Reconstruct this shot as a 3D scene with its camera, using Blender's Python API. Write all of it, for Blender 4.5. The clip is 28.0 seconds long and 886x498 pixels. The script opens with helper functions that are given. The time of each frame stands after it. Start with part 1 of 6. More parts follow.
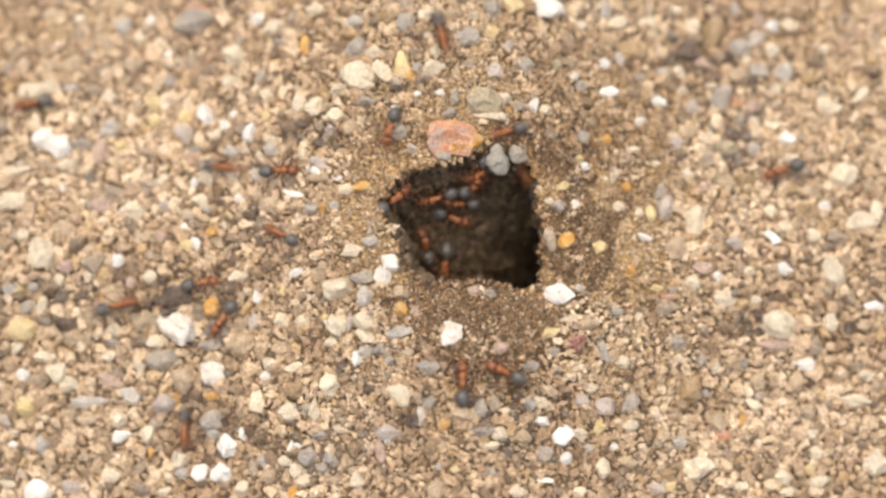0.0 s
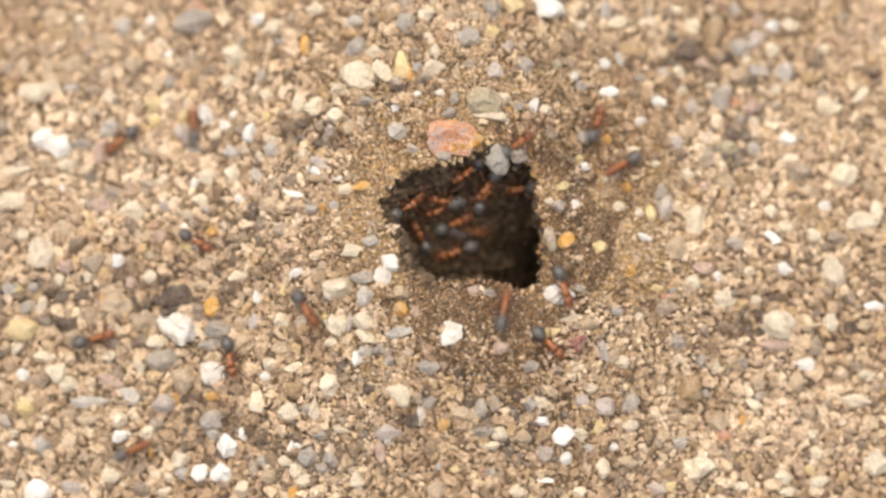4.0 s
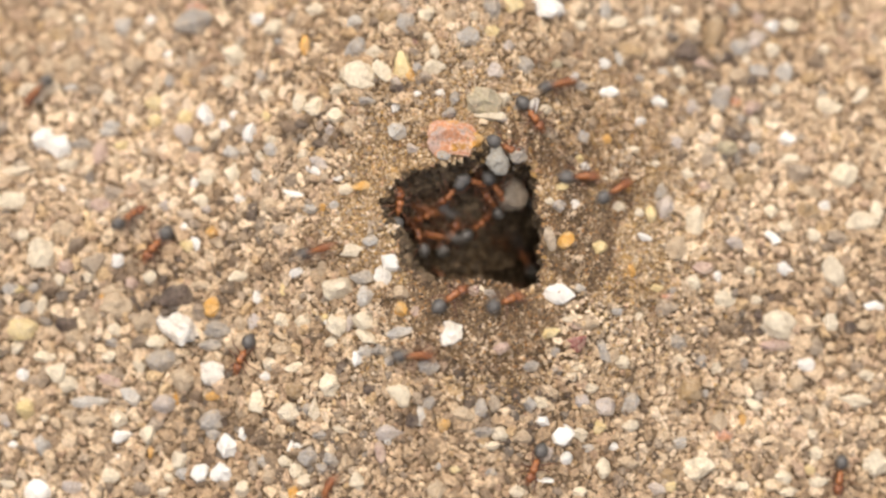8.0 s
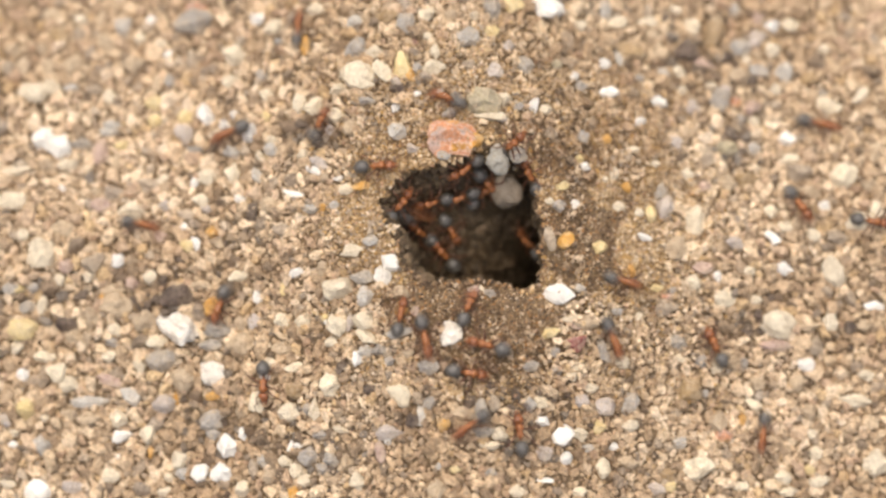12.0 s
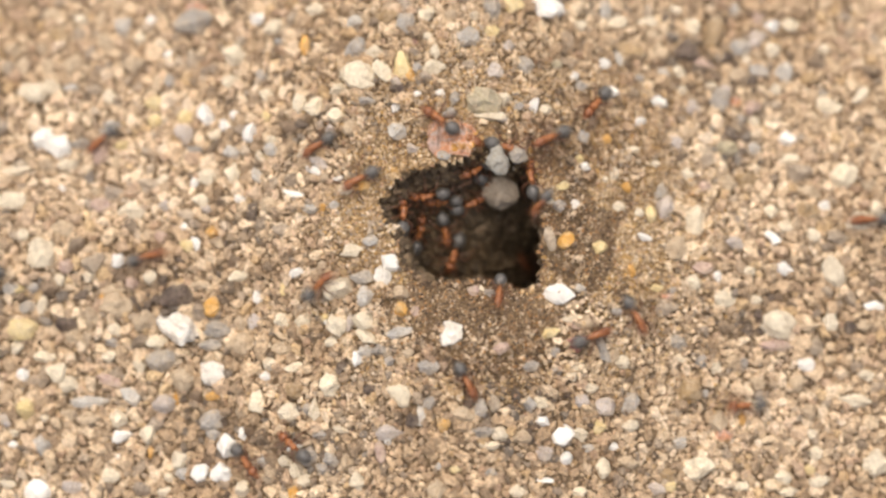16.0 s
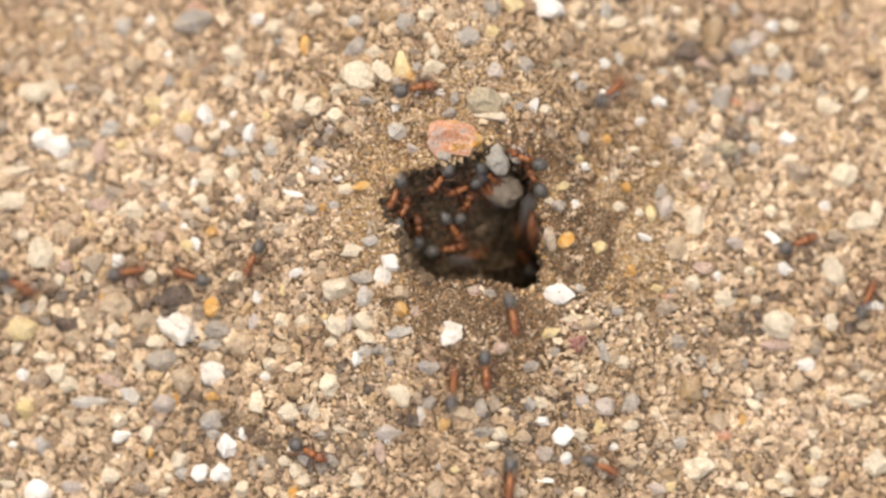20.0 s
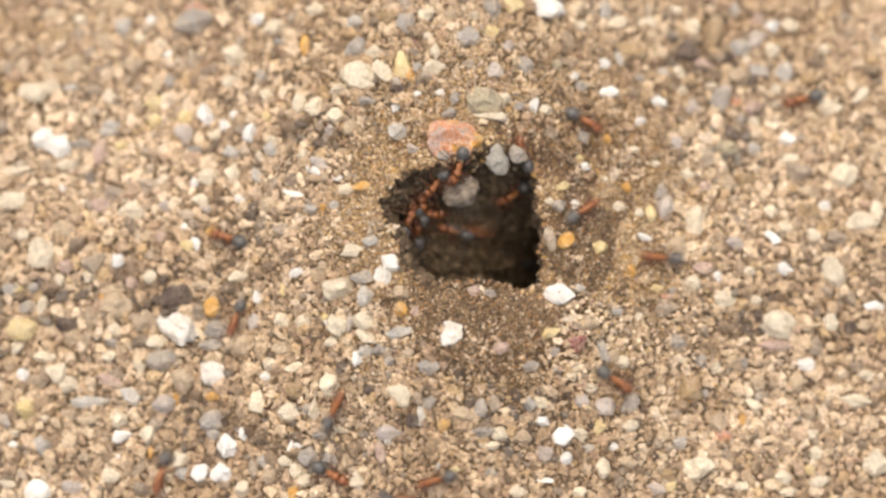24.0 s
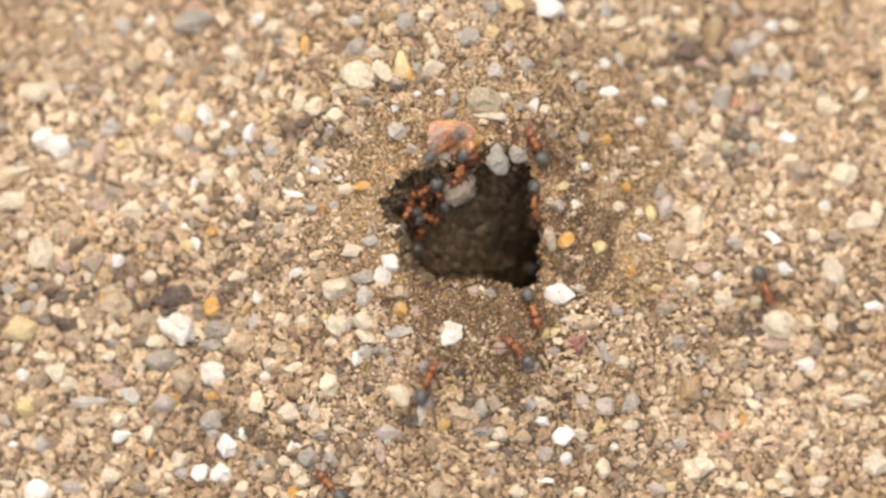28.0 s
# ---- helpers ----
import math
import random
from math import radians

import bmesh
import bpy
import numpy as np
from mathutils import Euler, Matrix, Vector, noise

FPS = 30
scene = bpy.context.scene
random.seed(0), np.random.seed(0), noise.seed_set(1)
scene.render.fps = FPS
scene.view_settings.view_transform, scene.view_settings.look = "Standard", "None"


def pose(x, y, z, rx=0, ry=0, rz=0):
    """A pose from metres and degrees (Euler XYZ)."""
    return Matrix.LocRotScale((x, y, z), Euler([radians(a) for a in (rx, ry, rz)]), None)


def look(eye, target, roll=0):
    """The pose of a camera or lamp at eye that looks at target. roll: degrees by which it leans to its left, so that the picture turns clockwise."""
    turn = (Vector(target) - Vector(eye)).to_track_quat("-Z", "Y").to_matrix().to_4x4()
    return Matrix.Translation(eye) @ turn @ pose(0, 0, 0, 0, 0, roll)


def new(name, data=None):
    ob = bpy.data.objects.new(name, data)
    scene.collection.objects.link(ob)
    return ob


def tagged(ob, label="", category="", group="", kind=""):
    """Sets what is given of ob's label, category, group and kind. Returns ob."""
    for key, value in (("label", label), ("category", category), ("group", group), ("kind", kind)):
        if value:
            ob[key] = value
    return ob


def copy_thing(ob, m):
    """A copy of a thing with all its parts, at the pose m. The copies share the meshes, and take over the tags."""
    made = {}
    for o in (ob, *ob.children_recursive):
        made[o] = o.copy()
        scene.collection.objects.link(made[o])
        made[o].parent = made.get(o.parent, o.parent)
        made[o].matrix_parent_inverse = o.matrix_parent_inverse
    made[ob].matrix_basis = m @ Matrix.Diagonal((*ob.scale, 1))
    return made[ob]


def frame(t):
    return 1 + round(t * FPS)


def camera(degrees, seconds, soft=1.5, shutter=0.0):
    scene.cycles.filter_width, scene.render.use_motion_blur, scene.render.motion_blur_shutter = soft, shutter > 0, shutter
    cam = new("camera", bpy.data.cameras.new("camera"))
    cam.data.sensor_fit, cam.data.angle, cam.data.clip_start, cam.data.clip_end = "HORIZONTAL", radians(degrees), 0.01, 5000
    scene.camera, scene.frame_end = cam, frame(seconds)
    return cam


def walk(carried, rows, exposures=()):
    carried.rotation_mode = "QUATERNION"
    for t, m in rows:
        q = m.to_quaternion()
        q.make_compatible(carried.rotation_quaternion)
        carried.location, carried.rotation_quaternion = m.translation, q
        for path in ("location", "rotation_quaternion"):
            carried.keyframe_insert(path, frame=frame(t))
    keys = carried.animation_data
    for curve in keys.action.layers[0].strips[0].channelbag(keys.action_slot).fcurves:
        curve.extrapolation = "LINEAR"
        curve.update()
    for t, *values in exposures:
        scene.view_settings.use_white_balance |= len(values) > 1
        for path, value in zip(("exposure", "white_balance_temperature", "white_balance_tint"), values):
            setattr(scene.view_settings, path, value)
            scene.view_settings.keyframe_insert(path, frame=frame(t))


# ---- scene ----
import collections

MM = 0.001
cam = camera(19.77, 28.0, soft=2.7, shutter=3.6)
cam.data.dof.use_dof = True
cam.data.dof.focus_distance = 0.302
cam.data.dof.aperture_fstop = 7.0
STAND = look((0.0, -62.37 * MM, 293.44 * MM), (0.0, 0.0, 0.0))
walk(cam, [(0.0, STAND), (28.0, STAND)], exposures=[(0.0, 0.255), (28.0, 0.255)])

# ---- light: bright haze, the sun veiled and high behind the nest ----
sky_world = bpy.data.worlds.new("sky")
scene.world = sky_world
sky_world.use_nodes = True
SUN_ELEVATION, SUN_AZIMUTH = 72.0, -20.0
sky = sky_world.node_tree.nodes.new("ShaderNodeTexSky")
sky.sky_type = "NISHITA"
sky.sun_disc = False
sky.sun_elevation = radians(SUN_ELEVATION)
sky.sun_rotation = radians(SUN_AZIMUTH)
sky.air_density, sky.dust_density, sky.ozone_density = 0.8, 5.0, 0.6
backing = sky_world.node_tree.nodes["Background"]
backing.inputs["Strength"].default_value = 0.15
sky_world.node_tree.links.new(sky.outputs[0], backing.inputs["Color"])
sun_data = bpy.data.lights.new("sun", "SUN")
sun_data.energy = 2.0
sun_data.angle = radians(100)
sun_data.color = (1.0, 0.96, 0.89)
sun = new("sun", sun_data)
away = Vector((math.sin(radians(SUN_AZIMUTH)) * math.cos(radians(SUN_ELEVATION)),
               math.cos(radians(SUN_AZIMUTH)) * math.cos(radians(SUN_ELEVATION)), math.sin(radians(SUN_ELEVATION))))
sun.matrix_world = look(away * 2.0, (0, 0, 0))


# ---- materials ----
def shader(name, roughness=0.7, specular=0.4):
    mat = bpy.data.materials.new(name)
    mat.use_nodes = True
    nt = mat.node_tree
    bsdf = nt.nodes["Principled BSDF"]
    bsdf.inputs["Roughness"].default_value = roughness
    bsdf.inputs["Specular IOR Level"].default_value = specular
    return mat, nt, bsdf


def ramp(nt, stops, constant=False):
    node = nt.nodes.new("ShaderNodeValToRGB")
    node.color_ramp.interpolation = "CONSTANT" if constant else "LINEAR"
    els = node.color_ramp.elements
    while len(els) < len(stops):
        els.new(0.5)
    for el, (pos, col) in zip(els, stops):
        el.position, el.color = pos, (*col, 1)
    return node


def noise_tex(nt, scale, detail=4.0, rough=0.6):
    co = nt.nodes.get("Texture Coordinate") or nt.nodes.new("ShaderNodeTexCoord")
    node = nt.nodes.new("ShaderNodeTexNoise")
    node.inputs["Scale"].default_value = scale
    node.inputs["Detail"].default_value = detail
    node.inputs["Roughness"].default_value = rough
    nt.links.new(co.outputs["Object"], node.inputs["Vector"])
    return node


def mixed(nt, kind, fac, a, b):
    node = nt.nodes.new("ShaderNodeMix")
    node.data_type, node.blend_type = "RGBA", kind
    for sock, value in ((node.inputs[0], fac), (node.inputs[6], a), (node.inputs[7], b)):
        if hasattr(value, "is_linked"):
            nt.links.new(value, sock)
        elif sock.type == "RGBA":
            sock.default_value = (*value, 1)
        else:
            sock.default_value = value
    return node.outputs[2]


def bumped(nt, bsdf, source, distance, strength=0.6):
    node = nt.nodes.new("ShaderNodeBump")
    node.inputs["Strength"].default_value = strength
    node.inputs["Distance"].default_value = distance
    nt.links.new(source, node.inputs["Height"])
    nt.links.new(node.outputs[0], bsdf.inputs["Normal"])


def mat_grains(name, stops, value_spread=0.35):
    """Sand grains: each its own mineral, mottled and dusty."""
    mat, nt, bsdf = shader(name, 0.6, 0.4)
    geo = nt.nodes.new("ShaderNodeNewGeometry")
    mineral = ramp(nt, stops, True)
    nt.links.new(geo.outputs["Random Per Island"], mineral.inputs[0])
    mottle = noise_tex(nt, 2300, 4)
    tone = ramp(nt, [(0.36, (0.36, 0.30, 0.25)), (0.60, (1.22, 1.20, 1.16))])
    nt.links.new(mottle.outputs[0], tone.inputs[0])
    colour = mixed(nt, "MULTIPLY", 0.55, mineral.outputs[0], tone.outputs[0])
    damp = noise_tex(nt, 60, 3)
    patch = ramp(nt, [(0.35, (0.74, 0.66, 0.57)), (0.62, (1.06, 1.05, 1.04))])
    nt.links.new(damp.outputs[0], patch.inputs[0])
    colour = mixed(nt, "MULTIPLY", value_spread * 2, colour, patch.outputs[0])
    heap = ramp(nt, [(0.38, (0.72, 0.675, 0.62)), (0.60, (1.05, 1.06, 1.05))])
    nt.links.new(noise_tex(nt, 230, 2).outputs[0], heap.inputs[0])
    colour = mixed(nt, "MULTIPLY", 0.5, colour, heap.outputs[0])
    nt.links.new(colour, bsdf.inputs["Base Color"])
    bumped(nt, bsdf, noise_tex(nt, 3000, 6, 0.7).outputs[0], 0.0002, 0.8)
    return mat


GRAIN_STOPS = [(0.0, (0.584, 0.440, 0.282)), (0.13, (0.705, 0.537, 0.351)), (0.27, (0.493, 0.367, 0.233)), (0.38, (0.736, 0.582, 0.389)),
               (0.50, (0.388, 0.286, 0.183)), (0.57, (0.623, 0.467, 0.315)), (0.67, (0.786, 0.630, 0.435)), (0.77, (0.488, 0.393, 0.282)),
               (0.83, (0.634, 0.463, 0.260)), (0.87, (0.278, 0.213, 0.146)), (0.90, (0.784, 0.637, 0.455)), (0.94, (0.544, 0.391, 0.262)), (0.975, (0.419, 0.344, 0.259))]
CRUMB_STOPS = [(0.0, (0.484, 0.325, 0.154)), (0.18, (0.638, 0.462, 0.248)), (0.36, (0.319, 0.209, 0.105)), (0.50, (0.726, 0.561, 0.341)),
               (0.63, (0.209, 0.138, 0.073)), (0.73, (0.616, 0.380, 0.132)), (0.83, (0.858, 0.737, 0.550)), (0.92, (0.572, 0.352, 0.220)), (0.96, (0.374, 0.319, 0.264))]
# damp brown soil, darkened further so the colour carries the hollow's shade
SHADED_SOIL_STOPS = [(0.0, (0.111, 0.075, 0.039)), (0.3, (0.154, 0.105, 0.055)), (0.6, (0.080, 0.054, 0.027)), (0.86, (0.213, 0.146, 0.083))]
DARK_STOPS = [(0.0, (0.26, 0.19, 0.125)), (0.25, (0.36, 0.27, 0.175)), (0.5, (0.17, 0.13, 0.095)), (0.7, (0.27, 0.228, 0.18)), (0.88, (0.48, 0.38, 0.26))]
M_GRAIN = mat_grains("sand_grain", GRAIN_STOPS)
PALE_STOPS = [(p, (min(0.86, r * 1.08), min(0.80, g * 1.09), min(0.70, b * 1.11))) for p, (r, g, b) in GRAIN_STOPS]
M_PALE = mat_grains("dry_pale_grain", PALE_STOPS)
M_CRUMB = mat_grains("fine_crumb", CRUMB_STOPS)
DAMP_STOPS = [(0.0, (0.213, 0.140, 0.074)), (0.2, (0.302, 0.202, 0.112)), (0.42, (0.140, 0.092, 0.052)), (0.62, (0.381, 0.269, 0.162)),
              (0.73, (0.112, 0.076, 0.047)), (0.85, (0.470, 0.252, 0.095)), (0.95, (0.582, 0.470, 0.336))]
M_DAMP_CRUMB = mat_grains("damp_crumb", DAMP_STOPS)
M_DARK = mat_grains("dark_grain", DARK_STOPS)
M_SHADED_CRUMB = mat_grains("shaded_damp_crumb", SHADED_SOIL_STOPS, 0.2)


def mat_ground(name, dark, middle, light):
    mat, nt, bsdf = shader(name, 0.95, 0.2)
    fine = noise_tex(nt, 1400, 6, 0.7)
    wide = noise_tex(nt, 90, 3)
    a = ramp(nt, [(0.3, dark), (0.55, middle), (0.75, light)])
    nt.links.new(fine.outputs[0], a.inputs[0])
    b = ramp(nt, [(0.35, (0.75, 0.7, 0.64)), (0.65, (1.05, 1.05, 1.05))])
    nt.links.new(wide.outputs[0], b.inputs[0])
    nt.links.new(mixed(nt, "MULTIPLY", 1.0, a.outputs[0], b.outputs[0]), bsdf.inputs["Base Color"])
    bumped(nt, bsdf, fine.outputs[0], 0.0004, 0.9)
    return mat


def mat_stone(name, base, spot, vein=0.35, roughness=0.55, dusty=0.85, grimy=0.8):
    """A pebble: base mineral with cloudy spots and a dusty, pitted skin."""
    mat, nt, bsdf = shader(name, roughness, 0.45)
    info = nt.nodes.new("ShaderNodeObjectInfo")
    cloud = noise_tex(nt, 700, 5, 0.65)
    cloud.noise_dimensions = "4D"
    spread = nt.nodes.new("ShaderNodeMath")
    spread.operation = "MULTIPLY"
    spread.inputs[1].default_value = 40.0
    nt.links.new(info.outputs["Random"], spread.inputs[0])
    nt.links.new(spread.outputs[0], cloud.inputs["W"])
    mask = ramp(nt, [(0.5 - vein * 0.2, (0, 0, 0)), (0.72, (1, 1, 1))])
    nt.links.new(cloud.outputs[0], mask.inputs[0])
    colour = mixed(nt, "MIX", mask.outputs[0], base, spot)
    shade = ramp(nt, [(0.0, (0.90, 0.89, 0.88)), (1.0, (1.1, 1.09, 1.06))])
    nt.links.new(info.outputs["Random"], shade.inputs[0])
    colour = mixed(nt, "MULTIPLY", 1.0, colour, shade.outputs[0])
    pits = noise_tex(nt, 2200, 6, 0.75)
    grime = ramp(nt, [(0.34, (0.52, 0.44, 0.35)), (0.53, (1, 1, 1))])
    nt.links.new(pits.outputs[0], grime.inputs[0])
    colour = mixed(nt, "MULTIPLY", grimy, colour, grime.outputs[0])
    dust = noise_tex(nt, 900, 6, 0.75)
    film = ramp(nt, [(0.45, (0, 0, 0)), (0.67, (dusty, dusty, dusty))])
    nt.links.new(dust.outputs[0], film.inputs[0])
    colour = mixed(nt, "MIX", film.outputs[0], colour, (0.52, 0.40, 0.26))
    nt.links.new(colour, bsdf.inputs["Base Color"])
    bumped(nt, bsdf, pits.outputs[0], 0.0003, 0.8)
    return mat


M_GROUND = mat_ground("sandy_ground", (0.09, 0.062, 0.037), (0.21, 0.148, 0.088), (0.40, 0.295, 0.185))
# lining of the mouth: damp soil with the hollow's shade painted into it
M_SHADED_SOIL = mat_ground("damp_soil", (0.058, 0.040, 0.021), (0.112, 0.076, 0.041), (0.175, 0.121, 0.066))
M_TRODDEN = mat_ground("trodden_soil", (0.13, 0.087, 0.046), (0.31, 0.213, 0.115), (0.47, 0.345, 0.20))


def mat_granite(name, tints, dust):
    """A coarse-grained stone: patches of several minerals, pitted, with a little dust."""
    mat, nt, bsdf = shader(name, 0.5, 0.45)
    patches = ramp(nt, tints)
    nt.links.new(noise_tex(nt, 420, 5, 0.65).outputs[0], patches.inputs[0])
    pits = noise_tex(nt, 2600, 6, 0.75)
    grime = ramp(nt, [(0.34, (0.55, 0.42, 0.32)), (0.55, (1.05, 1.05, 1.05))])
    nt.links.new(pits.outputs[0], grime.inputs[0])
    colour = mixed(nt, "MULTIPLY", 0.8, patches.outputs[0], grime.outputs[0])
    film = ramp(nt, [(0.5, (0, 0, 0)), (0.70, (dust, dust, dust))])
    nt.links.new(noise_tex(nt, 1100, 5, 0.7).outputs[0], film.inputs[0])
    nt.links.new(mixed(nt, "MIX", film.outputs[0], colour, (0.52, 0.40, 0.26)), bsdf.inputs["Base Color"])
    bumped(nt, bsdf, pits.outputs[0], 0.0004, 0.9)
    return mat


TONES = {
    "white": (mat_stone("white_quartz", (0.88, 0.835, 0.74), (0.80, 0.735, 0.63), 0.2, dusty=0.12, grimy=0.25), "white quartz pebble, rough and dusty, lying in sand"),
    "chalk": (mat_stone("chalky_stone", (0.85, 0.79, 0.68), (0.72, 0.63, 0.51), 0.3, dusty=0.35, grimy=0.6), "chalky off-white stone, dusty, lying in coarse sand"),
    "cream": (mat_stone("cream_limestone", (0.80, 0.69, 0.50), (0.68, 0.56, 0.38), 0.3, dusty=0.3, grimy=0.6), "cream limestone pebble half sunk in coarse sand"),
    "tan": (mat_stone("tan_sandstone", (0.56, 0.43, 0.28), (0.42, 0.30, 0.18)), "tan sandstone pebble with grainy surface, in sand"),
    "stone": (mat_stone("dull_stone", (0.44, 0.35, 0.25), (0.30, 0.23, 0.16)), "dull brownish stone among sand grains"),
    "yellow": (mat_stone("yellow_quartz", (0.78, 0.60, 0.27), (0.74, 0.60, 0.36), 0.5, dusty=0.3, grimy=0.45), "honey-yellow quartz grain lying on sand"),
    "amber": (mat_stone("amber_stone", (0.70, 0.36, 0.07), (0.66, 0.46, 0.22), 0.2, dusty=0.35, grimy=0.5), "small orange-amber stone among sand grains"),
    "ochre": (mat_stone("ochre_stone", (0.42, 0.28, 0.13), (0.34, 0.24, 0.14)), "ochre-brown pebble with a weathered surface, in sand"),
    "coral": (mat_granite("coral_granite", [(0.36, (0.50, 0.40, 0.34)), (0.45, (0.72, 0.46, 0.33)), (0.51, (0.76, 0.31, 0.12)), (0.56, (0.80, 0.55, 0.42)), (0.62, (0.76, 0.36, 0.06))], 0.25), "pinkish-orange granite pebble with speckles, at the nest"),
    "rose": (mat_stone("rose_stone", (0.54, 0.38, 0.29), (0.50, 0.36, 0.31)), "pale rose-brown pebble lying in sand"),
    "plum": (mat_stone("plum_stone", (0.34, 0.12, 0.10), (0.46, 0.26, 0.22)), "dark red stone half buried in fine sand"),
    "lilac": (mat_stone("lilac_stone", (0.58, 0.495, 0.42), (0.46, 0.405, 0.36), 0.4), "pale lilac-grey pebble, smooth, lying in sand"),
    "pale_grey": (mat_stone("pale_grey_stone", (0.56, 0.525, 0.46), (0.44, 0.405, 0.35), 0.4), "pale grey pebble with chalky surface, in sand"),
    "grey": (mat_stone("grey_stone", (0.40, 0.358, 0.30), (0.31, 0.27, 0.22)), "dusty grey stone among the sand grains"),
    "slate": (mat_stone("slate_stone", (0.37, 0.34, 0.298), (0.46, 0.41, 0.35)), "blue-grey slate pebble, smooth, lying in sand"),
    "glassy": (mat_stone("glassy_quartz", (0.38, 0.355, 0.30), (0.25, 0.23, 0.185), 0.5, 0.32, dusty=0.3, grimy=0.7), "pale grey glassy quartz chip at the nest mouth"),
    "hauled": (mat_stone("brown_quartz", (0.30, 0.235, 0.165), (0.38, 0.31, 0.235), 0.5, dusty=0.3), "rounded tan-brown pebble dragged by ants inside the nest mouth"),
    "umber": (mat_stone("umber_stone", (0.085, 0.058, 0.042), (0.16, 0.11, 0.078), dusty=0.35), "dark brown stone in shade among sand"),
    "olive": (mat_stone("olive_quartz", (0.42, 0.36, 0.24), (0.66, 0.56, 0.32), 0.3, 0.4), "greenish-grey quartz chip with yellowish edge, on sand"),
}


def mat_ant(name, base, dark, roughness, gloss=0.5):
    """Ant shell: cloudy, finely pitted and glossy."""
    mat, nt, bsdf = shader(name, roughness, gloss)
    cloud = noise_tex(nt, 1500, 4)
    tone = ramp(nt, [(0.35, dark), (0.65, base)])
    nt.links.new(cloud.outputs[0], tone.inputs[0])
    nt.links.new(tone.outputs[0], bsdf.inputs["Base Color"])
    bumped(nt, bsdf, noise_tex(nt, 6000, 4).outputs[0], 0.00004, 0.5)
    return mat


M_ANT_RED = mat_ant("ant_red_shell", (0.39, 0.145, 0.042), (0.16, 0.050, 0.016), 0.32)
M_ANT_HEAD = mat_ant("ant_head_shell", (0.35, 0.123, 0.038), (0.14, 0.044, 0.015), 0.32)
M_ANT_GASTER = mat_ant("ant_gaster_shell", (0.135, 0.119, 0.097), (0.062, 0.053, 0.043), 0.33, 0.6)
M_ANT_LEG = mat_ant("ant_leg_shell", (0.17, 0.066, 0.027), (0.085, 0.032, 0.014), 0.35)
M_ANT_EYE = mat_ant("ant_eye", (0.02, 0.018, 0.016), (0.012, 0.01, 0.01), 0.2)


# ---- the lie of the land, in millimetres ----
NEST_X, NEST_Y = 2.74, 3.64


def rim(theta):
    """Distance of the nest mouth's edge from its middle."""
    waves = [(0.52, 0.59), (0.84, 0.09), (-0.61, -0.08), (-0.67, -0.75), (-0.15, 0.13), (-0.03, 0.0), (0.05, 0.20), (0.11, -0.02), (0.08, -0.02),
             (0.09, -0.08), (0.05, -0.02), (0.01, -0.08)]
    return (9.08 + sum(c * math.cos(k * theta) + s * math.sin(k * theta) for k, (c, s) in enumerate(waves, 1))
            + 0.30 * noise.noise((math.cos(theta) * 8, math.sin(theta) * 8, 7.0)) + 0.75 * noise.noise((math.cos(theta) * 17, math.sin(theta) * 17, 2.0)))


def mound(x, y):
    """The low mound round the nest mouth, with level sand beyond it."""
    fall = 0.15 * abs(y) if y < 0 else 0.003 * y * y
    z = -11.0 * (1.0 - math.exp(-(x / 22.0) ** 2)) - 20.0 * (1.0 - math.exp(-min(fall, 600.0) / 20.0))
    plain = min(1.0, max(0.0, (math.hypot(x, y) - 80.0) / 120.0))
    return z + (-31.0 - z) * plain * plain * (3.0 - 2.0 * plain)


def uneven(x, y):
    return 0.6 * noise.noise((x / 7.0, y / 7.0, 0.3)) + 0.4 * noise.noise((x / 2.4, y / 2.4, 3.3))


def wall_width(theta):
    """Share of the mouth's radius over which its wall falls: a long slope behind, a shorter one in front to the west, else steep."""
    return 0.13 + 0.50 * max(0.0, math.sin(theta - 0.45)) ** 1.5 + 0.28 * max(0.0, math.cos(theta + 2.3)) ** 2


def floor_depth(dx, dy):
    """Depth of the mouth's floor: a slope that falls to the south, and the passage that goes down in the south-east."""
    passage = 30.0 * math.exp(-((dx - 7.2) / 3.8) ** 2 - ((dy + 3.7) / 4.6) ** 2)
    return max(7.0, 12.0 - 0.95 * dy + 0.15 * dx) + 1.2 * noise.noise((dx / 2.6, dy / 2.6, 5.0)) + passage


def height(x, y):
    dx, dy = x - NEST_X, y - NEST_Y
    d, theta = math.hypot(dx, dy), math.atan2(dy, dx)
    z = mound(x, y)
    if d > 60:
        return z + 0.5 * uneven(x, y) * (1 if d < 200 else 0)
    r = rim(theta)
    rough = uneven(x, y)
    if d >= r:
        lip = max(0.0, -math.sin(theta)) ** 1.5 * 3.4 + 0.5
        return z + rough - lip * math.exp(-((d - r) / 2.4))
    s = min(1.0, (1 - d / r) / wall_width(theta))
    lip = max(0.0, -math.sin(theta)) ** 1.5 * 3.4 + 0.5
    brink = min(1.0, (1 - d / r) / 0.05)
    steep = 0.55 * max(0.0, math.sin(theta)) ** 0.5 + 0.3 * max(0.0, math.cos(theta - 0.75)) ** 3
    steep *= 1.0 - 0.95 * math.exp(-((theta - 1.15) / 0.33) ** 2)
    deep = (1 - steep) * s * s * (3 - 2 * s) + steep * brink
    return z + rough * (1 + 0.6 * deep) - lip - (floor_depth(dx, dy) - lip) * deep


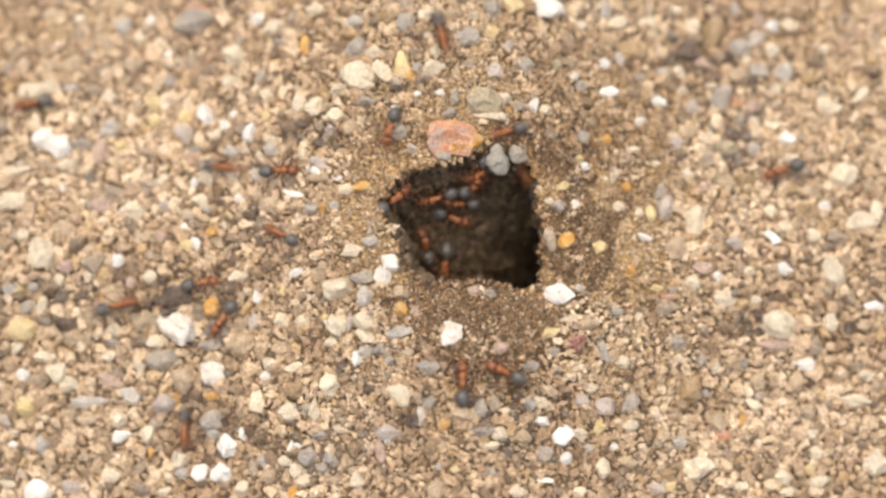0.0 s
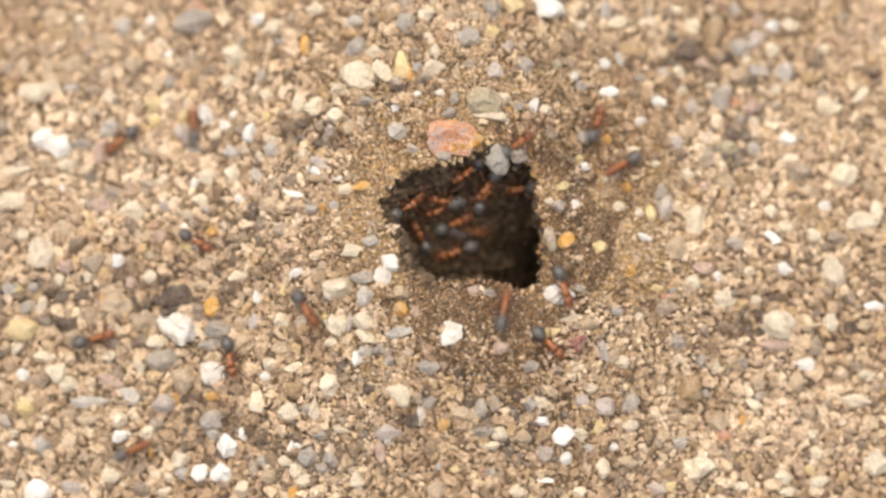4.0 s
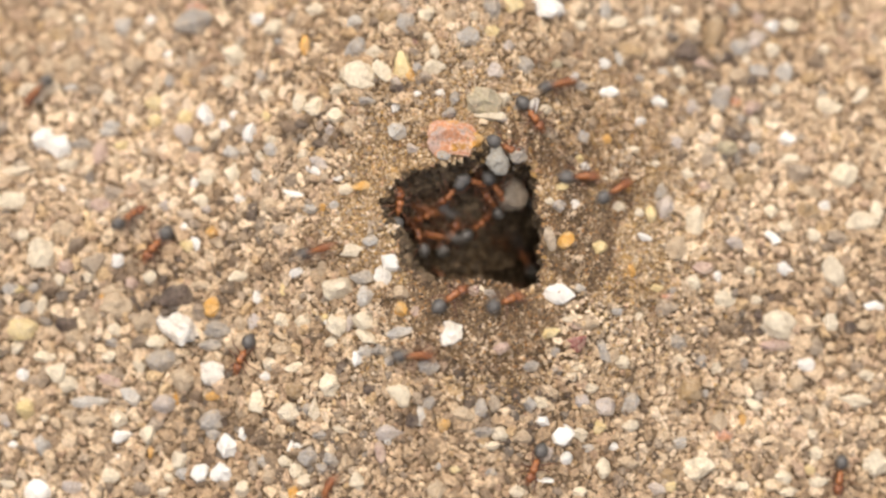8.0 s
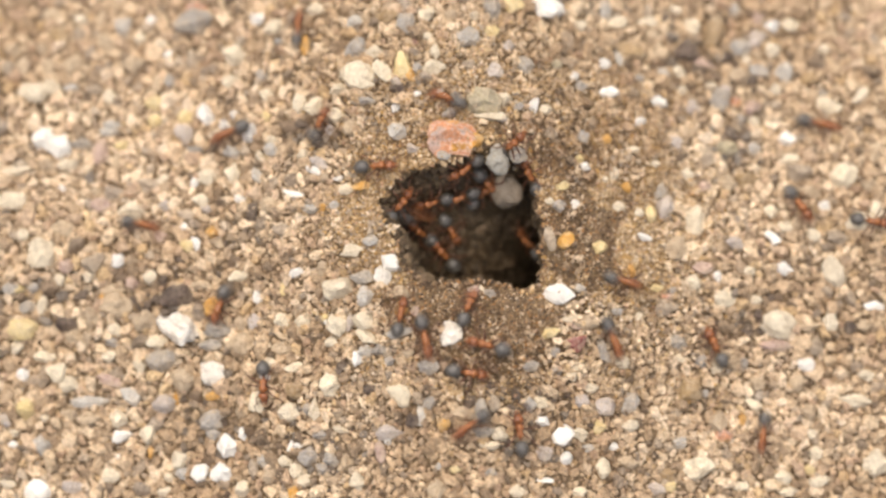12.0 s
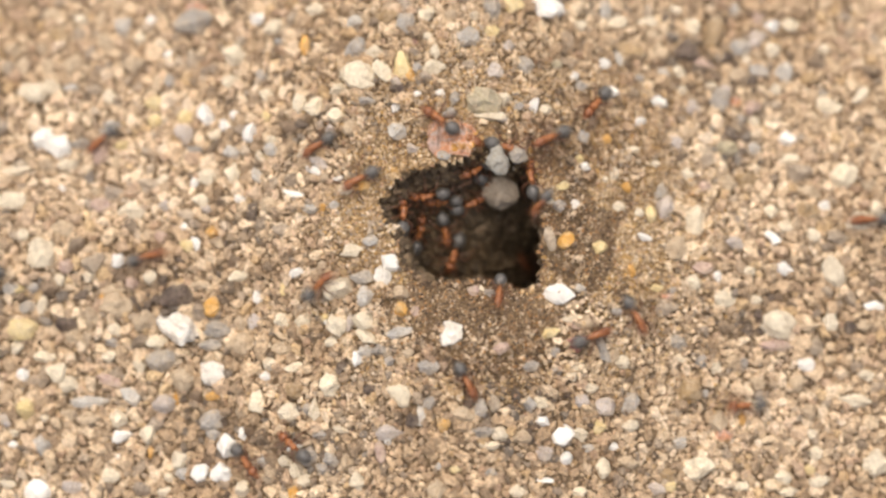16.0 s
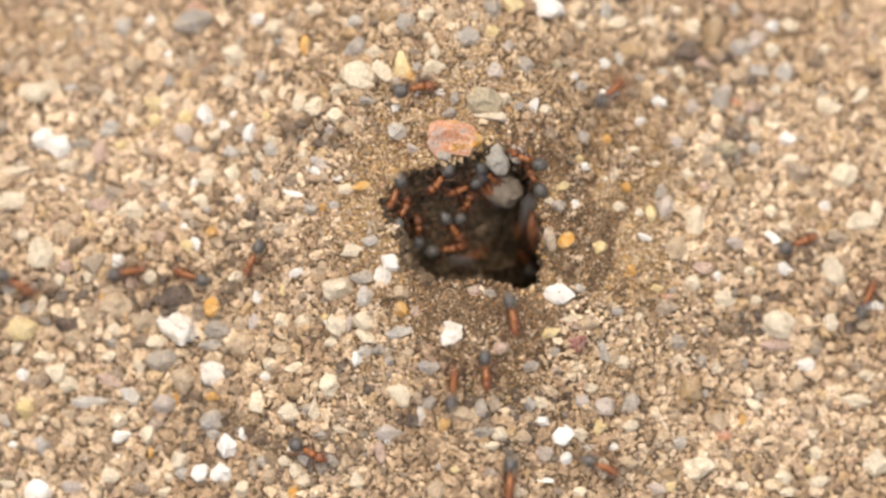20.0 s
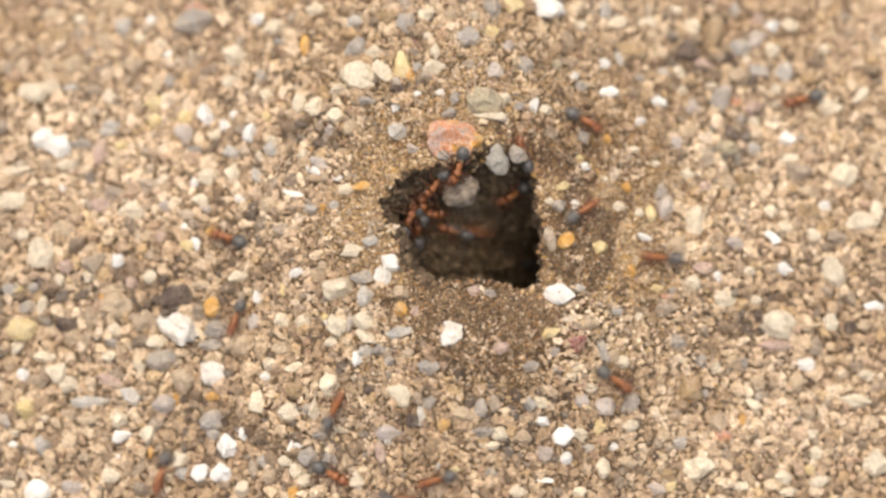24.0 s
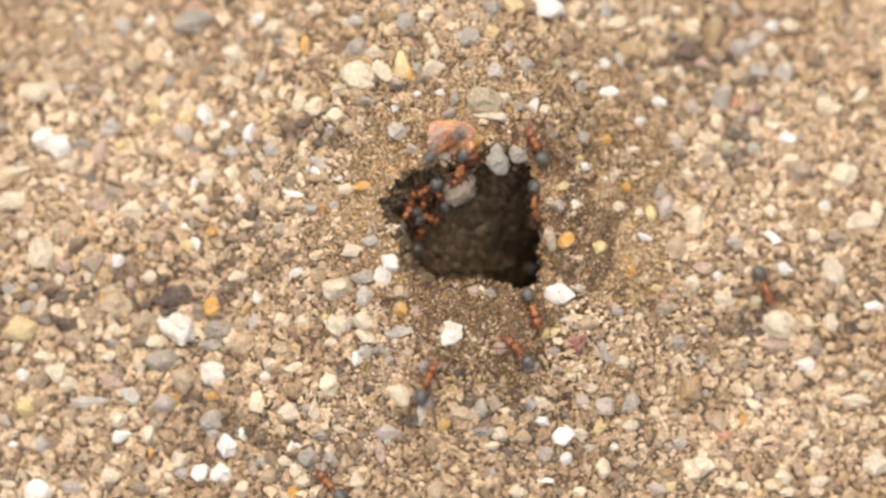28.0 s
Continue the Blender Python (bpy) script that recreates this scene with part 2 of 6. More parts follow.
def undercut(x, y):
    """Shifts a place on the mouth's wall outwards where the passage runs on under the south-east lip."""
    dx, dy = x - NEST_X, y - NEST_Y
    d, theta = math.hypot(dx, dy), math.atan2(dy, dx)
    out = 10.0 * max(0.0, math.cos(theta + 0.72)) ** 3 + 0.4 + 0.9 * max(0.0, math.sin(theta - 0.3))
    s, w = d / rim(theta), wall_width(theta)
    if out < 0.05 or s >= 1 or d < 0.01:
        return x, y
    u = min(1.0, max(0.0, ((1 - s) / w - 0.16) / 0.5))
    out *= u * u * (3 - 2 * u) * min(1.0, s / (1 - w))
    return x + out * dx / d, y + out * dy / d


def slope(x, y, reach=0.9):
    gx = (height(x + reach, y) - height(x - reach, y)) / (2 * reach)
    gy = (height(x, y + reach) - height(x, y - reach)) / (2 * reach)
    return Vector((-gx, -gy, 1.0)).normalized()


def mesh_from(name, verts, faces, mat, smooth=True):
    me = bpy.data.meshes.new(name)
    me.from_pydata([tuple(v) for v in verts], [], faces)
    me.materials.append(mat)
    if smooth:
        me.polygons.foreach_set("use_smooth", [True] * len(me.polygons))
    me.update()
    return me


def fineness(x, y):
    """How far the sand is trodden to fine crumbs: 1 at the nest mouth and along the ants' way to its east."""
    d = math.hypot(x - NEST_X, y - NEST_Y) - 9.5
    near = max(0.0, 1 - max(0.0, d - 1.5) / 7.0)
    east = math.exp(-((x - 21.0) / 7.5) ** 2 - ((y - 5.0) / 13.0) ** 2)
    north = math.exp(-((x - 3.0) / 14.0) ** 2 - ((y - 20.0) / 5.0) ** 2) * 0.5
    south = math.exp(-((x - 4.5) / 8.5) ** 2 - ((y + 8.5) / 6.0) ** 2) * 0.9
    return min(1.0, max(near, east, north, south) + 0.25 * noise.noise((x / 6, y / 6, 9.0)))


def build_ground():
    """One sheet: the nest mouth's hollow, the mound round it and the plain out to the horizon."""
    spokes = 300
    shares = [0.04 + 0.96 * (1 - (1 - k / 54) ** 1.4) for k in range(55)]
    beyond = [0.0]
    while beyond[-1] < 160.0:
        beyond.append(beyond[-1] + (0.25 + 0.03 * beyond[-1] if beyond[-1] < 18 else 0.8 if beyond[-1] < 66 else 4.0))
    far = [250.0, 500.0, 1000.0, 3000.0, 9000.0, 30000.0, 120000.0]
    beyond += far
    rings = []
    for i in range(spokes):
        th = 2 * math.pi * i / spokes
        r = rim(th)
        ring = [r * s for s in shares] + [r + b for b in beyond[1:]]
        rings.append([(NEST_X + d * math.cos(th), NEST_Y + d * math.sin(th)) for d in ring])
    n = len(rings[0])
    verts = [(*(c * MM for c in undercut(x, y)), height(x, y) * MM) for ring in rings for x, y in ring]
    verts.append((NEST_X * MM, NEST_Y * MM, height(NEST_X, NEST_Y) * MM))
    faces = []
    for i in range(spokes):
        j = (i + 1) % spokes
        faces.append((len(verts) - 1, i * n, j * n))
        faces += [(i * n + k, i * n + k + 1, j * n + k + 1, j * n + k) for k in range(n - 1)]
    me = mesh_from("ground", verts, faces, M_GROUND)
    me.materials.append(M_SHADED_SOIL)
    me.materials.append(M_TRODDEN)
    inner = set(range(len(shares) - 2))
    me.polygons.foreach_set("material_index", [1 if f[0] == len(verts) - 1 or (f[0] % n) in inner else 2 if fineness(verts[f[0]][0] / MM, verts[f[0]][1] / MM) > 0.45 else 0 for f in faces])
    ob = new("ground", me)
    return tagged(ob, "sandy ground with an ant nest mouth sunk in a low mound", "ground", kind="structure")


ground = build_ground()

# ---- pebbles ----
taken = collections.defaultdict(list)
CELL = 2.5


def claim(x, y, r, z=0.0, up=0.0):
    """Notes a grain of radius r at (x, y), its middle at z and its top up above that."""
    taken[(int(x // CELL), int(y // CELL))].append((x, y, r, z, up))


def surface(x, y):
    """The top of what lies at (x, y), ground or grain."""
    top = height(x, y)
    cx, cy = int(x // CELL), int(y // CELL)
    for i in (cx - 1, cx, cx + 1):
        for j in (cy - 1, cy, cy + 1):
            for qx, qy, qr, qz, up in taken.get((i, j), ()):
                d2 = ((qx - x) ** 2 + (qy - y) ** 2) / (qr * qr)
                if d2 < 1:
                    top = max(top, qz + up * math.sqrt(1 - d2))
    return top


def is_free(x, y, r, ease):
    cx, cy = int(x // CELL), int(y // CELL)
    for i in (cx - 1, cx, cx + 1):
        for j in (cy - 1, cy, cy + 1):
            for qx, qy, qr, _, _ in taken.get((i, j), ()):
                gap = (r + qr) * ease
                if (qx - x) ** 2 + (qy - y) ** 2 < gap * gap:
                    return False
    return True


def rock_bm(seed, rough=0.25, cuts=13, level=3, bite=0.55):
    """A unit rock: a ball knocked flat on many sides, then chipped and weathered."""
    rng = random.Random(seed)
    bm = bmesh.new()
    bmesh.ops.create_icosphere(bm, subdivisions=level, radius=1.0)
    planes = []
    for _ in range(cuts):
        v = Vector((rng.uniform(-1, 1), rng.uniform(-1, 1), rng.uniform(-0.6, 1))).normalized()
        planes.append((v, rng.uniform(bite, 0.92)))
    off = Vector((rng.uniform(0, 50), rng.uniform(0, 50), rng.uniform(0, 50)))
    for v in bm.verts:
        p = v.co.copy()
        for nrm, dist in planes:
            over = p.dot(nrm) - dist
            if over > 0:
                p -= nrm * over * 0.95
        p *= 1 + rough * 1.3 * noise.noise(p * 1.4 + off) + rough * 0.7 * noise.noise(p * 3.7 + off) + rough * 0.4 * noise.noise(p * 8.0 + off)
        v.co = p
    return bm


stone_seed = [100]
bare = []
gravel = []
GRAVEL_SIZE = 2.05


def stone(x, y, wide, tall, turn, tone, rise=0.22, level=None, bite=0.55, rough=0.17):
    """A pebble of that width and height as seen from above, sunk a little into the sand."""
    stone_seed[0] += 1
    rng = random.Random(stone_seed[0])
    bm = rock_bm(stone_seed[0], rough, bite=bite)
    thick = min(wide, tall) * rng.uniform(0.40, 0.50)
    lo = [min(v.co[i] for v in bm.verts) for i in (0, 1)]
    hi = [max(v.co[i] for v in bm.verts) for i in (0, 1)]
    for v in bm.verts:
        v.co.x = ((v.co.x - lo[0]) / (hi[0] - lo[0]) - 0.5) * wide * MM
        v.co.y = ((v.co.y - lo[1]) / (hi[1] - lo[1]) - 0.5) * tall * MM
        v.co.z *= thick * MM
    z = height(x, y) if level is None else level
    where = pose(x * MM, y * MM, (z + thick * rise + 0.1) * MM, 0, 0, turn)
    half = min(wide, tall) / 2
    bare.append((x, y, max(wide, tall) * 0.46, z + thick * rise + 0.1, thick * 0.75))
    claim(x, y, half * 0.8, z + thick * rise + 0.1, thick * 0.8)
    long = max(wide, tall) / 2 - half
    if long > 0.3:
        ang = radians(turn + (0 if wide > tall else 90))
        for s in (-1, 1):
            claim(x + s * long * math.cos(ang), y + s * long * math.sin(ang), half * 0.7, z + thick * rise + 0.1, thick * 0.6)
    mat, label = TONES[tone]
    if max(wide, tall) < GRAVEL_SIZE:
        bm.transform(where)
        gravel.append((bm, list(TONES).index(tone)))
        return None
    me = bpy.data.meshes.new("pebble")
    bm.to_mesh(me)
    bm.free()
    me.materials.append(mat)
    ob = new("pebble", me)
    ob.matrix_basis = where
    size = "large " if max(wide, tall) > 3.6 else "small " if max(wide, tall) < 2.2 else ""
    tagged(ob, size + label if not label.startswith("small") else label, "pebble", "pebbles round the nest")
    return ob


def lay_gravel():
    """The smallest pebbles, too many to count, as one scatter."""
    verts, faces, kinds = [], [], []
    for bm, kind in gravel:
        bm.verts.ensure_lookup_table()
        base = len(verts)
        verts += [v.co[:] for v in bm.verts]
        faces += [[base + v.index for v in f.verts] for f in bm.faces]
        kinds += [kind] * len(bm.faces)
        bm.free()
    me = mesh_from("gravel", verts, faces, TONES["white"][0], False)
    for mat, _ in list(TONES.values())[1:]:
        me.materials.append(mat)
    me.polygons.foreach_set("material_index", kinds)
    tagged(new("gravel", me), "scattered small bits of gravel, white, cream, grey and amber", "gravel", kind="stuff")


stone(-31.0, 31.3, 5.32, 3.50, 5, "grey")
stone(-30.9, 33.5, 3.09, 1.40, 0, "coral")
stone(-40.2, 31.1, 2.27, 2.83, 0, "pale_grey")
stone(-25.7, 26.6, 3.60, 2.91, -10, "cream")
stone(-49.4, 16.3, 2.83, 3.26, 10, "white")
stone(-47.4, 15.3, 2.97, 3.11, 20, "white")
stone(-50.4, 22.5, 5.14, 2.85, 8, "cream")
stone(-46.2, 26.0, 2.85, 2.99, 0, "tan")
stone(-49.2, 25.9, 2.14, 2.29, 0, "tan")
stone(-29.2, 19.0, 2.07, 3.31, 35, "white")
stone(-35.7, 20.8, 2.51, 1.95, 0, "yellow")
stone(-35.6, 18.5, 2.09, 1.67, 0, "yellow")
stone(-31.8, 19.1, 1.94, 2.22, 0, "yellow")
stone(-31.9, 16.5, 2.49, 2.90, 0, "lilac")
stone(-26.8, 17.4, 1.51, 1.79, 20, "white")
stone(-23.5, 16.1, 1.92, 2.60, -25, "white")
stone(-25.9, 13.9, 2.19, 1.92, 0, "pale_grey")
stone(-20.9, 13.7, 2.04, 1.77, 0, "pale_grey")
stone(-30.5, 14.5, 2.20, 1.38, 0, "grey")
stone(-44.7, 15.8, 2.95, 1.69, 5, "grey")
stone(-48.0, 30.1, 3.01, 2.43, 0, "ochre")
stone(-23.1, 31.3, 1.94, 1.81, 0, "white")
stone(-36.6, 31.9, 1.41, 1.55, 0, "white")
stone(-37.9, 29.6, 1.55, 1.41, 0, "cream")
stone(-34.2, 27.2, 1.40, 1.26, 0, "white")
stone(-20.1, 27.9, 1.79, 1.10, -20, "slate")
stone(-25.2, 28.5, 1.94, 2.08, 0, "stone")
stone(-22.3, 23.6, 1.65, 1.79, 0, "slate")
stone(-40.9, 17.9, 2.66, 1.82, 0, "pale_grey")
stone(-34.0, 23.7, 1.54, 1.81, 0, "slate")
stone(-10.6, 25.7, 3.15, 2.60, 20, "slate")
stone(-10.2, 22.0, 4.77, 3.68, -10, "cream")
stone(-7.3, 22.4, 1.91, 3.13, 35, "cream")
stone(-5.7, 20.9, 1.50, 1.36, 0, "lilac")
stone(-4.5, 28.4, 2.33, 2.88, 0, "slate")
stone(-4.9, 23.0, 2.2, 3.7, -5, "yellow", bite=0.62)
stone(-3.9, 21.9, 1.36, 1.90, 0, "amber")
stone(-1.2, 22.5, 3.13, 2.18, 25, "cream")
stone(3.0, 26.5, 3.14, 2.87, -20, "pale_grey")
stone(6.3, 22.4, 2.04, 2.31, 0, "lilac")
stone(5.0, 18.4, 4.34, 3.52, 0, "olive")
stone(5.9, 27.4, 1.78, 1.64, 0, "yellow")
stone(11.0, 18.5, 1.36, 2.31, -25, "white")
stone(12.9, 31.5, 4.00, 3.17, 0, "white")
stone(8.5, 31.2, 3.03, 2.20, 0, "yellow")
stone(0.9, 13.6, 6.5, 4.7, 0, "coral", rough=0.36, bite=0.45)
stone(5.5, 16.7, 4.2, 1.3, -6, "cream")
stone(3.9, 13.6, 2.02, 2.02, 0, "amber")
stone(-5.5, 14.6, 2.57, 2.03, -5, "pale_grey")
stone(6.45, 10.9, 2.9, 3.8, -5, "glassy", level=-0.5, bite=0.66, rough=0.16)
stone(8.9, 11.7, 2.2, 2.4, 10, "grey", level=-0.9, bite=0.66, rough=0.16)
stone(-15.7, 18.8, 2.86, 2.45, 10, "cream")
stone(-12.9, 17.3, 2.58, 1.77, -10, "cream")
stone(-11.1, 15.6, 2.03, 2.17, 0, "tan")
stone(-17.1, 12.8, 1.49, 1.49, 0, "cream")
stone(-14.8, 11.5, 2.98, 1.22, -30, "lilac")
stone(-5.4, 20.1, 2.04, 1.36, 0, "umber")
stone(-9.1, 18.8, 2.17, 1.09, 0, "slate")
stone(0.7, 16.8, 1.76, 1.49, 0, "slate")
stone(-17.0, 27.0, 1.24, 2.89, 0, "amber")
stone(0.1, 11.4, 1.75, 1.21, 0, "pale_grey", level=-0.2)
stone(30.4, 27.7, 3.35, 3.21, 0, "umber")
stone(33.9, 30.3, 3.09, 4.49, 0, "ochre")
stone(37.2, 28.2, 2.82, 2.67, 0, "slate")
stone(23.2, 27.0, 4.15, 2.21, -25, "ochre")
stone(20.2, 21.2, 2.74, 1.92, 0, "white")
stone(26.6, 20.6, 2.34, 1.52, -30, "white")
stone(34.2, 21.3, 2.79, 3.48, 0, "slate")
stone(38.3, 20.3, 2.24, 2.10, 0, "rose")
stone(42.6, 16.4, 2.25, 1.97, 0, "white")
stone(47.9, 20.7, 3.41, 2.13, -20, "cream")
stone(51.9, 22.1, 3.14, 1.43, 45, "cream")
stone(41.2, 31.3, 1.99, 1.70, 0, "white")
stone(41.2, 28.1, 1.98, 1.98, 0, "cream")
stone(28.6, 15.3, 1.65, 1.79, 0, "lilac")
stone(19.9, 24.9, 1.79, 1.51, 0, "white")
stone(49.3, 11.5, 3.39, 3.39, -10, "cream")
stone(24.2, 17.7, 1.51, 1.37, 0, "white")
stone(35.5, 26.9, 1.82, 1.68, 0, "umber")
stone(31.0, 31.0, 2.24, 2.38, 0, "cream")
stone(39.4, 25.2, 3.10, 1.83, -20, "slate")
stone(19.9, 15.2, 1.36, 1.23, 0, "amber")
stone(29.5, 22.4, 1.39, 1.25, 0, "cream")
stone(38.5, 15.1, 1.67, 1.81, 0, "pale_grey")
stone(24.2, 23.4, 1.52, 1.38, 0, "slate")
stone(-53.1, 8.4, 3.97, 2.69, 10, "cream")
stone(-49.0, 1.7, 3.78, 3.92, 0, "cream")
stone(-45.9, 0.1, 2.09, 2.09, 0, "rose")
stone(-39.6, 0.7, 1.80, 1.80, 0, "white")
stone(-38.1, 7.1, 3.60, 2.35, 0, "cream")
stone(-30.0, 2.6, 1.02, 2.05, 15, "white")
stone(-39.9, -4.6, 4.41, 3.31, 0, "tan")
stone(-32.3, -3.7, 4.91, 2.87, 10, "umber")
stone(-32.3, -7.6, 5.86, 4.50, -15, "chalk", bite=0.42, rough=0.3)
stone(-51.2, -7.4, 3.78, 3.22, 0, "yellow")
stone(-28.0, -5.2, 2.03, 2.58, -30, "amber")
stone(-27.2, -7.8, 3.66, 2.44, 0, "grey")
stone(-22.4, -4.2, 1.35, 1.75, 20, "white")
stone(-19.2, -3.5, 0.87, 1.75, 0, "yellow")
stone(-24.5, -7.3, 1.76, 2.03, 0, "tan")
stone(-35.7, -1.3, 1.78, 1.92, 20, "cream")
stone(-28.7, 10.9, 2.60, 2.06, 0, "cream")
stone(-25.7, 11.2, 2.19, 2.73, -20, "cream")
stone(-24.6, -1.7, 2.98, 1.62, 20, "cream")
stone(-30.4, 10.4, 1.10, 1.51, 0, "white")
stone(-31.2, 2.4, 1.91, 1.78, 0, "yellow")
stone(-43.1, -1.1, 1.80, 1.80, 0, "cream")
stone(-52.7, -2.5, 2.39, 1.69, 0, "slate")
stone(-17.6, -1.7, 1.75, 1.34, 0, "white")
stone(-42.0, 7.7, 2.79, 2.09, 0, "rose")
stone(-45.8, -6.9, 3.05, 2.08, 0, "umber")
stone(-12.3, -3.9, 4.15, 3.08, 5, "cream")
stone(-9.1, -5.3, 2.14, 2.54, 0, "pale_grey")
stone(-9.5, -3.0, 3.34, 1.74, 10, "grey")
stone(-5.0, -6.9, 1.73, 1.87, 10, "amber")
stone(-5.1, -4.8, 2.13, 1.73, 0, "tan")
stone(13.9, -4.4, 4.02, 2.81, -8, "white")
stone(-12.5, -8.5, 2.81, 2.81, 0, "cream")
stone(-9.2, -8.2, 3.60, 2.40, -15, "cream")
stone(0.9, -9.7, 3.19, 3.06, 15, "chalk")
stone(17.1, -7.7, 3.22, 2.15, 0, "tan")
stone(14.7, 1.8, 2.15, 2.28, 0, "amber")
stone(12.7, 1.4, 1.34, 2.95, 10, "stone", level=-1.2)
stone(18.8, 1.4, 2.02, 1.75, 0, "yellow")
stone(-10.9, 0.2, 2.94, 1.74, 15, "cream")
stone(-6.3, -1.3, 2.14, 2.14, 0, "white")
stone(-8.6, 1.4, 2.01, 1.60, 0, "pale_grey")
stone(-19.4, 3.5, 2.43, 1.75, 0, "stone")
stone(30.8, 5.7, 2.60, 3.97, -12, "cream")
stone(26.9, 7.0, 2.45, 3.27, -15, "lilac")
stone(28.3, 1.9, 2.72, 3.27, 0, "tan")
stone(30.3, -2.1, 1.91, 2.04, 0, "cream")
stone(35.6, 2.8, 2.47, 1.65, -20, "lilac")
stone(40.2, 3.5, 2.22, 1.38, -40, "white")
stone(41.6, -0.2, 2.49, 1.80, 0, "white")
stone(51.5, 5.8, 4.51, 2.68, 10, "cream")
stone(47.7, -0.5, 2.93, 4.19, 0, "cream")
stone(52.6, -4.6, 2.67, 1.26, -5, "white")
stone(40.8, -7.0, 4.69, 3.58, -10, "cream")
stone(34.3, -4.0, 2.87, 2.33, 20, "cream")
stone(24.4, 3.1, 2.03, 0.95, -20, "white")
stone(25.2, 6.0, 1.50, 2.18, 0, "yellow")
stone(31.5, -0.3, 2.73, 1.64, 0, "rose")
stone(40.3, 6.9, 2.08, 1.94, 0, "cream")
stone(27.1, -5.3, 2.98, 2.44, 0, "stone")
stone(46.9, 7.7, 1.82, 1.40, 0, "white")
stone(33.4, -1.3, 1.09, 1.50, 0, "white")
stone(34.8, 10.5, 2.49, 2.35, 0, "tan")
stone(21.4, -12.1, 2.02, 1.75, 0, "cream")
stone(-47.1, -12.7, 2.78, 2.64, 0, "cream")
stone(-51.2, -13.0, 1.81, 1.81, 0, "white")
stone(-50.7, -17.1, 2.50, 2.64, -20, "yellow")
stone(-48.4, -18.2, 1.25, 1.11, 0, "cream")
stone(-42.9, -16.3, 4.96, 1.52, 5, "pale_grey")
stone(-40.5, -13.7, 3.71, 1.65, -25, "rose")
stone(-37.9, -15.6, 3.01, 2.05, -30, "pale_grey")
stone(-33.8, -16.6, 2.99, 2.72, 0, "lilac")
stone(-48.6, -21.5, 2.63, 2.77, 0, "pale_grey")
stone(-40.4, -25.1, 2.60, 2.19, 0, "cream")
stone(-49.3, -26.9, 3.59, 3.04, 0, "white")
stone(-44.9, -26.5, 2.89, 1.79, 0, "lilac")
stone(-26.0, -21.9, 2.56, 2.96, 15, "white")
stone(-26.6, -25.1, 3.10, 2.56, 15, "white")
stone(-29.3, -24.9, 2.02, 2.56, -20, "white")
stone(-27.8, -18.8, 3.38, 2.57, 15, "slate")
stone(-27.8, -15.9, 1.89, 1.22, -10, "amber")
stone(-27.8, -13.2, 3.65, 2.98, -15, "chalk")
stone(-31.7, -13.8, 3.26, 2.99, 0, "tan")
stone(-24.3, -9.7, 3.91, 2.97, 5, "tan")
stone(-34.2, -11.5, 4.37, 2.86, 0, "grey")
stone(-28.0, -9.7, 3.39, 1.63, 0, "grey")
stone(-16.0, -23.6, 2.80, 2.53, 0, "slate")
stone(-17.3, -25.4, 2.14, 2.14, 0, "cream")
stone(-21.7, -23.8, 1.47, 1.88, 20, "pale_grey")
stone(-21.3, -13.9, 1.48, 1.34, 0, "white")
stone(-22.3, -16.8, 2.02, 2.82, -10, "cream")
stone(-17.7, -15.8, 2.41, 2.14, 0, "ochre")
stone(-35.8, -20.3, 2.18, 2.59, 0, "cream")
stone(-48.5, -10.9, 2.92, 1.53, 0, "cream")
stone(-40.2, -9.1, 1.79, 1.38, 0, "slate")
stone(-43.3, 22.8, 2.54, 1.41, 0, "stone")
stone(-13.4, -15.4, 2.67, 2.94, -10, "cream")
stone(-10.1, -12.5, 1.33, 2.00, 0, "white")
stone(-5.1, -16.8, 3.32, 2.92, -25, "cream")
stone(-9.1, -11.6, 2.27, 1.47, 0, "pale_grey")
stone(-1.6, -13.8, 2.79, 1.99, 0, "slate")
stone(11.6, -17.5, 2.13, 1.60, -40, "cream")
stone(14.2, -21.2, 2.93, 2.80, 0, "white")
stone(14.5, -23.9, 1.73, 1.73, 0, "white")
stone(11.8, -19.7, 1.86, 1.33, -30, "white")
stone(6.7, -21.5, 1.99, 1.73, 0, "cream")
stone(9.2, -21.6, 2.66, 1.60, -10, "tan")
stone(-6.2, -21.3, 3.59, 2.12, 0, "lilac")
stone(-14.4, -25.2, 1.46, 1.46, 0, "slate")
stone(2.4, -19.4, 2.92, 1.99, -10, "tan")
stone(15.9, -10.3, 3.08, 2.14, 20, "plum")
stone(19.1, -10.8, 1.61, 3.49, 15, "slate")
stone(15.9, -13.1, 2.14, 1.34, 0, "cream")
stone(13.5, -13.6, 1.74, 1.60, 0, "slate")
stone(13.3, -11.5, 1.34, 1.20, 0, "slate")
stone(-3.6, -19.8, 1.73, 2.26, 0, "umber")
stone(6.0, -17.9, 1.46, 2.26, 10, "stone")
stone(-8.6, -16.2, 1.73, 1.46, 0, "umber")
stone(30.8, -24.3, 4.46, 3.11, -5, "cream")
stone(28.6, -21.3, 1.89, 1.89, -40, "pale_grey")
stone(29.8, -15.1, 3.12, 3.12, 0, "ochre")
stone(18.7, -20.0, 1.61, 1.74, 0, "yellow")
stone(22.3, -19.7, 2.42, 1.88, 0, "cream")
stone(22.3, -17.1, 2.55, 2.96, -10, "slate")
stone(19.4, -17.5, 2.55, 2.41, -20, "lilac")
stone(28.5, -9.4, 2.44, 2.44, 0, "grey")
stone(31.3, -11.5, 1.63, 2.04, 0, "slate")
stone(28.9, -11.3, 2.17, 1.22, 0, "cream")
stone(33.3, -18.7, 2.58, 2.72, 0, "tan")
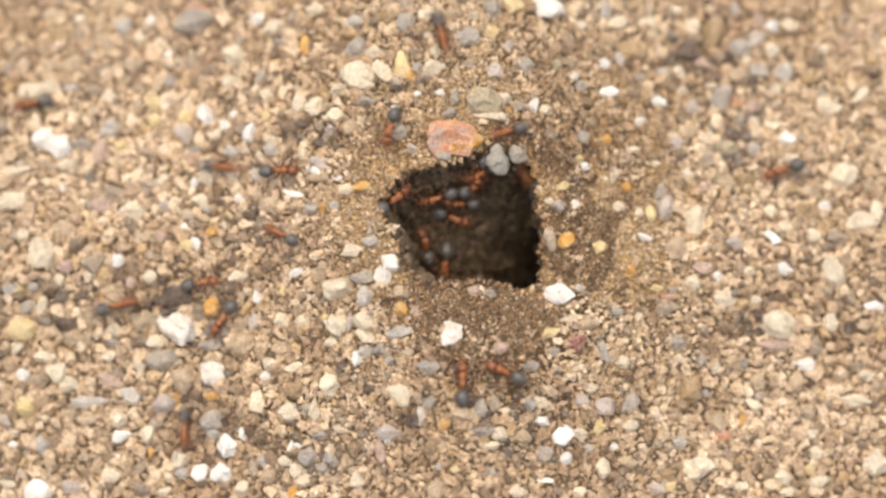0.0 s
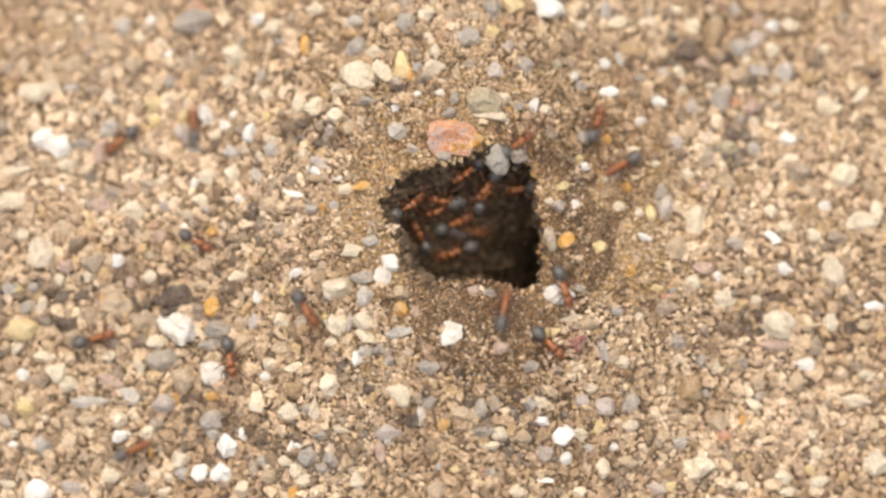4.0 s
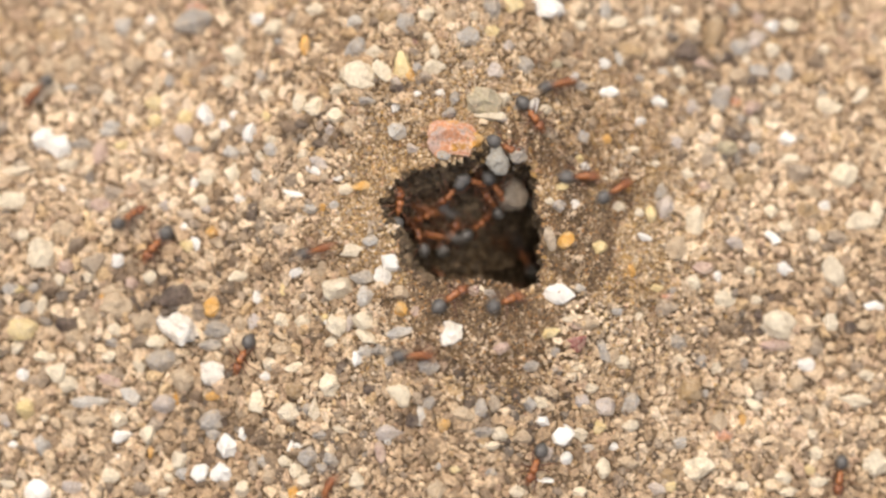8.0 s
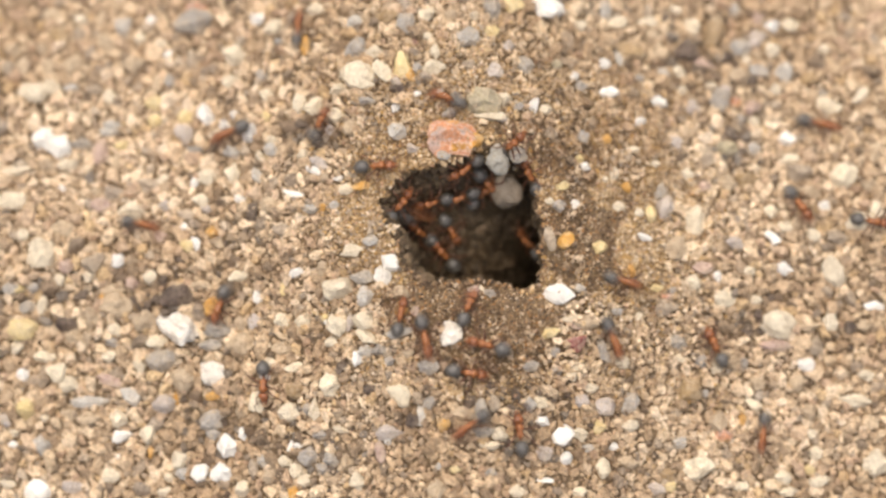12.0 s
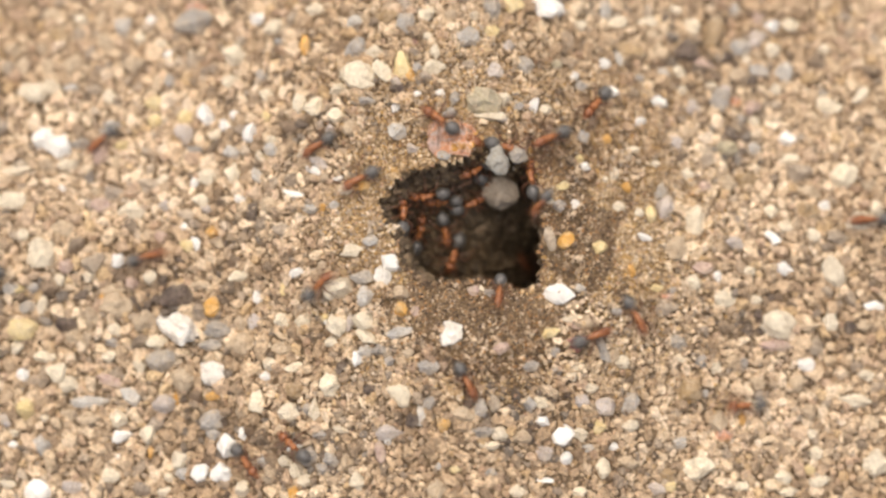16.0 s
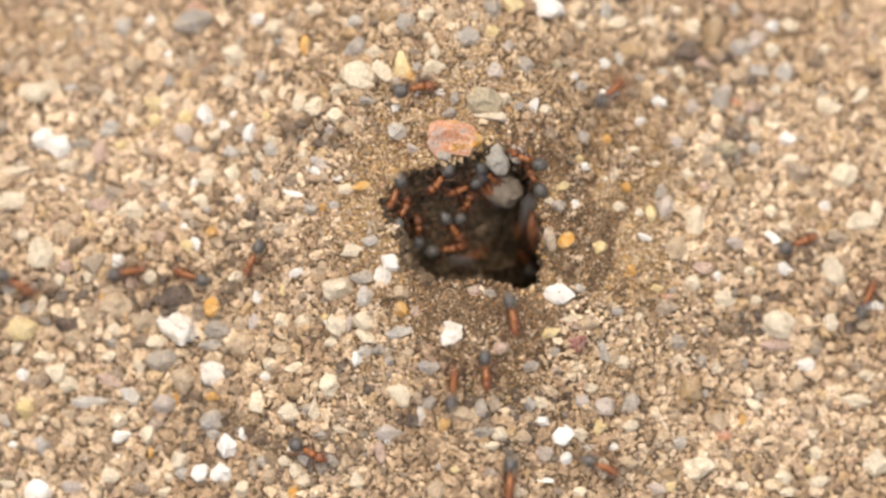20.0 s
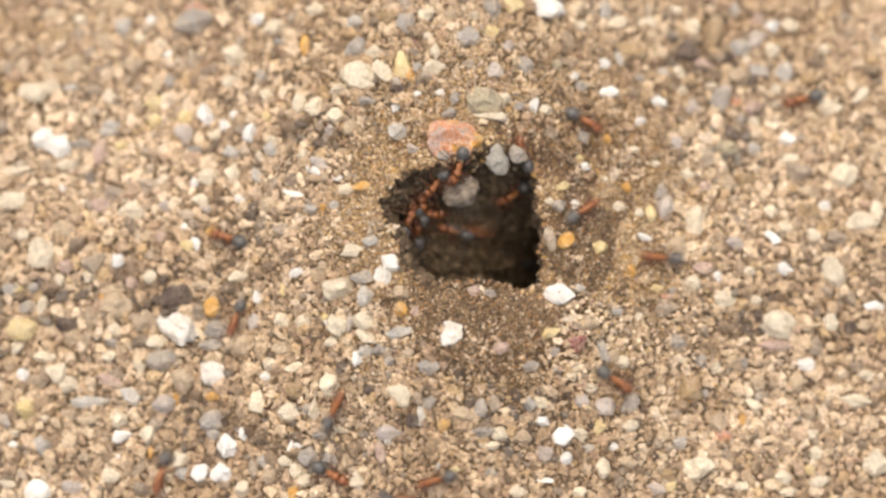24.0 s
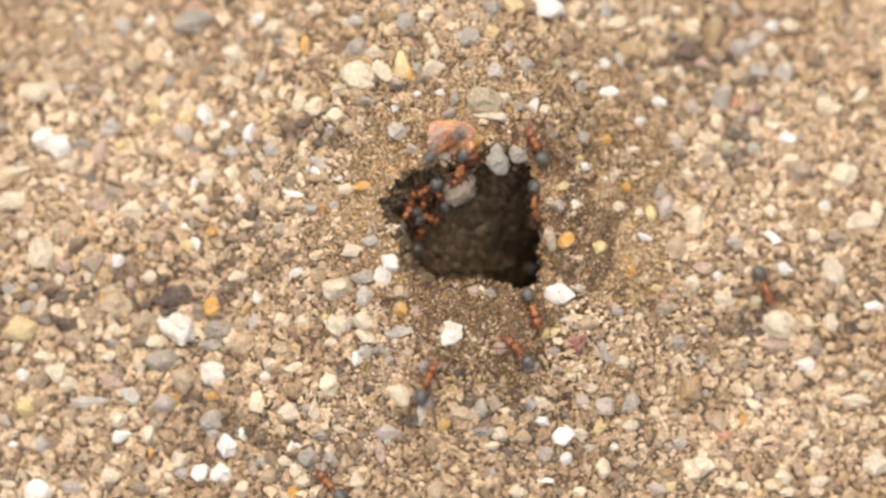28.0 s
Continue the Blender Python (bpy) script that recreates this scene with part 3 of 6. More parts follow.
stone(37.7, -16.6, 2.33, 1.37, -30, "cream")
stone(44.2, -11.8, 2.21, 1.66, 0, "white")
stone(51.5, -13.1, 2.23, 1.54, 0, "cream")
stone(50.1, -16.1, 4.45, 1.81, -10, "cream")
stone(52.7, -23.6, 3.75, 3.75, 0, "cream")
stone(45.5, -25.8, 3.17, 1.65, 10, "cream")
stone(41.0, -25.4, 2.46, 2.05, 0, "cream")
stone(35.2, -11.5, 2.05, 1.78, 0, "tan")
stone(27.0, -25.3, 2.02, 1.62, 20, "ochre")
stone(25.6, -27.0, 2.42, 1.61, 0, "lilac")
stone(-45.5, 32.2, 1.86, 1.71, 0, "cream")
stone(-43.0, 32.4, 1.71, 2.56, -20, "tan")
stone(-42.1, 29.0, 3.69, 2.13, -40, "tan")
stone(-35.2, 28.7, 1.69, 1.97, 0, "cream")
stone(-38.4, 25.8, 3.52, 2.81, 0, "tan")
stone(-53.7, 28.2, 2.16, 2.16, 0, "tan")
stone(-54.3, 25.5, 1.73, 2.59, 0, "stone")
stone(-31.2, 26.3, 1.67, 3.07, 0, "stone")
stone(-41.4, 21.7, 1.69, 2.39, 0, "cream")
stone(-45.8, 30.3, 2.00, 2.14, 0, "stone")
stone(-49.1, 32.9, 2.87, 2.16, 0, "tan")
stone(-48.7, 23.3, 1.85, 2.42, 20, "cream")
stone(-46.4, 23.2, 2.13, 1.14, 0, "pale_grey")
stone(-52.6, 25.9, 2.01, 2.44, 0, "tan")
stone(-50.9, 19.9, 2.14, 1.42, 0, "tan")
stone(-20.9, 29.9, 2.91, 2.49, 10, "cream")
stone(-18.5, 30.8, 1.80, 1.80, 0, "stone")
stone(-15.6, 31.5, 2.76, 1.66, 0, "cream")
stone(-10.7, 29.3, 2.06, 1.65, 0, "pale_grey")
stone(-8.3, 25.0, 2.46, 1.78, 10, "cream")
stone(-26.1, 23.1, 2.49, 1.93, 10, "cream")
stone(-21.7, 20.9, 2.06, 1.92, 0, "cream")
stone(-17.5, 19.4, 1.91, 2.87, 10, "cream")
stone(-12.6, 20.6, 2.45, 1.64, 0, "cream")
stone(-21.5, 18.1, 1.51, 1.37, 0, "yellow")
stone(-25.7, 18.7, 1.10, 1.10, 0, "white")
stone(-2.0, 29.7, 2.06, 2.06, 0, "cream")
stone(-1.0, 24.5, 1.36, 1.91, 10, "cream")
stone(-2.0, 26.7, 1.64, 1.37, 0, "cream")
stone(-5.7, 17.7, 1.08, 1.35, 0, "white")
stone(-3.0, 19.4, 1.09, 0.81, 20, "white")
stone(-0.4, 19.4, 1.36, 0.95, 0, "white")
stone(-3.3, 26.0, 0.82, 0.82, 0, "plum")
stone(-6.8, 29.6, 2.75, 1.78, 0, "ochre")
stone(-3.0, 22.7, 1.36, 1.36, 0, "slate")
stone(0.9, 29.5, 1.65, 1.78, 0, "tan")
stone(3.8, 29.5, 1.51, 1.37, 0, "cream")
stone(5.9, 30.3, 2.34, 2.75, 0, "grey")
stone(7.9, 25.7, 1.64, 1.91, 0, "lilac")
stone(10.0, 23.4, 2.18, 2.46, 0, "grey")
stone(13.9, 24.1, 1.37, 1.37, 0, "olive")
stone(16.0, 22.8, 1.37, 1.23, 20, "white")
stone(16.7, 21.5, 2.05, 1.37, 0, "slate")
stone(16.8, 29.5, 1.79, 1.52, 0, "cream")
stone(20.2, 32.1, 1.66, 2.91, 20, "pale_grey")
stone(21.5, 30.7, 2.77, 1.66, 10, "cream")
stone(25.4, 31.2, 2.51, 1.39, 0, "cream")
stone(25.7, 29.5, 2.08, 1.39, 0, "tan")
stone(21.7, 25.8, 1.10, 2.34, 20, "pale_grey")
stone(27.2, 24.5, 1.80, 1.52, 0, "pale_grey")
stone(3.1, 23.0, 1.77, 1.50, 0, "stone")
stone(1.4, 18.6, 1.22, 1.76, 0, "grey")
stone(7.3, 18.7, 1.90, 2.04, 0, "cream")
stone(7.0, 16.3, 1.62, 0.81, 0, "lilac")
stone(9.1, 18.0, 1.36, 1.22, 0, "slate")
stone(12.4, 18.0, 1.63, 1.36, 0, "cream")
stone(29.1, 33.1, 1.82, 1.54, 0, "cream")
stone(39.2, 29.5, 2.40, 2.68, 0, "lilac")
stone(36.7, 33.6, 1.56, 2.12, 0, "pale_grey")
stone(39.5, 32.4, 1.42, 2.13, 0, "rose")
stone(37.9, 26.5, 1.41, 1.41, 0, "cream")
stone(36.9, 24.5, 2.94, 2.10, 0, "tan")
stone(42.5, 25.1, 2.83, 2.83, 0, "pale_grey")
stone(45.5, 24.2, 2.27, 1.70, 0, "ochre")
stone(43.5, 31.6, 2.85, 1.85, 0, "cream")
stone(47.6, 28.1, 1.71, 1.57, 0, "cream")
stone(41.3, 22.8, 1.55, 1.55, 0, "cream")
stone(34.8, 22.6, 2.09, 1.40, 0, "lilac")
stone(30.9, 20.2, 2.08, 2.08, 0, "lilac")
stone(33.2, 23.0, 1.39, 1.25, 0, "cream")
stone(29.2, 24.6, 1.67, 1.94, 0, "cream")
stone(32.1, 26.2, 4.88, 1.40, -25, "rose")
stone(36.4, 21.0, 1.40, 1.40, 0, "coral")
stone(47.3, 22.4, 1.28, 0.99, 0, "slate")
stone(36.9, 18.8, 1.26, 1.39, 0, "slate")
stone(38.5, 18.6, 1.40, 1.26, 0, "cream")
stone(-46.3, 13.0, 2.67, 1.69, 0, "cream")
stone(-52.6, 12.3, 3.69, 1.70, 5, "cream")
stone(-48.8, 13.1, 2.12, 1.55, 0, "tan")
stone(-42.2, 14.7, 2.38, 3.64, -10, "rose")
stone(-40.4, 13.5, 1.26, 2.93, 0, "tan")
stone(-41.2, 17.2, 2.80, 1.54, 0, "pale_grey")
stone(-39.7, 15.5, 1.82, 1.40, 0, "yellow")
stone(-34.3, 10.8, 1.93, 1.52, -10, "cream")
stone(-46.9, 10.0, 1.12, 1.12, 0, "white")
stone(-43.0, 9.6, 2.10, 1.40, 0, "tan")
stone(-46.7, 4.7, 3.22, 2.10, 0, "tan")
stone(-29.7, 8.0, 2.19, 1.78, 0, "cream")
stone(-28.9, 6.9, 1.50, 1.23, 0, "lilac")
stone(-34.2, 7.6, 1.65, 1.65, 0, "lilac")
stone(-28.1, 16.3, 1.65, 1.38, 0, "cream")
stone(-31.6, 4.9, 1.10, 0.96, 0, "white")
stone(-28.1, 4.0, 1.77, 1.63, 0, "amber")
stone(-34.5, 3.6, 2.06, 1.51, 0, "rose")
stone(-51.5, 4.1, 1.69, 1.69, 0, "cream")
stone(-22.6, 10.8, 1.50, 2.18, 20, "pale_grey")
stone(-18.0, 7.9, 2.84, 0.88, -10, "white")
stone(-24.7, 8.0, 1.63, 1.22, -20, "white")
stone(-20.8, 6.7, 2.84, 2.03, 0, "tan")
stone(-20.9, 15.0, 1.50, 1.23, 0, "cream")
stone(-22.3, 13.1, 1.23, 1.23, 0, "cream")
stone(-13.6, 15.6, 1.49, 1.36, 0, "lilac")
stone(-13.0, 6.2, 1.35, 1.08, 0, "pale_grey")
stone(-15.9, 5.8, 2.02, 1.48, 20, "pale_grey")
stone(-15.6, 10.7, 2.16, 1.08, -20, "white")
stone(-11.5, 8.0, 2.02, 1.48, 0, "cream")
stone(-9.7, 8.1, 2.29, 1.21, 15, "amber")
stone(-12.5, 9.4, 1.48, 0.67, 10, "white")
stone(-3.6, 12.4, 1.48, 1.35, 0, "lilac")
stone(-14.4, 6.0, 0.94, 1.35, 0, "amber")
stone(16.4, 12.2, 1.22, 1.08, 0, "yellow")
stone(17.2, 11.3, 1.35, 1.22, 0, "white")
stone(14.3, 8.5, 1.75, 1.21, 0, "yellow")
stone(12.7, 6.5, 1.21, 0.94, 0, "cream")
stone(15.9, 6.4, 1.21, 1.48, 10, "white")
stone(13.9, 5.9, 1.75, 1.62, 0, "slate")
stone(19.6, 9.9, 0.95, 0.95, 0, "cream")
stone(20.7, 10.7, 1.36, 1.77, -20, "cream")
stone(22.7, 13.9, 2.73, 1.09, 10, "cream")
stone(22.3, 9.2, 1.22, 1.36, 0, "amber")
stone(26.6, 8.9, 1.64, 2.46, 0, "grey")
stone(26.0, 12.4, 1.23, 1.09, 0, "cream")
stone(23.8, 6.1, 1.22, 1.22, 0, "cream")
stone(16.8, 15.1, 2.04, 1.63, 0, "slate")
stone(29.9, 11.4, 1.78, 1.65, 0, "cream")
stone(32.3, 13.3, 2.21, 2.76, 0, "stone")
stone(31.9, 9.9, 2.06, 1.38, 0, "rose")
stone(21.3, 6.7, 1.63, 1.35, 0, "cream")
stone(34.9, 14.8, 2.91, 2.36, 0, "olive")
stone(42.7, 13.7, 2.52, 1.40, 0, "cream")
stone(43.8, 11.9, 3.64, 2.52, 0, "stone")
stone(37.3, 10.9, 2.77, 2.08, 0, "ochre")
stone(44.9, 9.4, 3.22, 1.82, 0, "tan")
stone(52.6, 10.3, 1.98, 1.98, 0, "tan")
stone(44.8, 6.9, 3.08, 2.38, 0, "ochre")
stone(45.4, 4.0, 1.95, 1.95, 0, "cream")
stone(53.3, 7.2, 2.12, 2.83, 0, "cream")
stone(48.3, 3.7, 2.66, 1.96, 0, "stone")
stone(41.9, 5.1, 2.08, 1.81, 0, "cream")
stone(53.3, 14.4, 1.57, 2.99, 0, "tan")
stone(-50.1, -2.4, 1.68, 1.40, 0, "slate")
stone(-52.0, -2.6, 1.97, 1.12, 0, "yellow")
stone(-42.7, 0.4, 3.05, 2.77, 0, "stone")
stone(-48.9, -4.5, 1.54, 2.51, -10, "cream")
stone(-50.8, -4.8, 2.24, 1.82, 0, "grey")
stone(-40.3, -2.7, 3.45, 1.24, 5, "tan")
stone(-41.6, -3.5, 0.97, 0.97, 0, "amber")
stone(-36.4, -6.7, 2.74, 2.88, -30, "tan")
stone(-37.9, -2.0, 1.93, 1.65, 0, "rose")
stone(-46.8, -1.5, 1.67, 1.67, 0, "cream")
stone(-34.8, -9.1, 2.87, 1.91, 10, "cream")
stone(-40.5, -10.8, 2.20, 1.51, 20, "cream")
stone(-51.9, -9.7, 1.68, 1.68, 0, "cream")
stone(-39.9, -7.7, 2.06, 1.65, 0, "cream")
stone(-36.9, -12.1, 1.64, 1.78, 0, "cream")
stone(-29.3, -2.5, 2.86, 0.95, 0, "tan")
stone(-45.0, -8.6, 2.08, 2.08, 0, "tan")
stone(-43.0, -6.0, 2.49, 2.49, 0, "tan")
stone(-22.8, -7.2, 1.62, 2.02, 0, "lilac")
stone(-19.3, -7.3, 2.15, 1.75, 0, "cream")
stone(-16.8, -7.6, 2.14, 1.74, 0, "cream")
stone(-14.1, -7.3, 0.80, 1.07, -20, "yellow")
stone(-13.9, -7.9, 0.67, 0.67, 0, "white")
stone(-11.0, -8.2, 1.07, 2.27, 0, "lilac")
stone(-9.1, -10.0, 2.93, 1.73, -30, "cream")
stone(-13.2, -10.1, 2.00, 1.60, 0, "cream")
stone(-19.3, -10.6, 2.82, 1.61, 0, "tan")
stone(-20.6, -12.5, 2.01, 1.75, 0, "cream")
stone(-17.7, -12.9, 2.81, 1.34, 10, "cream")
stone(-5.2, -9.7, 3.46, 1.46, 10, "pale_grey")
stone(-7.5, -11.6, 2.13, 1.33, 0, "grey")
stone(-6.3, -13.0, 1.33, 1.33, 0, "slate")
stone(-3.3, -7.2, 1.07, 1.33, 0, "rose")
stone(-4.1, -12.2, 1.60, 1.33, 0, "tan")
stone(-14.4, -1.6, 1.61, 2.14, 0, "tan")
stone(-7.1, -2.8, 2.27, 2.54, 0, "chalk")
stone(3.6, -4.5, 1.47, 1.33, 0, "rose")
stone(4.6, -4.1, 0.67, 1.07, 10, "cream")
stone(5.6, -4.8, 1.60, 1.20, 0, "grey")
stone(12.7, -9.2, 2.67, 1.34, 10, "yellow")
stone(15.4, -7.3, 2.68, 1.21, 0, "cream")
stone(15.9, -8.2, 1.34, 0.94, 0, "rose")
stone(6.9, -11.5, 2.26, 1.60, 10, "rose")
stone(20.8, -6.1, 1.61, 1.08, 0, "pale_grey")
stone(23.6, -6.5, 1.08, 1.21, 0, "cream")
stone(22.7, -1.2, 1.22, 1.62, 0, "amber")
stone(25.8, -3.1, 1.76, 0.95, 0, "yellow")
stone(16.3, -3.7, 1.61, 1.21, 0, "pale_grey")
stone(15.6, -5.7, 2.01, 1.21, 0, "tan")
stone(10.4, -13.4, 2.13, 1.33, 10, "grey")
stone(20.2, -11.5, 2.15, 1.75, 0, "tan")
stone(27.8, -3.1, 1.09, 1.36, 0, "slate")
stone(27.1, -4.0, 1.63, 0.81, 0, "coral")
stone(38.1, -4.0, 1.65, 1.38, 0, "cream")
stone(38.3, -5.9, 1.24, 1.51, 0, "umber")
stone(44.5, -7.3, 2.91, 1.39, 0, "tan")
stone(47.2, -6.6, 2.09, 2.78, -10, "cream")
stone(49.7, -7.3, 1.81, 1.68, 0, "umber")
stone(51.2, -7.0, 2.38, 1.40, 0, "tan")
stone(40.5, -9.5, 4.41, 1.65, 0, "rose")
stone(45.3, -9.7, 2.08, 2.22, 0, "stone")
stone(36.6, -11.5, 1.37, 1.78, 10, "slate")
stone(33.1, -12.3, 1.50, 1.77, 0, "cream")
stone(32.0, 0.8, 2.87, 1.09, 0, "ochre")
stone(37.3, -0.6, 1.51, 1.24, 0, "cream")
stone(46.8, -2.9, 1.67, 1.67, 0, "stone")
stone(-45.6, -14.2, 2.63, 2.21, 0, "cream")
stone(-39.4, -18.3, 2.33, 2.47, 0, "cream")
stone(-39.0, -20.4, 2.60, 1.64, 10, "white")
stone(-42.8, -18.3, 2.75, 1.65, 0, "tan")
stone(-45.7, -17.9, 1.93, 1.52, 0, "tan")
stone(-52.2, -21.4, 1.39, 0.97, 0, "white")
stone(-52.1, -20.0, 1.25, 1.25, 0, "cream")
stone(-53.2, -18.5, 1.39, 1.81, 0, "lilac")
stone(-35.4, -22.4, 0.82, 1.63, 0, "amber")
stone(-39.5, -22.8, 0.82, 0.68, 0, "white")
stone(-31.7, -23.4, 2.30, 2.44, 0, "cream")
stone(-31.6, -25.1, 1.62, 1.62, 0, "pale_grey")
stone(-33.1, -25.5, 1.36, 1.22, 0, "cream")
stone(-52.8, -26.2, 2.08, 1.39, 0, "cream")
stone(-33.8, -27.2, 2.03, 1.36, 0, "cream")
stone(-27.6, -20.5, 2.02, 1.62, 0, "grey")
stone(-32.4, -16.0, 0.82, 1.63, 0, "amber")
stone(-24.1, -20.6, 1.08, 1.75, 10, "white")
stone(-22.7, -24.8, 1.34, 2.68, 0, "stone")
stone(-20.9, -25.8, 2.01, 1.61, 0, "tan")
stone(-24.0, -27.0, 2.01, 2.15, 0, "cream")
stone(-17.8, -27.9, 1.33, 1.87, 0, "amber")
stone(-17.2, -22.3, 1.47, 0.80, 0, "white")
stone(-18.2, -22.3, 0.67, 1.47, -15, "white")
stone(-18.8, -24.0, 2.00, 1.34, 0, "cream")
stone(-16.4, -26.4, 2.00, 1.60, 0, "cream")
stone(-18.4, -18.3, 2.81, 2.28, 0, "cream")
stone(-15.3, -18.1, 1.47, 3.07, 0, "cream")
stone(-16.1, -18.1, 1.47, 1.34, 0, "slate")
stone(-12.0, -20.7, 2.13, 0.93, -15, "cream")
stone(-14.5, -21.2, 2.13, 1.33, 0, "slate")
stone(-6.6, -21.9, 0.93, 1.73, 15, "white")
stone(-7.4, -23.5, 1.59, 2.79, 0, "rose")
stone(-10.2, -26.9, 1.86, 2.39, 10, "cream")
stone(-11.3, -24.4, 1.73, 2.13, 10, "tan")
stone(-13.1, -24.3, 2.40, 2.00, 0, "slate")
stone(-0.6, -28.1, 2.65, 2.78, 0, "tan")
stone(-0.5, -25.3, 0.93, 0.93, 0, "pale_grey")
stone(-1.6, -18.0, 1.59, 1.73, 0, "grey")
stone(-2.6, -19.4, 1.06, 2.66, 0, "pale_grey")
stone(0.1, -20.7, 1.59, 1.73, 0, "amber")
stone(4.4, -18.4, 1.59, 2.39, 0, "slate")
stone(4.8, -21.4, 2.79, 1.46, 15, "grey")
stone(5.4, -22.9, 2.79, 1.06, 0, "cream")
stone(1.5, -25.7, 1.46, 0.93, 0, "yellow")
stone(5.6, -25.9, 1.86, 1.06, 0, "slate")
stone(8.7, -28.0, 1.99, 1.72, 0, "cream")
stone(11.8, -26.6, 2.66, 0.73, -10, "white")
stone(11.9, -23.5, 2.39, 2.13, 0, "lilac")
stone(16.3, -21.0, 2.00, 2.14, 0, "cream")
stone(17.3, -22.6, 1.60, 1.20, 0, "pale_grey")
stone(20.4, -22.2, 1.21, 1.07, 0, "white")
stone(16.5, -17.1, 2.01, 1.60, 0, "lilac")
stone(15.2, -14.2, 1.60, 1.47, 0, "cream")
stone(17.7, -15.4, 2.01, 1.34, 0, "cream")
stone(22.1, -24.1, 2.81, 1.61, 0, "tan")
stone(19.0, -24.9, 2.14, 2.67, 0, "cream")
stone(10.3, -17.9, 1.60, 2.00, -20, "slate")
stone(13.2, -16.6, 1.33, 1.60, 0, "tan")
stone(16.2, -27.8, 2.13, 1.20, 0, "cream")
stone(31.7, -15.4, 1.09, 1.09, 0, "pale_grey")
stone(36.4, -18.3, 0.96, 1.77, 0, "amber")
stone(34.0, -20.4, 2.18, 1.63, 0, "coral")
stone(45.4, -22.4, 1.79, 2.21, 0, "cream")
stone(44.7, -20.2, 1.52, 1.38, 0, "cream")
stone(44.4, -17.5, 2.07, 2.21, 0, "tan")
stone(38.2, -14.2, 2.06, 1.78, 0, "tan")
stone(43.1, -14.1, 2.21, 2.21, 0, "tan")
stone(41.8, -27.1, 2.60, 1.37, 0, "cream")
stone(36.0, -26.5, 2.18, 1.36, 0, "cream")
stone(44.3, -24.4, 1.79, 1.38, 0, "yellow")
stone(27.4, -26.7, 1.35, 1.62, 0, "yellow")
lay_gravel()


# ---- loose sand ----
def grain_shapes(count, level, seed, rough):
    shapes = []
    for k in range(count):
        bm = rock_bm(seed + k, rough, 10, level, 0.4)
        bm.verts.ensure_lookup_table()
        co = np.array([v.co[:] for v in bm.verts])
        tri = np.array([[v.index for v in f.verts] for f in bm.faces])
        bm.free()
        shapes.append((co, tri))
    return shapes


def pour(name, label, grains, shapes, mat, seed):
    """Joins loose grains (x, y, z, radius in mm) into one heap."""
    rng = np.random.default_rng(seed)
    vs, fs, base = [], [], 0
    for x, y, z, r in grains:
        co, tri = shapes[rng.integers(len(shapes))]
        a, b, c = rng.uniform(0, 2 * np.pi, 3)
        b *= 0.2
        ca, sa, cc, sc, cb, sb = np.cos(a), np.sin(a), np.cos(c), np.sin(c), np.cos(b), np.sin(b)
        rot = np.array([[ca, -sa, 0], [sa, ca, 0], [0, 0, 1]]) @ np.array([[1, 0, 0], [0, cb, -sb], [0, sb, cb]])
        stretch = np.array([rng.uniform(0.85, 1.3), rng.uniform(0.8, 1.1), rng.uniform(0.65, 0.95)]) * r * 1.1
        vs.append(((co * stretch) @ rot.T + (x, y, z)) * MM)
        fs.append(tri + base)
        base += len(co)
    v, f = np.concatenate(vs), np.concatenate(fs)
    me = bpy.data.meshes.new(name)
    me.vertices.add(len(v))
    me.vertices.foreach_set("co", v.ravel())
    me.loops.add(f.size)
    me.loops.foreach_set("vertex_index", f.ravel())
    me.polygons.add(len(f))
    me.polygons.foreach_set("loop_start", np.arange(0, f.size, 3))
    me.polygons.foreach_set("use_smooth", np.zeros(len(f), bool))
    me.materials.append(mat)
    me.update(calc_edges=True)
    return tagged(new(name, me), label, "sand", kind="stuff")


def scatter(tries, low, high, ease, want, x_mid=0.0, y_mid=3.0, x_reach=66.0, y_reach=45.0):
    """Grains of a size class dropped where there is room."""
    kept = []
    for _ in range(tries):
        x, y = x_mid + random.uniform(-x_reach, x_reach), y_mid + random.uniform(-y_reach, y_reach)
        if random.random() > want(x, y):
            continue
        dx, dy = x - NEST_X, y - NEST_Y
        if math.hypot(dx, dy) < rim(math.atan2(dy, dx)) - 0.1:
            continue
        r = random.uniform(low, high)
        if is_free(x, y, r, ease):
            z = height(x, y) + r * random.uniform(-0.1, 0.4)
            claim(x, y, r, z, r * 0.8)
            kept.append((x, y, z, r))
    return kept


def sprinkle(count, sizes, want, x_mid, y_mid, x_reach, y_reach):
    """Small grains that lie on whatever is there."""
    kept = []
    for _ in range(count):
        x, y = x_mid + random.uniform(-x_reach, x_reach), y_mid + random.uniform(-y_reach, y_reach)
        if random.random() > want(x, y):
            continue
        dx, dy = x - NEST_X, y - NEST_Y
        if math.hypot(dx, dy) < rim(math.atan2(dy, dx)) - 0.25:
            continue
        r = random.choice(sizes)
        kept.append((x, y, surface(x, y) + r * 0.25, r))
    return kept


def open_sand(x, y):
    """0.9 on loose sand, little on the pebbles, which stay bare."""
    for px, py, reach, _, _ in bare:
        if abs(px - x) < reach and abs(py - y) < reach:
            share = ((px - x) ** 2 + (py - y) ** 2) / (reach * reach)
            if share < 1:
                return 0.003 if share < 0.55 else 0.12
    return 0.9


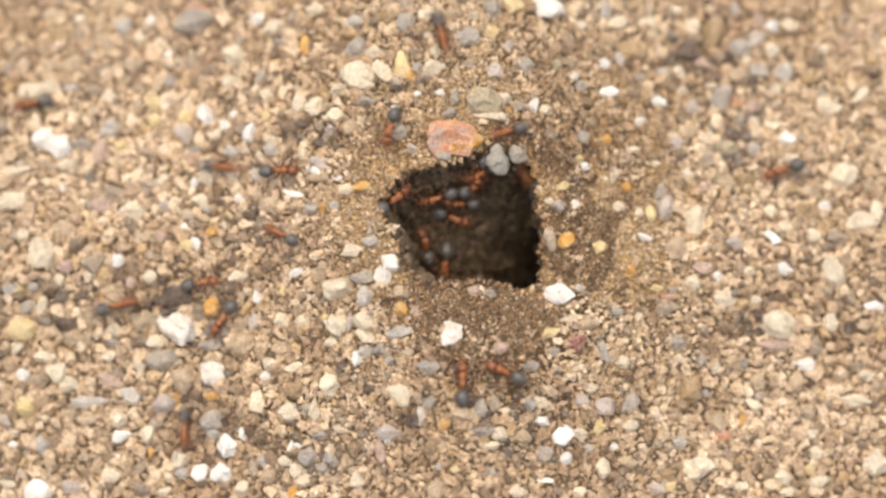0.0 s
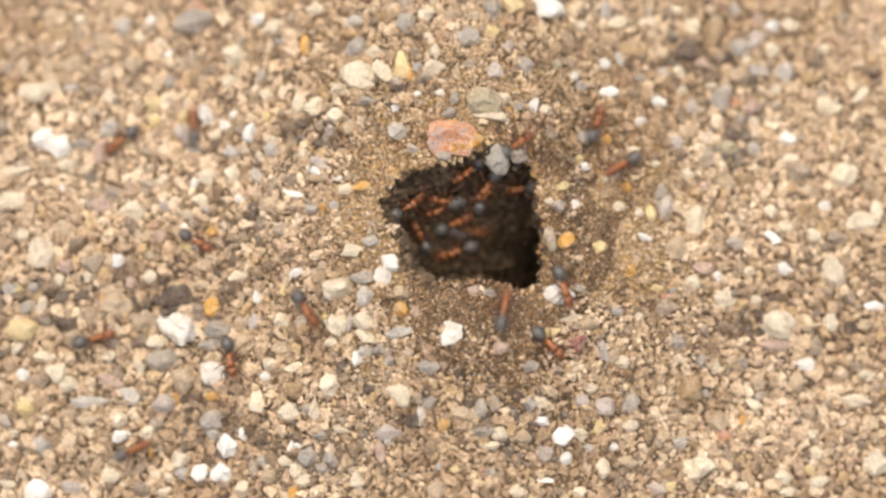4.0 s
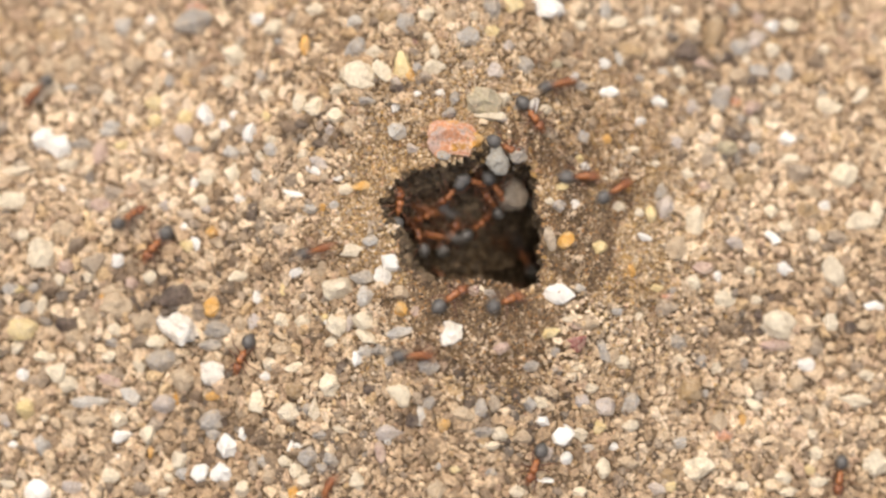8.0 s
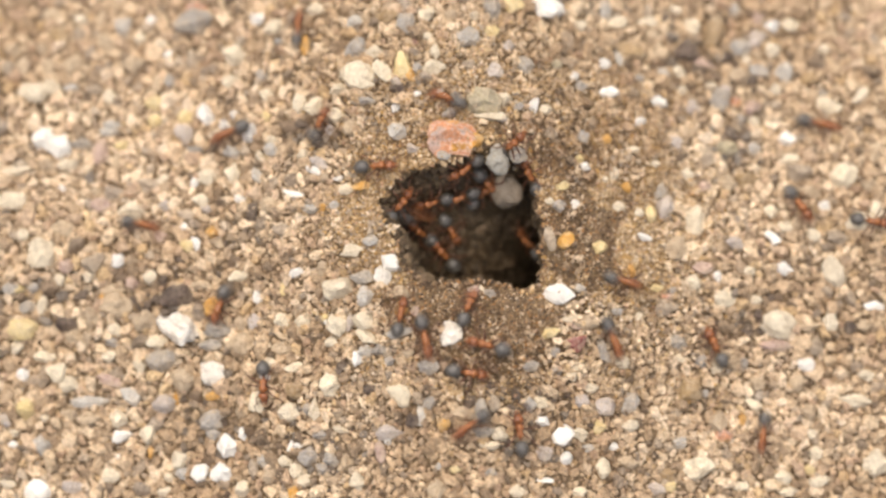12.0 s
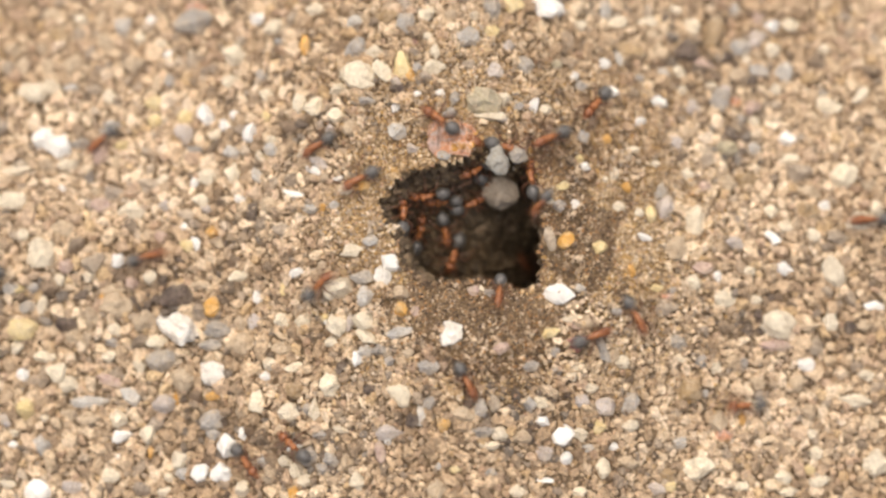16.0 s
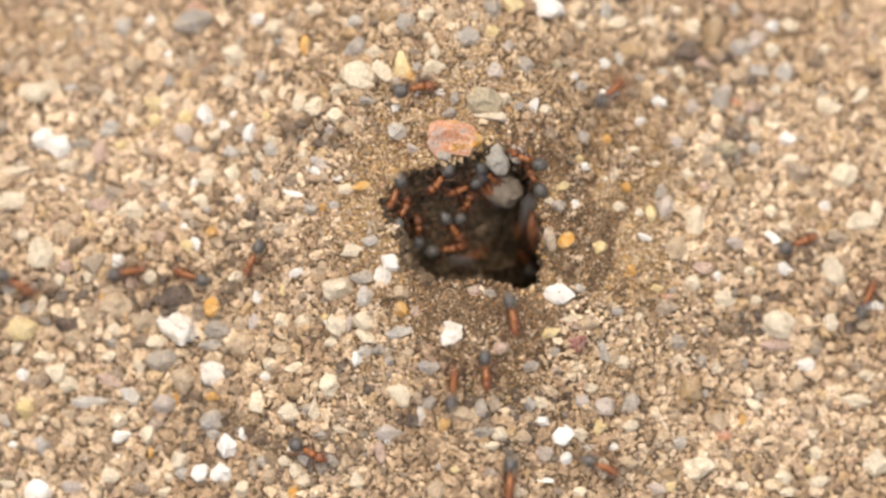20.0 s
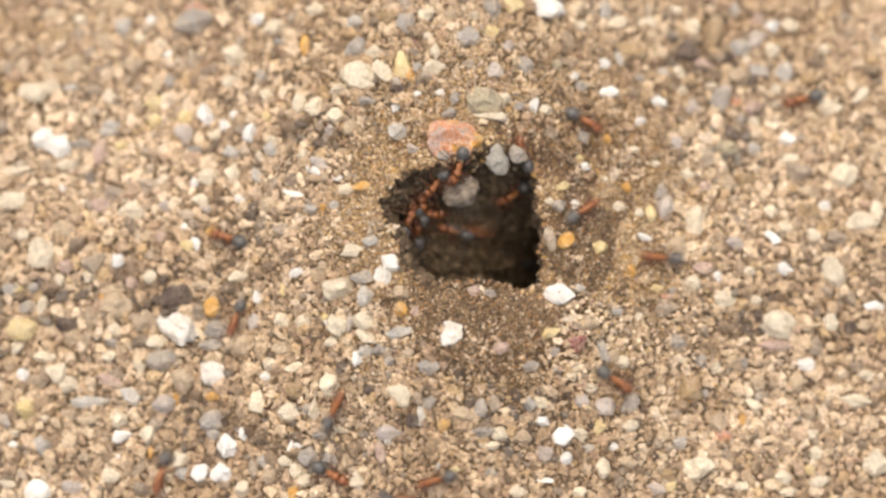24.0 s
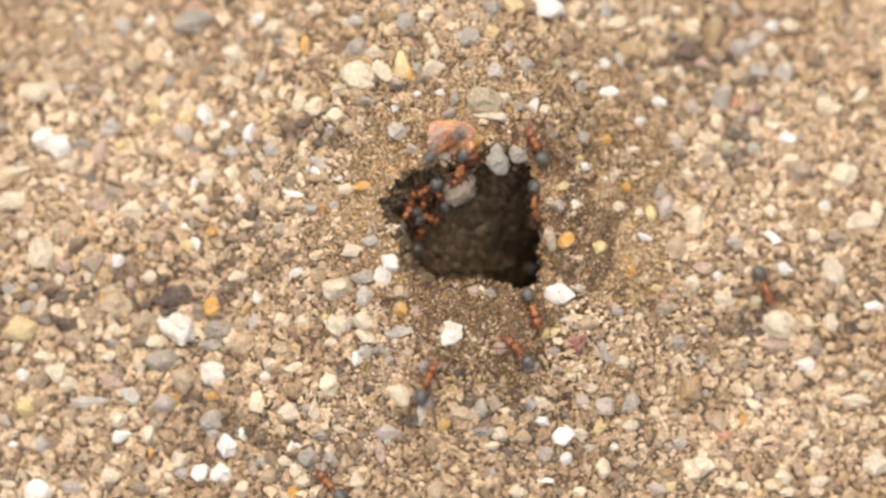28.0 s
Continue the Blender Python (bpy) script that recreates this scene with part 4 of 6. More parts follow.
DARK_PATCHES = [(-42.8, -2.4, 11.0, 2.2), (33.4, 25.5, 6.0, 5.0), (35.7, 16.9, 2.5, 6.0), (-23.9, 4.2, 3.0, 3.0), (-16.2, 16.2, 4.0, 1.8), (8.4, -18.6, 5.0, 4.0), (22.8, 8.4, 3.0, 5.0), (-6.4, 19.4, 3.0, 2.0), (-32.9, -4.8, 4.0, 2.5), (-14.9, -22.8, 5.0, 4.0), (37.2, -6.5, 4.0, 2.0), (-27.2, -19.1, 4.0, 3.0)]


def is_dark(g):
    """Darker grains gather in a few patches of the sand."""
    most = max(math.exp(-((g[0] - px) / wx) ** 2 - ((g[1] - py) / wy) ** 2) for px, py, wx, wy in DARK_PATCHES)
    return random.random() < 0.75 * most + 0.015


def outlying(x, y):
    """0 round the nest and before it, 1 out where the sand is coarser and its gaps stand open."""
    return min(1.0, max(0.0, (math.hypot(x - 3.0, 0.8 * (y + 6.0)) - 20.0) / 12.0))


boulders = scatter(26000, 0.80, 1.25, 0.72, lambda x, y: (0.16 if x < 0 else 0.05) * outlying(x, y))
coarse = boulders + scatter(40000, 0.52, 0.92, 0.63, lambda x, y: (0.42 + (0.45 if x < 0 else 0.2) * outlying(x, y)) * (1 - fineness(x, y)) ** 2)
middling = scatter(80000, 0.30, 0.55, 0.57, lambda x, y: max(0.0, 1 - 1.08 * fineness(x, y)) ** 2.2)
small = scatter(90000, 0.2, 0.36, 0.60, lambda x, y: max(0.0, 1 - 1.08 * fineness(x, y)) ** 2.2 * (1 - 0.25 * outlying(x, y)))
crumbs = scatter(190000, 0.085, 0.19, 0.76, lambda x, y: fineness(x, y), 9.0, 5.0, 26.0, 24.0)
dust = sprinkle(11000, (0.12, 0.16, 0.2, 0.26), lambda x, y: open_sand(x, y) * (1 - 0.6 * outlying(x, y)), 0.0, 1.0, 58.0, 36.0)
trodden = sprinkle(70000, (0.07, 0.09, 0.11, 0.14, 0.18, 0.22), lambda x, y: min(1.0, 1.3 * fineness(x, y)) * open_sand(x, y), 9.0, 5.0, 26.0, 24.0)
specks = sprinkle(9000, (0.08, 0.1, 0.13, 0.17, 0.22), lambda x, y: fineness(x, y) * open_sand(x, y) * (0.8 if y > -1.0 else 0.35), 9.0, 5.0, 26.0, 24.0)
HEAPS = [(22.5, 11.9, 2.5, 2.1), (29.2, -6.2, 3.0, 2.5), (17.3, -6.6, 2.3, 1.7), (25.0, -10.8, 2.7, 2.7), (14.5, -13.2, 2.7, 1.7), (30.9, -10.6, 2.0, 2.0)]


def heap(x, y, wide, deep):
    """Grains of one size loosely stacked, with dark gaps between them."""
    kept = []
    for _ in range(700):
        a, b = random.uniform(-1, 1), random.uniform(-1, 1)
        if a * a + b * b > 1:
            continue
        px, py, r = x + a * wide, y + b * deep, random.uniform(0.24, 0.42)
        if all((px - q[0]) ** 2 + (py - q[1]) ** 2 > (0.82 * (r + q[3])) ** 2 for q in kept):
            kept.append((px, py, height(px, py) + random.uniform(0.5, 1.0), r))
    return kept


heaped = [g for where in HEAPS for g in heap(*where)]
dark = [g for g in coarse + middling if is_dark(g)]
gloomy = set(dark)
coarse, middling = [g for g in coarse if g not in gloomy], [g for g in middling if g not in gloomy]
CLUMP_SHAPES = grain_shapes(22, 3, 700, 0.34)
GRAIN_SHAPES = grain_shapes(26, 2, 900, 0.3)
CRUMB_SHAPES = grain_shapes(16, 1, 950, 0.25)


def is_clear(g):
    """True away from the loose heaps."""
    return all(((g[0] - x) / wide) ** 2 + ((g[1] - y) / deep) ** 2 > 1 for x, y, wide, deep in HEAPS)


def is_dry(g):
    """Drier, paler sand lies away from the nest, most of all to the north-west and at the east end."""
    west = math.exp(-((g[0] + 38.0) / 24.0) ** 2 - ((g[1] - 20.0) / 22.0) ** 2)
    east = 0.85 * math.exp(-((g[0] - 39.0) / 15.0) ** 2 - ((g[1] - 1.0) / 18.0) ** 2)
    return random.random() < max(west, east) * 1.25


dry_coarse, dry_medium = [g for g in coarse if is_dry(g)], [g for g in middling if is_dry(g)]
parched = set(dry_coarse + dry_medium)
coarse, middling = [g for g in coarse if g not in parched], [g for g in middling if g not in parched and is_clear(g)]
pour("dry_sand", "pale dry sand grains, cream and buff, away from the nest", dry_coarse + dry_medium, GRAIN_SHAPES, M_PALE, 9)
middle_sand = [g for g in coarse if abs(g[0]) < 24.0 and -27.0 < g[1] < 28.0]
kept_near = set(middle_sand)
pour("coarse_sand", "loose coarse sand grains, tan, cream and grey", middle_sand, CLUMP_SHAPES, M_GRAIN, 1)
pour("outlying_sand", "loose coarse sand grains away from the nest, tan, cream and grey", [g for g in coarse if g not in kept_near], GRAIN_SHAPES, M_GRAIN, 11)
pour("dark_sand", "dark brown and grey sand grains gathered in patches", dark, GRAIN_SHAPES, M_DARK, 8)
pour("medium_sand", "medium sand grains packed together, tan and cream", middling, GRAIN_SHAPES, M_GRAIN, 5)
pour("heaped_sand", "loose heaps of pale sand grains with dark gaps between", heaped, GRAIN_SHAPES, M_PALE, 12)
pour("small_sand", "small sand grains filling the gaps between coarser ones", [g for g in small + dust + specks if is_clear(g)], CRUMB_SHAPES, M_GRAIN, 2)


def is_damp(g):
    """Damp, darker crumbs lie before the mouth and along its east side."""
    x, y = g[0] - NEST_X, g[1] - NEST_Y
    front = 1.25 * math.exp(-((x - 0.5) / 10.5) ** 2 - ((y + 12.0) / 5.5) ** 2)
    east = 0.52 * math.exp(-((x - 13.5) / 6.5) ** 2 - (y / 12.0) ** 2)
    corner = 0.9 * math.exp(-((x - 7.5) / 5.0) ** 2 - ((y - 9.5) / 4.0) ** 2)
    return max(front, east, corner) + 0.3 * noise.noise((x / 3.0, y / 3.0, 2.0)) > 0.30


pour("fine_crumbs", "fine golden-brown soil crumbs trodden by ants round the nest mouth",
     [g for g in crumbs + trodden if not is_damp(g)], CRUMB_SHAPES, M_CRUMB, 3)
pour("damp_crumbs", "fine brown damp crumbs in front of the nest mouth", [g for g in crumbs + trodden if is_damp(g)], CRUMB_SHAPES, M_DAMP_CRUMB, 6)


def brink(first, last, count, sizes, inwards, outwards):
    """Crumbs that stick out round a stretch of the mouth's edge, from one bearing to another in degrees."""
    kept = []
    for k in range(count):
        th = radians(first + (last - first) * (k + random.uniform(-0.4, 0.4)) / count)
        d = rim(th) + random.uniform(-inwards, outwards)
        x, y = NEST_X + d * math.cos(th), NEST_Y + d * math.sin(th)
        ox, oy = NEST_X + (d + 0.8) * math.cos(th), NEST_Y + (d + 0.8) * math.sin(th)
        r = random.choice(sizes)
        kept.append((x, y, height(ox, oy) - r * random.uniform(0.0, 0.9), r))
    return kept


pour("brink_crumbs", "brown soil crumbs sticking out round the edge of the nest mouth",
     brink(185, 375, 240, (0.16, 0.2, 0.25, 0.32, 0.42), 0.28, 0.25), CRUMB_SHAPES, M_DAMP_CRUMB, 7)
pour("brink_crust", "golden-brown crust of crumbs overhanging the back edge of the nest mouth",
     brink(20, 205, 190, (0.25, 0.32, 0.4, 0.55), 0.12, 0.9) + brink(48, 85, 60, (0.18, 0.25, 0.34), 2.2, 0.4) + brink(20, 200, 160, (0.14, 0.18, 0.24), 0.2, 0.4) + brink(-50, 40, 60, (0.25, 0.35, 0.45), 0.1, 0.8), GRAIN_SHAPES, M_CRUMB, 10)


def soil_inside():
    """Damp crumbs that line the nest mouth, their colour darkened to stand for its shade."""
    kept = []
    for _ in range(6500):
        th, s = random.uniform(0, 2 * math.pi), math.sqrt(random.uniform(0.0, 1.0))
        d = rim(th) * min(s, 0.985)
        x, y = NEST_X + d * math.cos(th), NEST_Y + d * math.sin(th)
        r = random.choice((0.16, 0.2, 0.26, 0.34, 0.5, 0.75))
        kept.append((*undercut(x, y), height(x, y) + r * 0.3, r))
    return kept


pour("damp_soil_crumbs", "damp brown soil crumbs lining the nest mouth, coloured darker for shade", soil_inside(), CRUMB_SHAPES, M_SHADED_CRUMB, 4)


# ---- ants ----
def part(name, bm, mat, parent, label="", at=None):
    me = bpy.data.meshes.new(name)
    bm.to_mesh(me)
    bm.free()
    me.materials.append(mat)
    me.polygons.foreach_set("use_smooth", [True] * len(me.polygons))
    ob = new(name, me)
    ob.parent = parent
    if at is not None:
        ob.matrix_basis = at
    if label:
        tagged(ob, label)
    return ob


def lathe(stations, sides=12, squash=1.0):
    """A body along x from (x, radius, z) stations, closed at both ends; millimetres."""
    bm = bmesh.new()
    rows = []
    for x, r, z in stations:
        rows.append([bm.verts.new((x * MM, r * math.cos(2 * math.pi * k / sides) * MM,
                                   (z + r * squash * math.sin(2 * math.pi * k / sides)) * MM)) for k in range(sides)])
    for a, b in zip(rows, rows[1:]):
        for k in range(sides):
            bm.faces.new((a[k], b[k], b[(k + 1) % sides], a[(k + 1) % sides]))
    bm.faces.new(rows[0])
    bm.faces.new(list(reversed(rows[-1])))
    bmesh.ops.recalc_face_normals(bm, faces=bm.faces)
    return bm


def tube(points, radii, sides=6):
    """A limb along a bent line; millimetres."""
    bm = bmesh.new()
    rows = []
    for k, (p, r) in enumerate(zip(points, radii)):
        a, b = Vector(points[max(0, k - 1)]), Vector(points[min(len(points) - 1, k + 1)])
        d = (b - a).normalized()
        u = d.cross(Vector((0.21, 0.1, 1))).normalized()
        w = d.cross(u)
        rows.append([bm.verts.new((Vector(p) + (u * math.cos(2 * math.pi * s / sides) + w * math.sin(2 * math.pi * s / sides)) * r) * MM)
                     for s in range(sides)])
    for a, b in zip(rows, rows[1:]):
        for s in range(sides):
            bm.faces.new((a[s], b[s], b[(s + 1) % sides], a[(s + 1) % sides]))
    bm.faces.new(rows[0])
    bm.faces.new(list(reversed(rows[-1])))
    bmesh.ops.recalc_face_normals(bm, faces=bm.faces)
    return bm


HIPS = [("fore_leg", 0.62, 0.30, 38), ("middle_leg", 0.22, 0.32, 88), ("hind_leg", -0.20, 0.30, 136)]


def build_ant():
    ant = new("ant")
    ant.empty_display_size = 0.001
    part("thorax", lathe([(-0.72, 0.19, 0.92), (-0.62, 0.34, 0.95), (-0.35, 0.40, 1.02), (-0.1, 0.36, 1.04), (0.1, 0.37, 1.08),
                          (0.35, 0.49, 1.12), (0.62, 0.48, 1.10), (0.82, 0.32, 1.02), (0.95, 0.18, 0.97)]), M_ANT_RED, ant)
    part("petiole", lathe([(-1.02, 0.10, 0.85), (-0.92, 0.17, 0.95), (-0.85, 0.18, 1.02), (-0.78, 0.13, 0.93), (-0.66, 0.10, 0.9)], 10, 1.3), M_ANT_RED, ant)
    gaster = part("gaster", lathe([(-2.98, 0.08, 0.80), (-2.85, 0.31, 0.84), (-2.57, 0.60, 0.90), (-2.22, 0.79, 0.96), (-1.85, 0.84, 0.99),
                                   (-1.5, 0.74, 0.99), (-1.22, 0.48, 0.95), (-1.05, 0.19, 0.88)], 16, 0.92), M_ANT_GASTER, ant,
                  "slate-grey glossy gaster")
    for x, r in ((-1.36, 0.645), (-1.72, 0.822), (-2.12, 0.825), (-2.48, 0.665)):
        part("band", lathe([(x - 0.045, r, 0.975), (x, r + 0.018, 0.975), (x + 0.045, r, 0.975)], 16, 0.92), M_ANT_GASTER, gaster)
    head = part("head", lathe([(0.90, 0.16, 0.97), (1.0, 0.42, 0.98), (1.2, 0.58, 1.0), (1.45, 0.60, 0.98), (1.7, 0.50, 0.92),
                               (1.9, 0.36, 0.86), (2.02, 0.2, 0.82)], 14, 0.72), M_ANT_HEAD, ant, "red-brown head")
    for s in (1, -1):
        eye = bmesh.new()
        bmesh.ops.create_uvsphere(eye, u_segments=8, v_segments=6, radius=0.115 * MM)
        bmesh.ops.translate(eye, verts=eye.verts, vec=Vector((1.38, s * 0.50, 1.20)) * MM)
        part("eye", eye, M_ANT_EYE, head, "small black eye")
        part("mandible", tube([(1.92, s * 0.20, 0.82), (2.12, s * 0.24, 0.78), (2.30, s * 0.14, 0.75), (2.38, s * 0.02, 0.74)],
                              [0.10, 0.10, 0.07, 0.02]), M_ANT_HEAD, head)
        part("antenna", tube([(1.80, s * 0.22, 0.98), (2.15, s * 0.75, 1.22), (2.35, s * 1.02, 1.28), (2.75, s * 1.05, 1.05), (3.25, s * 0.92, 0.75)],
                             [0.05, 0.042, 0.045, 0.05, 0.045]), M_ANT_LEG, head, "bent feeler")
        for name, x, y, out in HIPS:
            long = 1.28 if name == "hind_leg" else 1.0
            leg = tube([(0, 0, 0), (0.35, 0, 0.05), (1.05 * long, 0, 0.62), (1.55 * long, 0, 0.10), (1.95 * long, 0, -0.62), (2.45 * long, 0, -0.72)],
                       [0.10, 0.115, 0.085, 0.065, 0.05, 0.03])
            ob = part(name, leg, M_ANT_LEG, ant, at=pose(x * MM, s * y * MM, 0.86 * MM, 0, 0, s * out))
            ob["swing"] = (1.0 if (name == "middle_leg") == (s > 0) else -1.0)
            ob["side"] = float(s)
            ob["out"] = float(out)
    tagged(ant, "red-and-grey worker ant with a glossy dark abdomen, on sand", "ant", "worker ants")
    return ant


# ---- the stone that an ant drags up ----
hauled = stone(NEST_X + 6.0, NEST_Y, 4.2, 4.7, 10, "hauled", level=height(NEST_X + 6.0, NEST_Y), bite=0.82, rough=0.12)
tagged(hauled, TONES["hauled"][1])

first_ant = build_ant()
WAYS = []


def go(*rows):
    """Adds to the newest ant's way: seconds, x, y, heading and, under the lip, 1."""
    WAYS[-1].extend(rows)


WAYS.append([])
go((0.0, -51.0, 20.7, -170), (0.5, -52.2, 20.2, -121), (1.0, -52.2, 20.2, -12), (1.5, -49.4, 19.4, -25), (2.0, -45.0, 17.7, -43), (2.5, -40.5, 11.8, -44), (3.0, -34.5, 8.1, -42), (3.5, -30.9, 3.3, -49), (5.5, -25.5, 1.0, -135), (6.0, -29.6, -1.6, -144), (6.5, -30.3, -4.1, 7), (7.0, -27.5, -4.5, -0), (9.7, 8.2, 3.9, 14), (10.3, 8.3, 4.3, -27), (12.5, 25.8, -4.3, 17), (14.5, 25.0, 8.0, 156), (15.0, 20.1, 7.5, 190), (15.5, 15.2, 6.4, 193), (16.6, 9.0, 4.6, 247), (17.2, 8.5, -3.0, 247, 1))
go((17.8, 8.9, 3.5, 96), (18.5, 6.7, 12.1, 96), (19.2, 8.6, 4.6, -76), (19.5, 9.2, 3.6, -226), (20.5, -0.5, 13.7, -226), (21.5, 8.5, 4.6, -65), (22.2, 8.5, -3.0, -92, 1), (23.2, 8.5, -3.0, 88, 1), (23.8, 9.2, 3.6, 133), (25.5, -16.1, 10.3, 144), (26.0, -12.4, 10.6, -6), (26.5, -6.9, 9.1, -16), (27.0, -5.9, 8.1, 20), (28.0, -0.1, 12.0, 35))
WAYS.append([])
go((0.0, -0.1, 26.6, -77), (0.5, 1.6, 19.3, -71), (1.8, 9.1, 3.7, -64), (2.3, 9.1, 3.6, -54), (3.5, 13.6, -2.0, -61), (5.5, 17.0, -10.6, -236), (7.3, 9.7, 2.6, -243), (7.8, 9.9, 2.8, -217), (9.0, -5.1, 14.4, -206), (9.5, -8.1, 14.4, -183), (10.0, -12.3, 15.4, -186), (10.5, -14.4, 15.8, -147), (11.0, -17.5, 13.5, -45), (12.8, 8.8, 3.3, -19), (13.0, 9.0, 2.7, 47), (15.0, 22.6, 17.0, 135), (16.0, 12.5, 14.1, 207), (16.5, 10.8, 12.8, 233), (17.5, 4.1, 13.2, 92), (18.0, 6.6, 14.9, 29))
go((18.5, 8.3, 16.3, 32), (19.5, 16.3, 21.0, 14), (20.0, 20.3, 20.9, 44), (20.5, 21.4, 25.3, 73), (21.0, 21.4, 25.4, -30), (21.5, 24.4, 24.9, -89), (23.5, 14.6, 17.2, -80), (24.0, 17.0, 16.7, -19), (24.5, 19.4, 15.3, -30), (25.0, 23.7, 13.2, -40), (25.5, 25.1, 10.9, -49), (26.0, 26.4, 9.9, -21), (26.5, 31.0, 8.3, -33), (27.0, 33.8, 4.9, -48), (27.5, 37.6, 0.5, -54), (28.0, 39.0, -2.6, -65))
WAYS.append([])
go((0.0, -26.7, 11.7, -11), (2.5, 9.6, 4.0, -53), (3.2, 12.3, -10.6, -81, 1), (7.6, 12.3, -10.6, 99, 1), (8.2, 10.1, 2.9, 103), (9.5, 10.9, -7.5, 268), (10.0, 10.1, -12.7, 267), (10.5, 10.5, -16.0, 256), (11.0, 9.2, -18.3, 210), (11.5, 6.3, -19.2, 201), (12.0, 2.9, -20.8, 218), (12.5, -1.6, -24.9, 235), (14.5, 1.8, -26.4, 332), (15.0, 4.2, -27.4, 287), (15.5, 4.4, -32.4, 262), (18.4, 0.1, -33.6, 98), (19.0, 0.0, -27.3, 86), (19.5, 0.7, -22.4, 85), (20.0, 1.0, -16.2, 85), (20.5, 1.5, -10.5, 69))
go((21.0, 4.1, -7.3, 57), (21.9, 9.6, 4.0, -45), (22.6, 12.3, -10.6, 99, 1), (23.2, 9.9, 2.9, 82), (25.5, 27.8, 13.4, 61), (26.0, 26.2, 14.3, 175), (26.5, 20.6, 14.7, 184), (27.0, 14.6, 13.4, 188), (27.5, 11.5, 12.9, 170), (28.0, 10.9, 13.2, 116))
WAYS.append([])
go((0.0, -19.4, 2.8, 151), (0.5, -22.0, 4.1, 134), (1.0, -22.3, 5.4, 122), (1.5, -23.0, 5.8, 143), (2.0, -24.9, 7.5, 135), (2.5, -27.1, 9.9, 137), (3.0, -29.5, 12.0, 161), (3.5, -31.6, 11.0, 109), (5.6, -32.2, 39.0, 144), (9.5, -58.7, 9.1, 297), (10.0, -53.8, 8.8, 342), (10.5, -50.5, 6.7, 327), (11.0, -47.7, 5.1, 343), (11.5, -42.6, 4.6, 355), (12.0, -36.7, 5.0, 347), (12.5, -32.1, 3.0, 351), (15.4, 9.9, 3.9, 362), (16.0, 10.6, 4.5, 265), (17.0, 9.9, -3.9, 262), (17.5, 9.2, -7.0, 259))
go((18.0, 9.0, -9.1, 238), (18.5, 7.9, -10.2, 204), (19.0, 6.7, -10.3, 238), (19.5, 5.9, -12.5, 253), (20.0, 5.0, -14.5, 274), (20.5, 5.9, -17.8, 279), (21.0, 6.1, -21.1, 260), (21.5, 5.3, -23.5, 244), (23.5, 3.9, -26.2, 196), (24.0, -1.0, -27.2, 196), (24.5, -3.3, -28.3, 194), (25.0, -6.2, -28.1, 240), (25.5, -6.5, -32.4, 270), (28.0, -6.5, -32.4, 270))
WAYS.append([])
go((0.0, -39.3, -5.0, 16), (0.5, -34.7, -3.6, 38), (1.0, -36.0, -1.7, -45), (1.5, -33.7, -3.4, -14), (2.5, -24.7, -3.7, 1), (3.5, -16.9, -2.9, -29), (5.5, -10.9, -16.2, -3), (6.0, -7.2, -13.9, 46), (6.5, -3.7, -9.6, 41), (7.0, -1.1, -7.9, 32), (7.5, -0.2, -7.4, 20), (8.0, 1.0, -5.7, 42), (8.5, 2.7, -5.0, 47), (9.0, 3.8, -4.0, -17), (9.5, 5.4, -4.9, -55), (10.0, 5.9, -5.5, -105), (10.5, 5.1, -7.2, -90), (11.0, 5.7, -8.8, -90), (11.5, 5.4, -10.3, -128), (12.0, 5.0, -11.3, -196))
go((12.5, 3.1, -10.7, -235), (14.5, -0.0, -0.8, -243), (15.2, 8.3, 3.8, -335), (15.4, 8.9, 4.6, -458), (17.0, 6.4, -13.2, -449), (17.5, 7.0, -16.2, -416), (18.0, 7.9, -16.3, -404), (18.5, 8.3, -17.1, -447), (19.0, 8.5, -18.4, -450), (19.5, 8.1, -22.7, -455), (20.0, 7.7, -26.9, -452), (20.5, 7.7, -32.3, -456), (24.4, 3.7, -33.6, -625), (25.5, 3.7, -21.7, -630), (26.0, 4.4, -16.5, -630), (26.5, 3.7, -10.5, -633), (27.0, 3.7, -6.7, -630), (27.5, 5.0, 0.3, -636), (28.0, 7.6, 3.0, -679))
WAYS.append([])
go((0.0, -26.5, -7.0, -126), (0.5, -27.5, -7.9, -101), (1.0, -27.2, -8.6, -96), (1.5, -27.2, -10.2, -90), (2.0, -27.2, -10.2, -90), (2.5, -27.2, -11.2, -90), (3.0, -27.3, -11.3, -83), (3.5, -25.6, -12.0, -76), (5.5, -24.4, -11.4, -90), (6.0, -24.4, -11.4, -90), (6.5, -24.1, -11.4, -90), (7.0, -24.1, -11.4, -90), (7.5, -24.1, -11.4, -90), (8.0, -23.8, -11.5, -118), (8.5, -24.1, -12.1, -118), (9.0, -24.8, -12.2, -45), (9.5, -24.1, -12.9, -45), (10.0, -24.3, -13.5, 15), (10.5, -23.3, -13.2, 11), (11.0, -22.7, -12.6, -60))
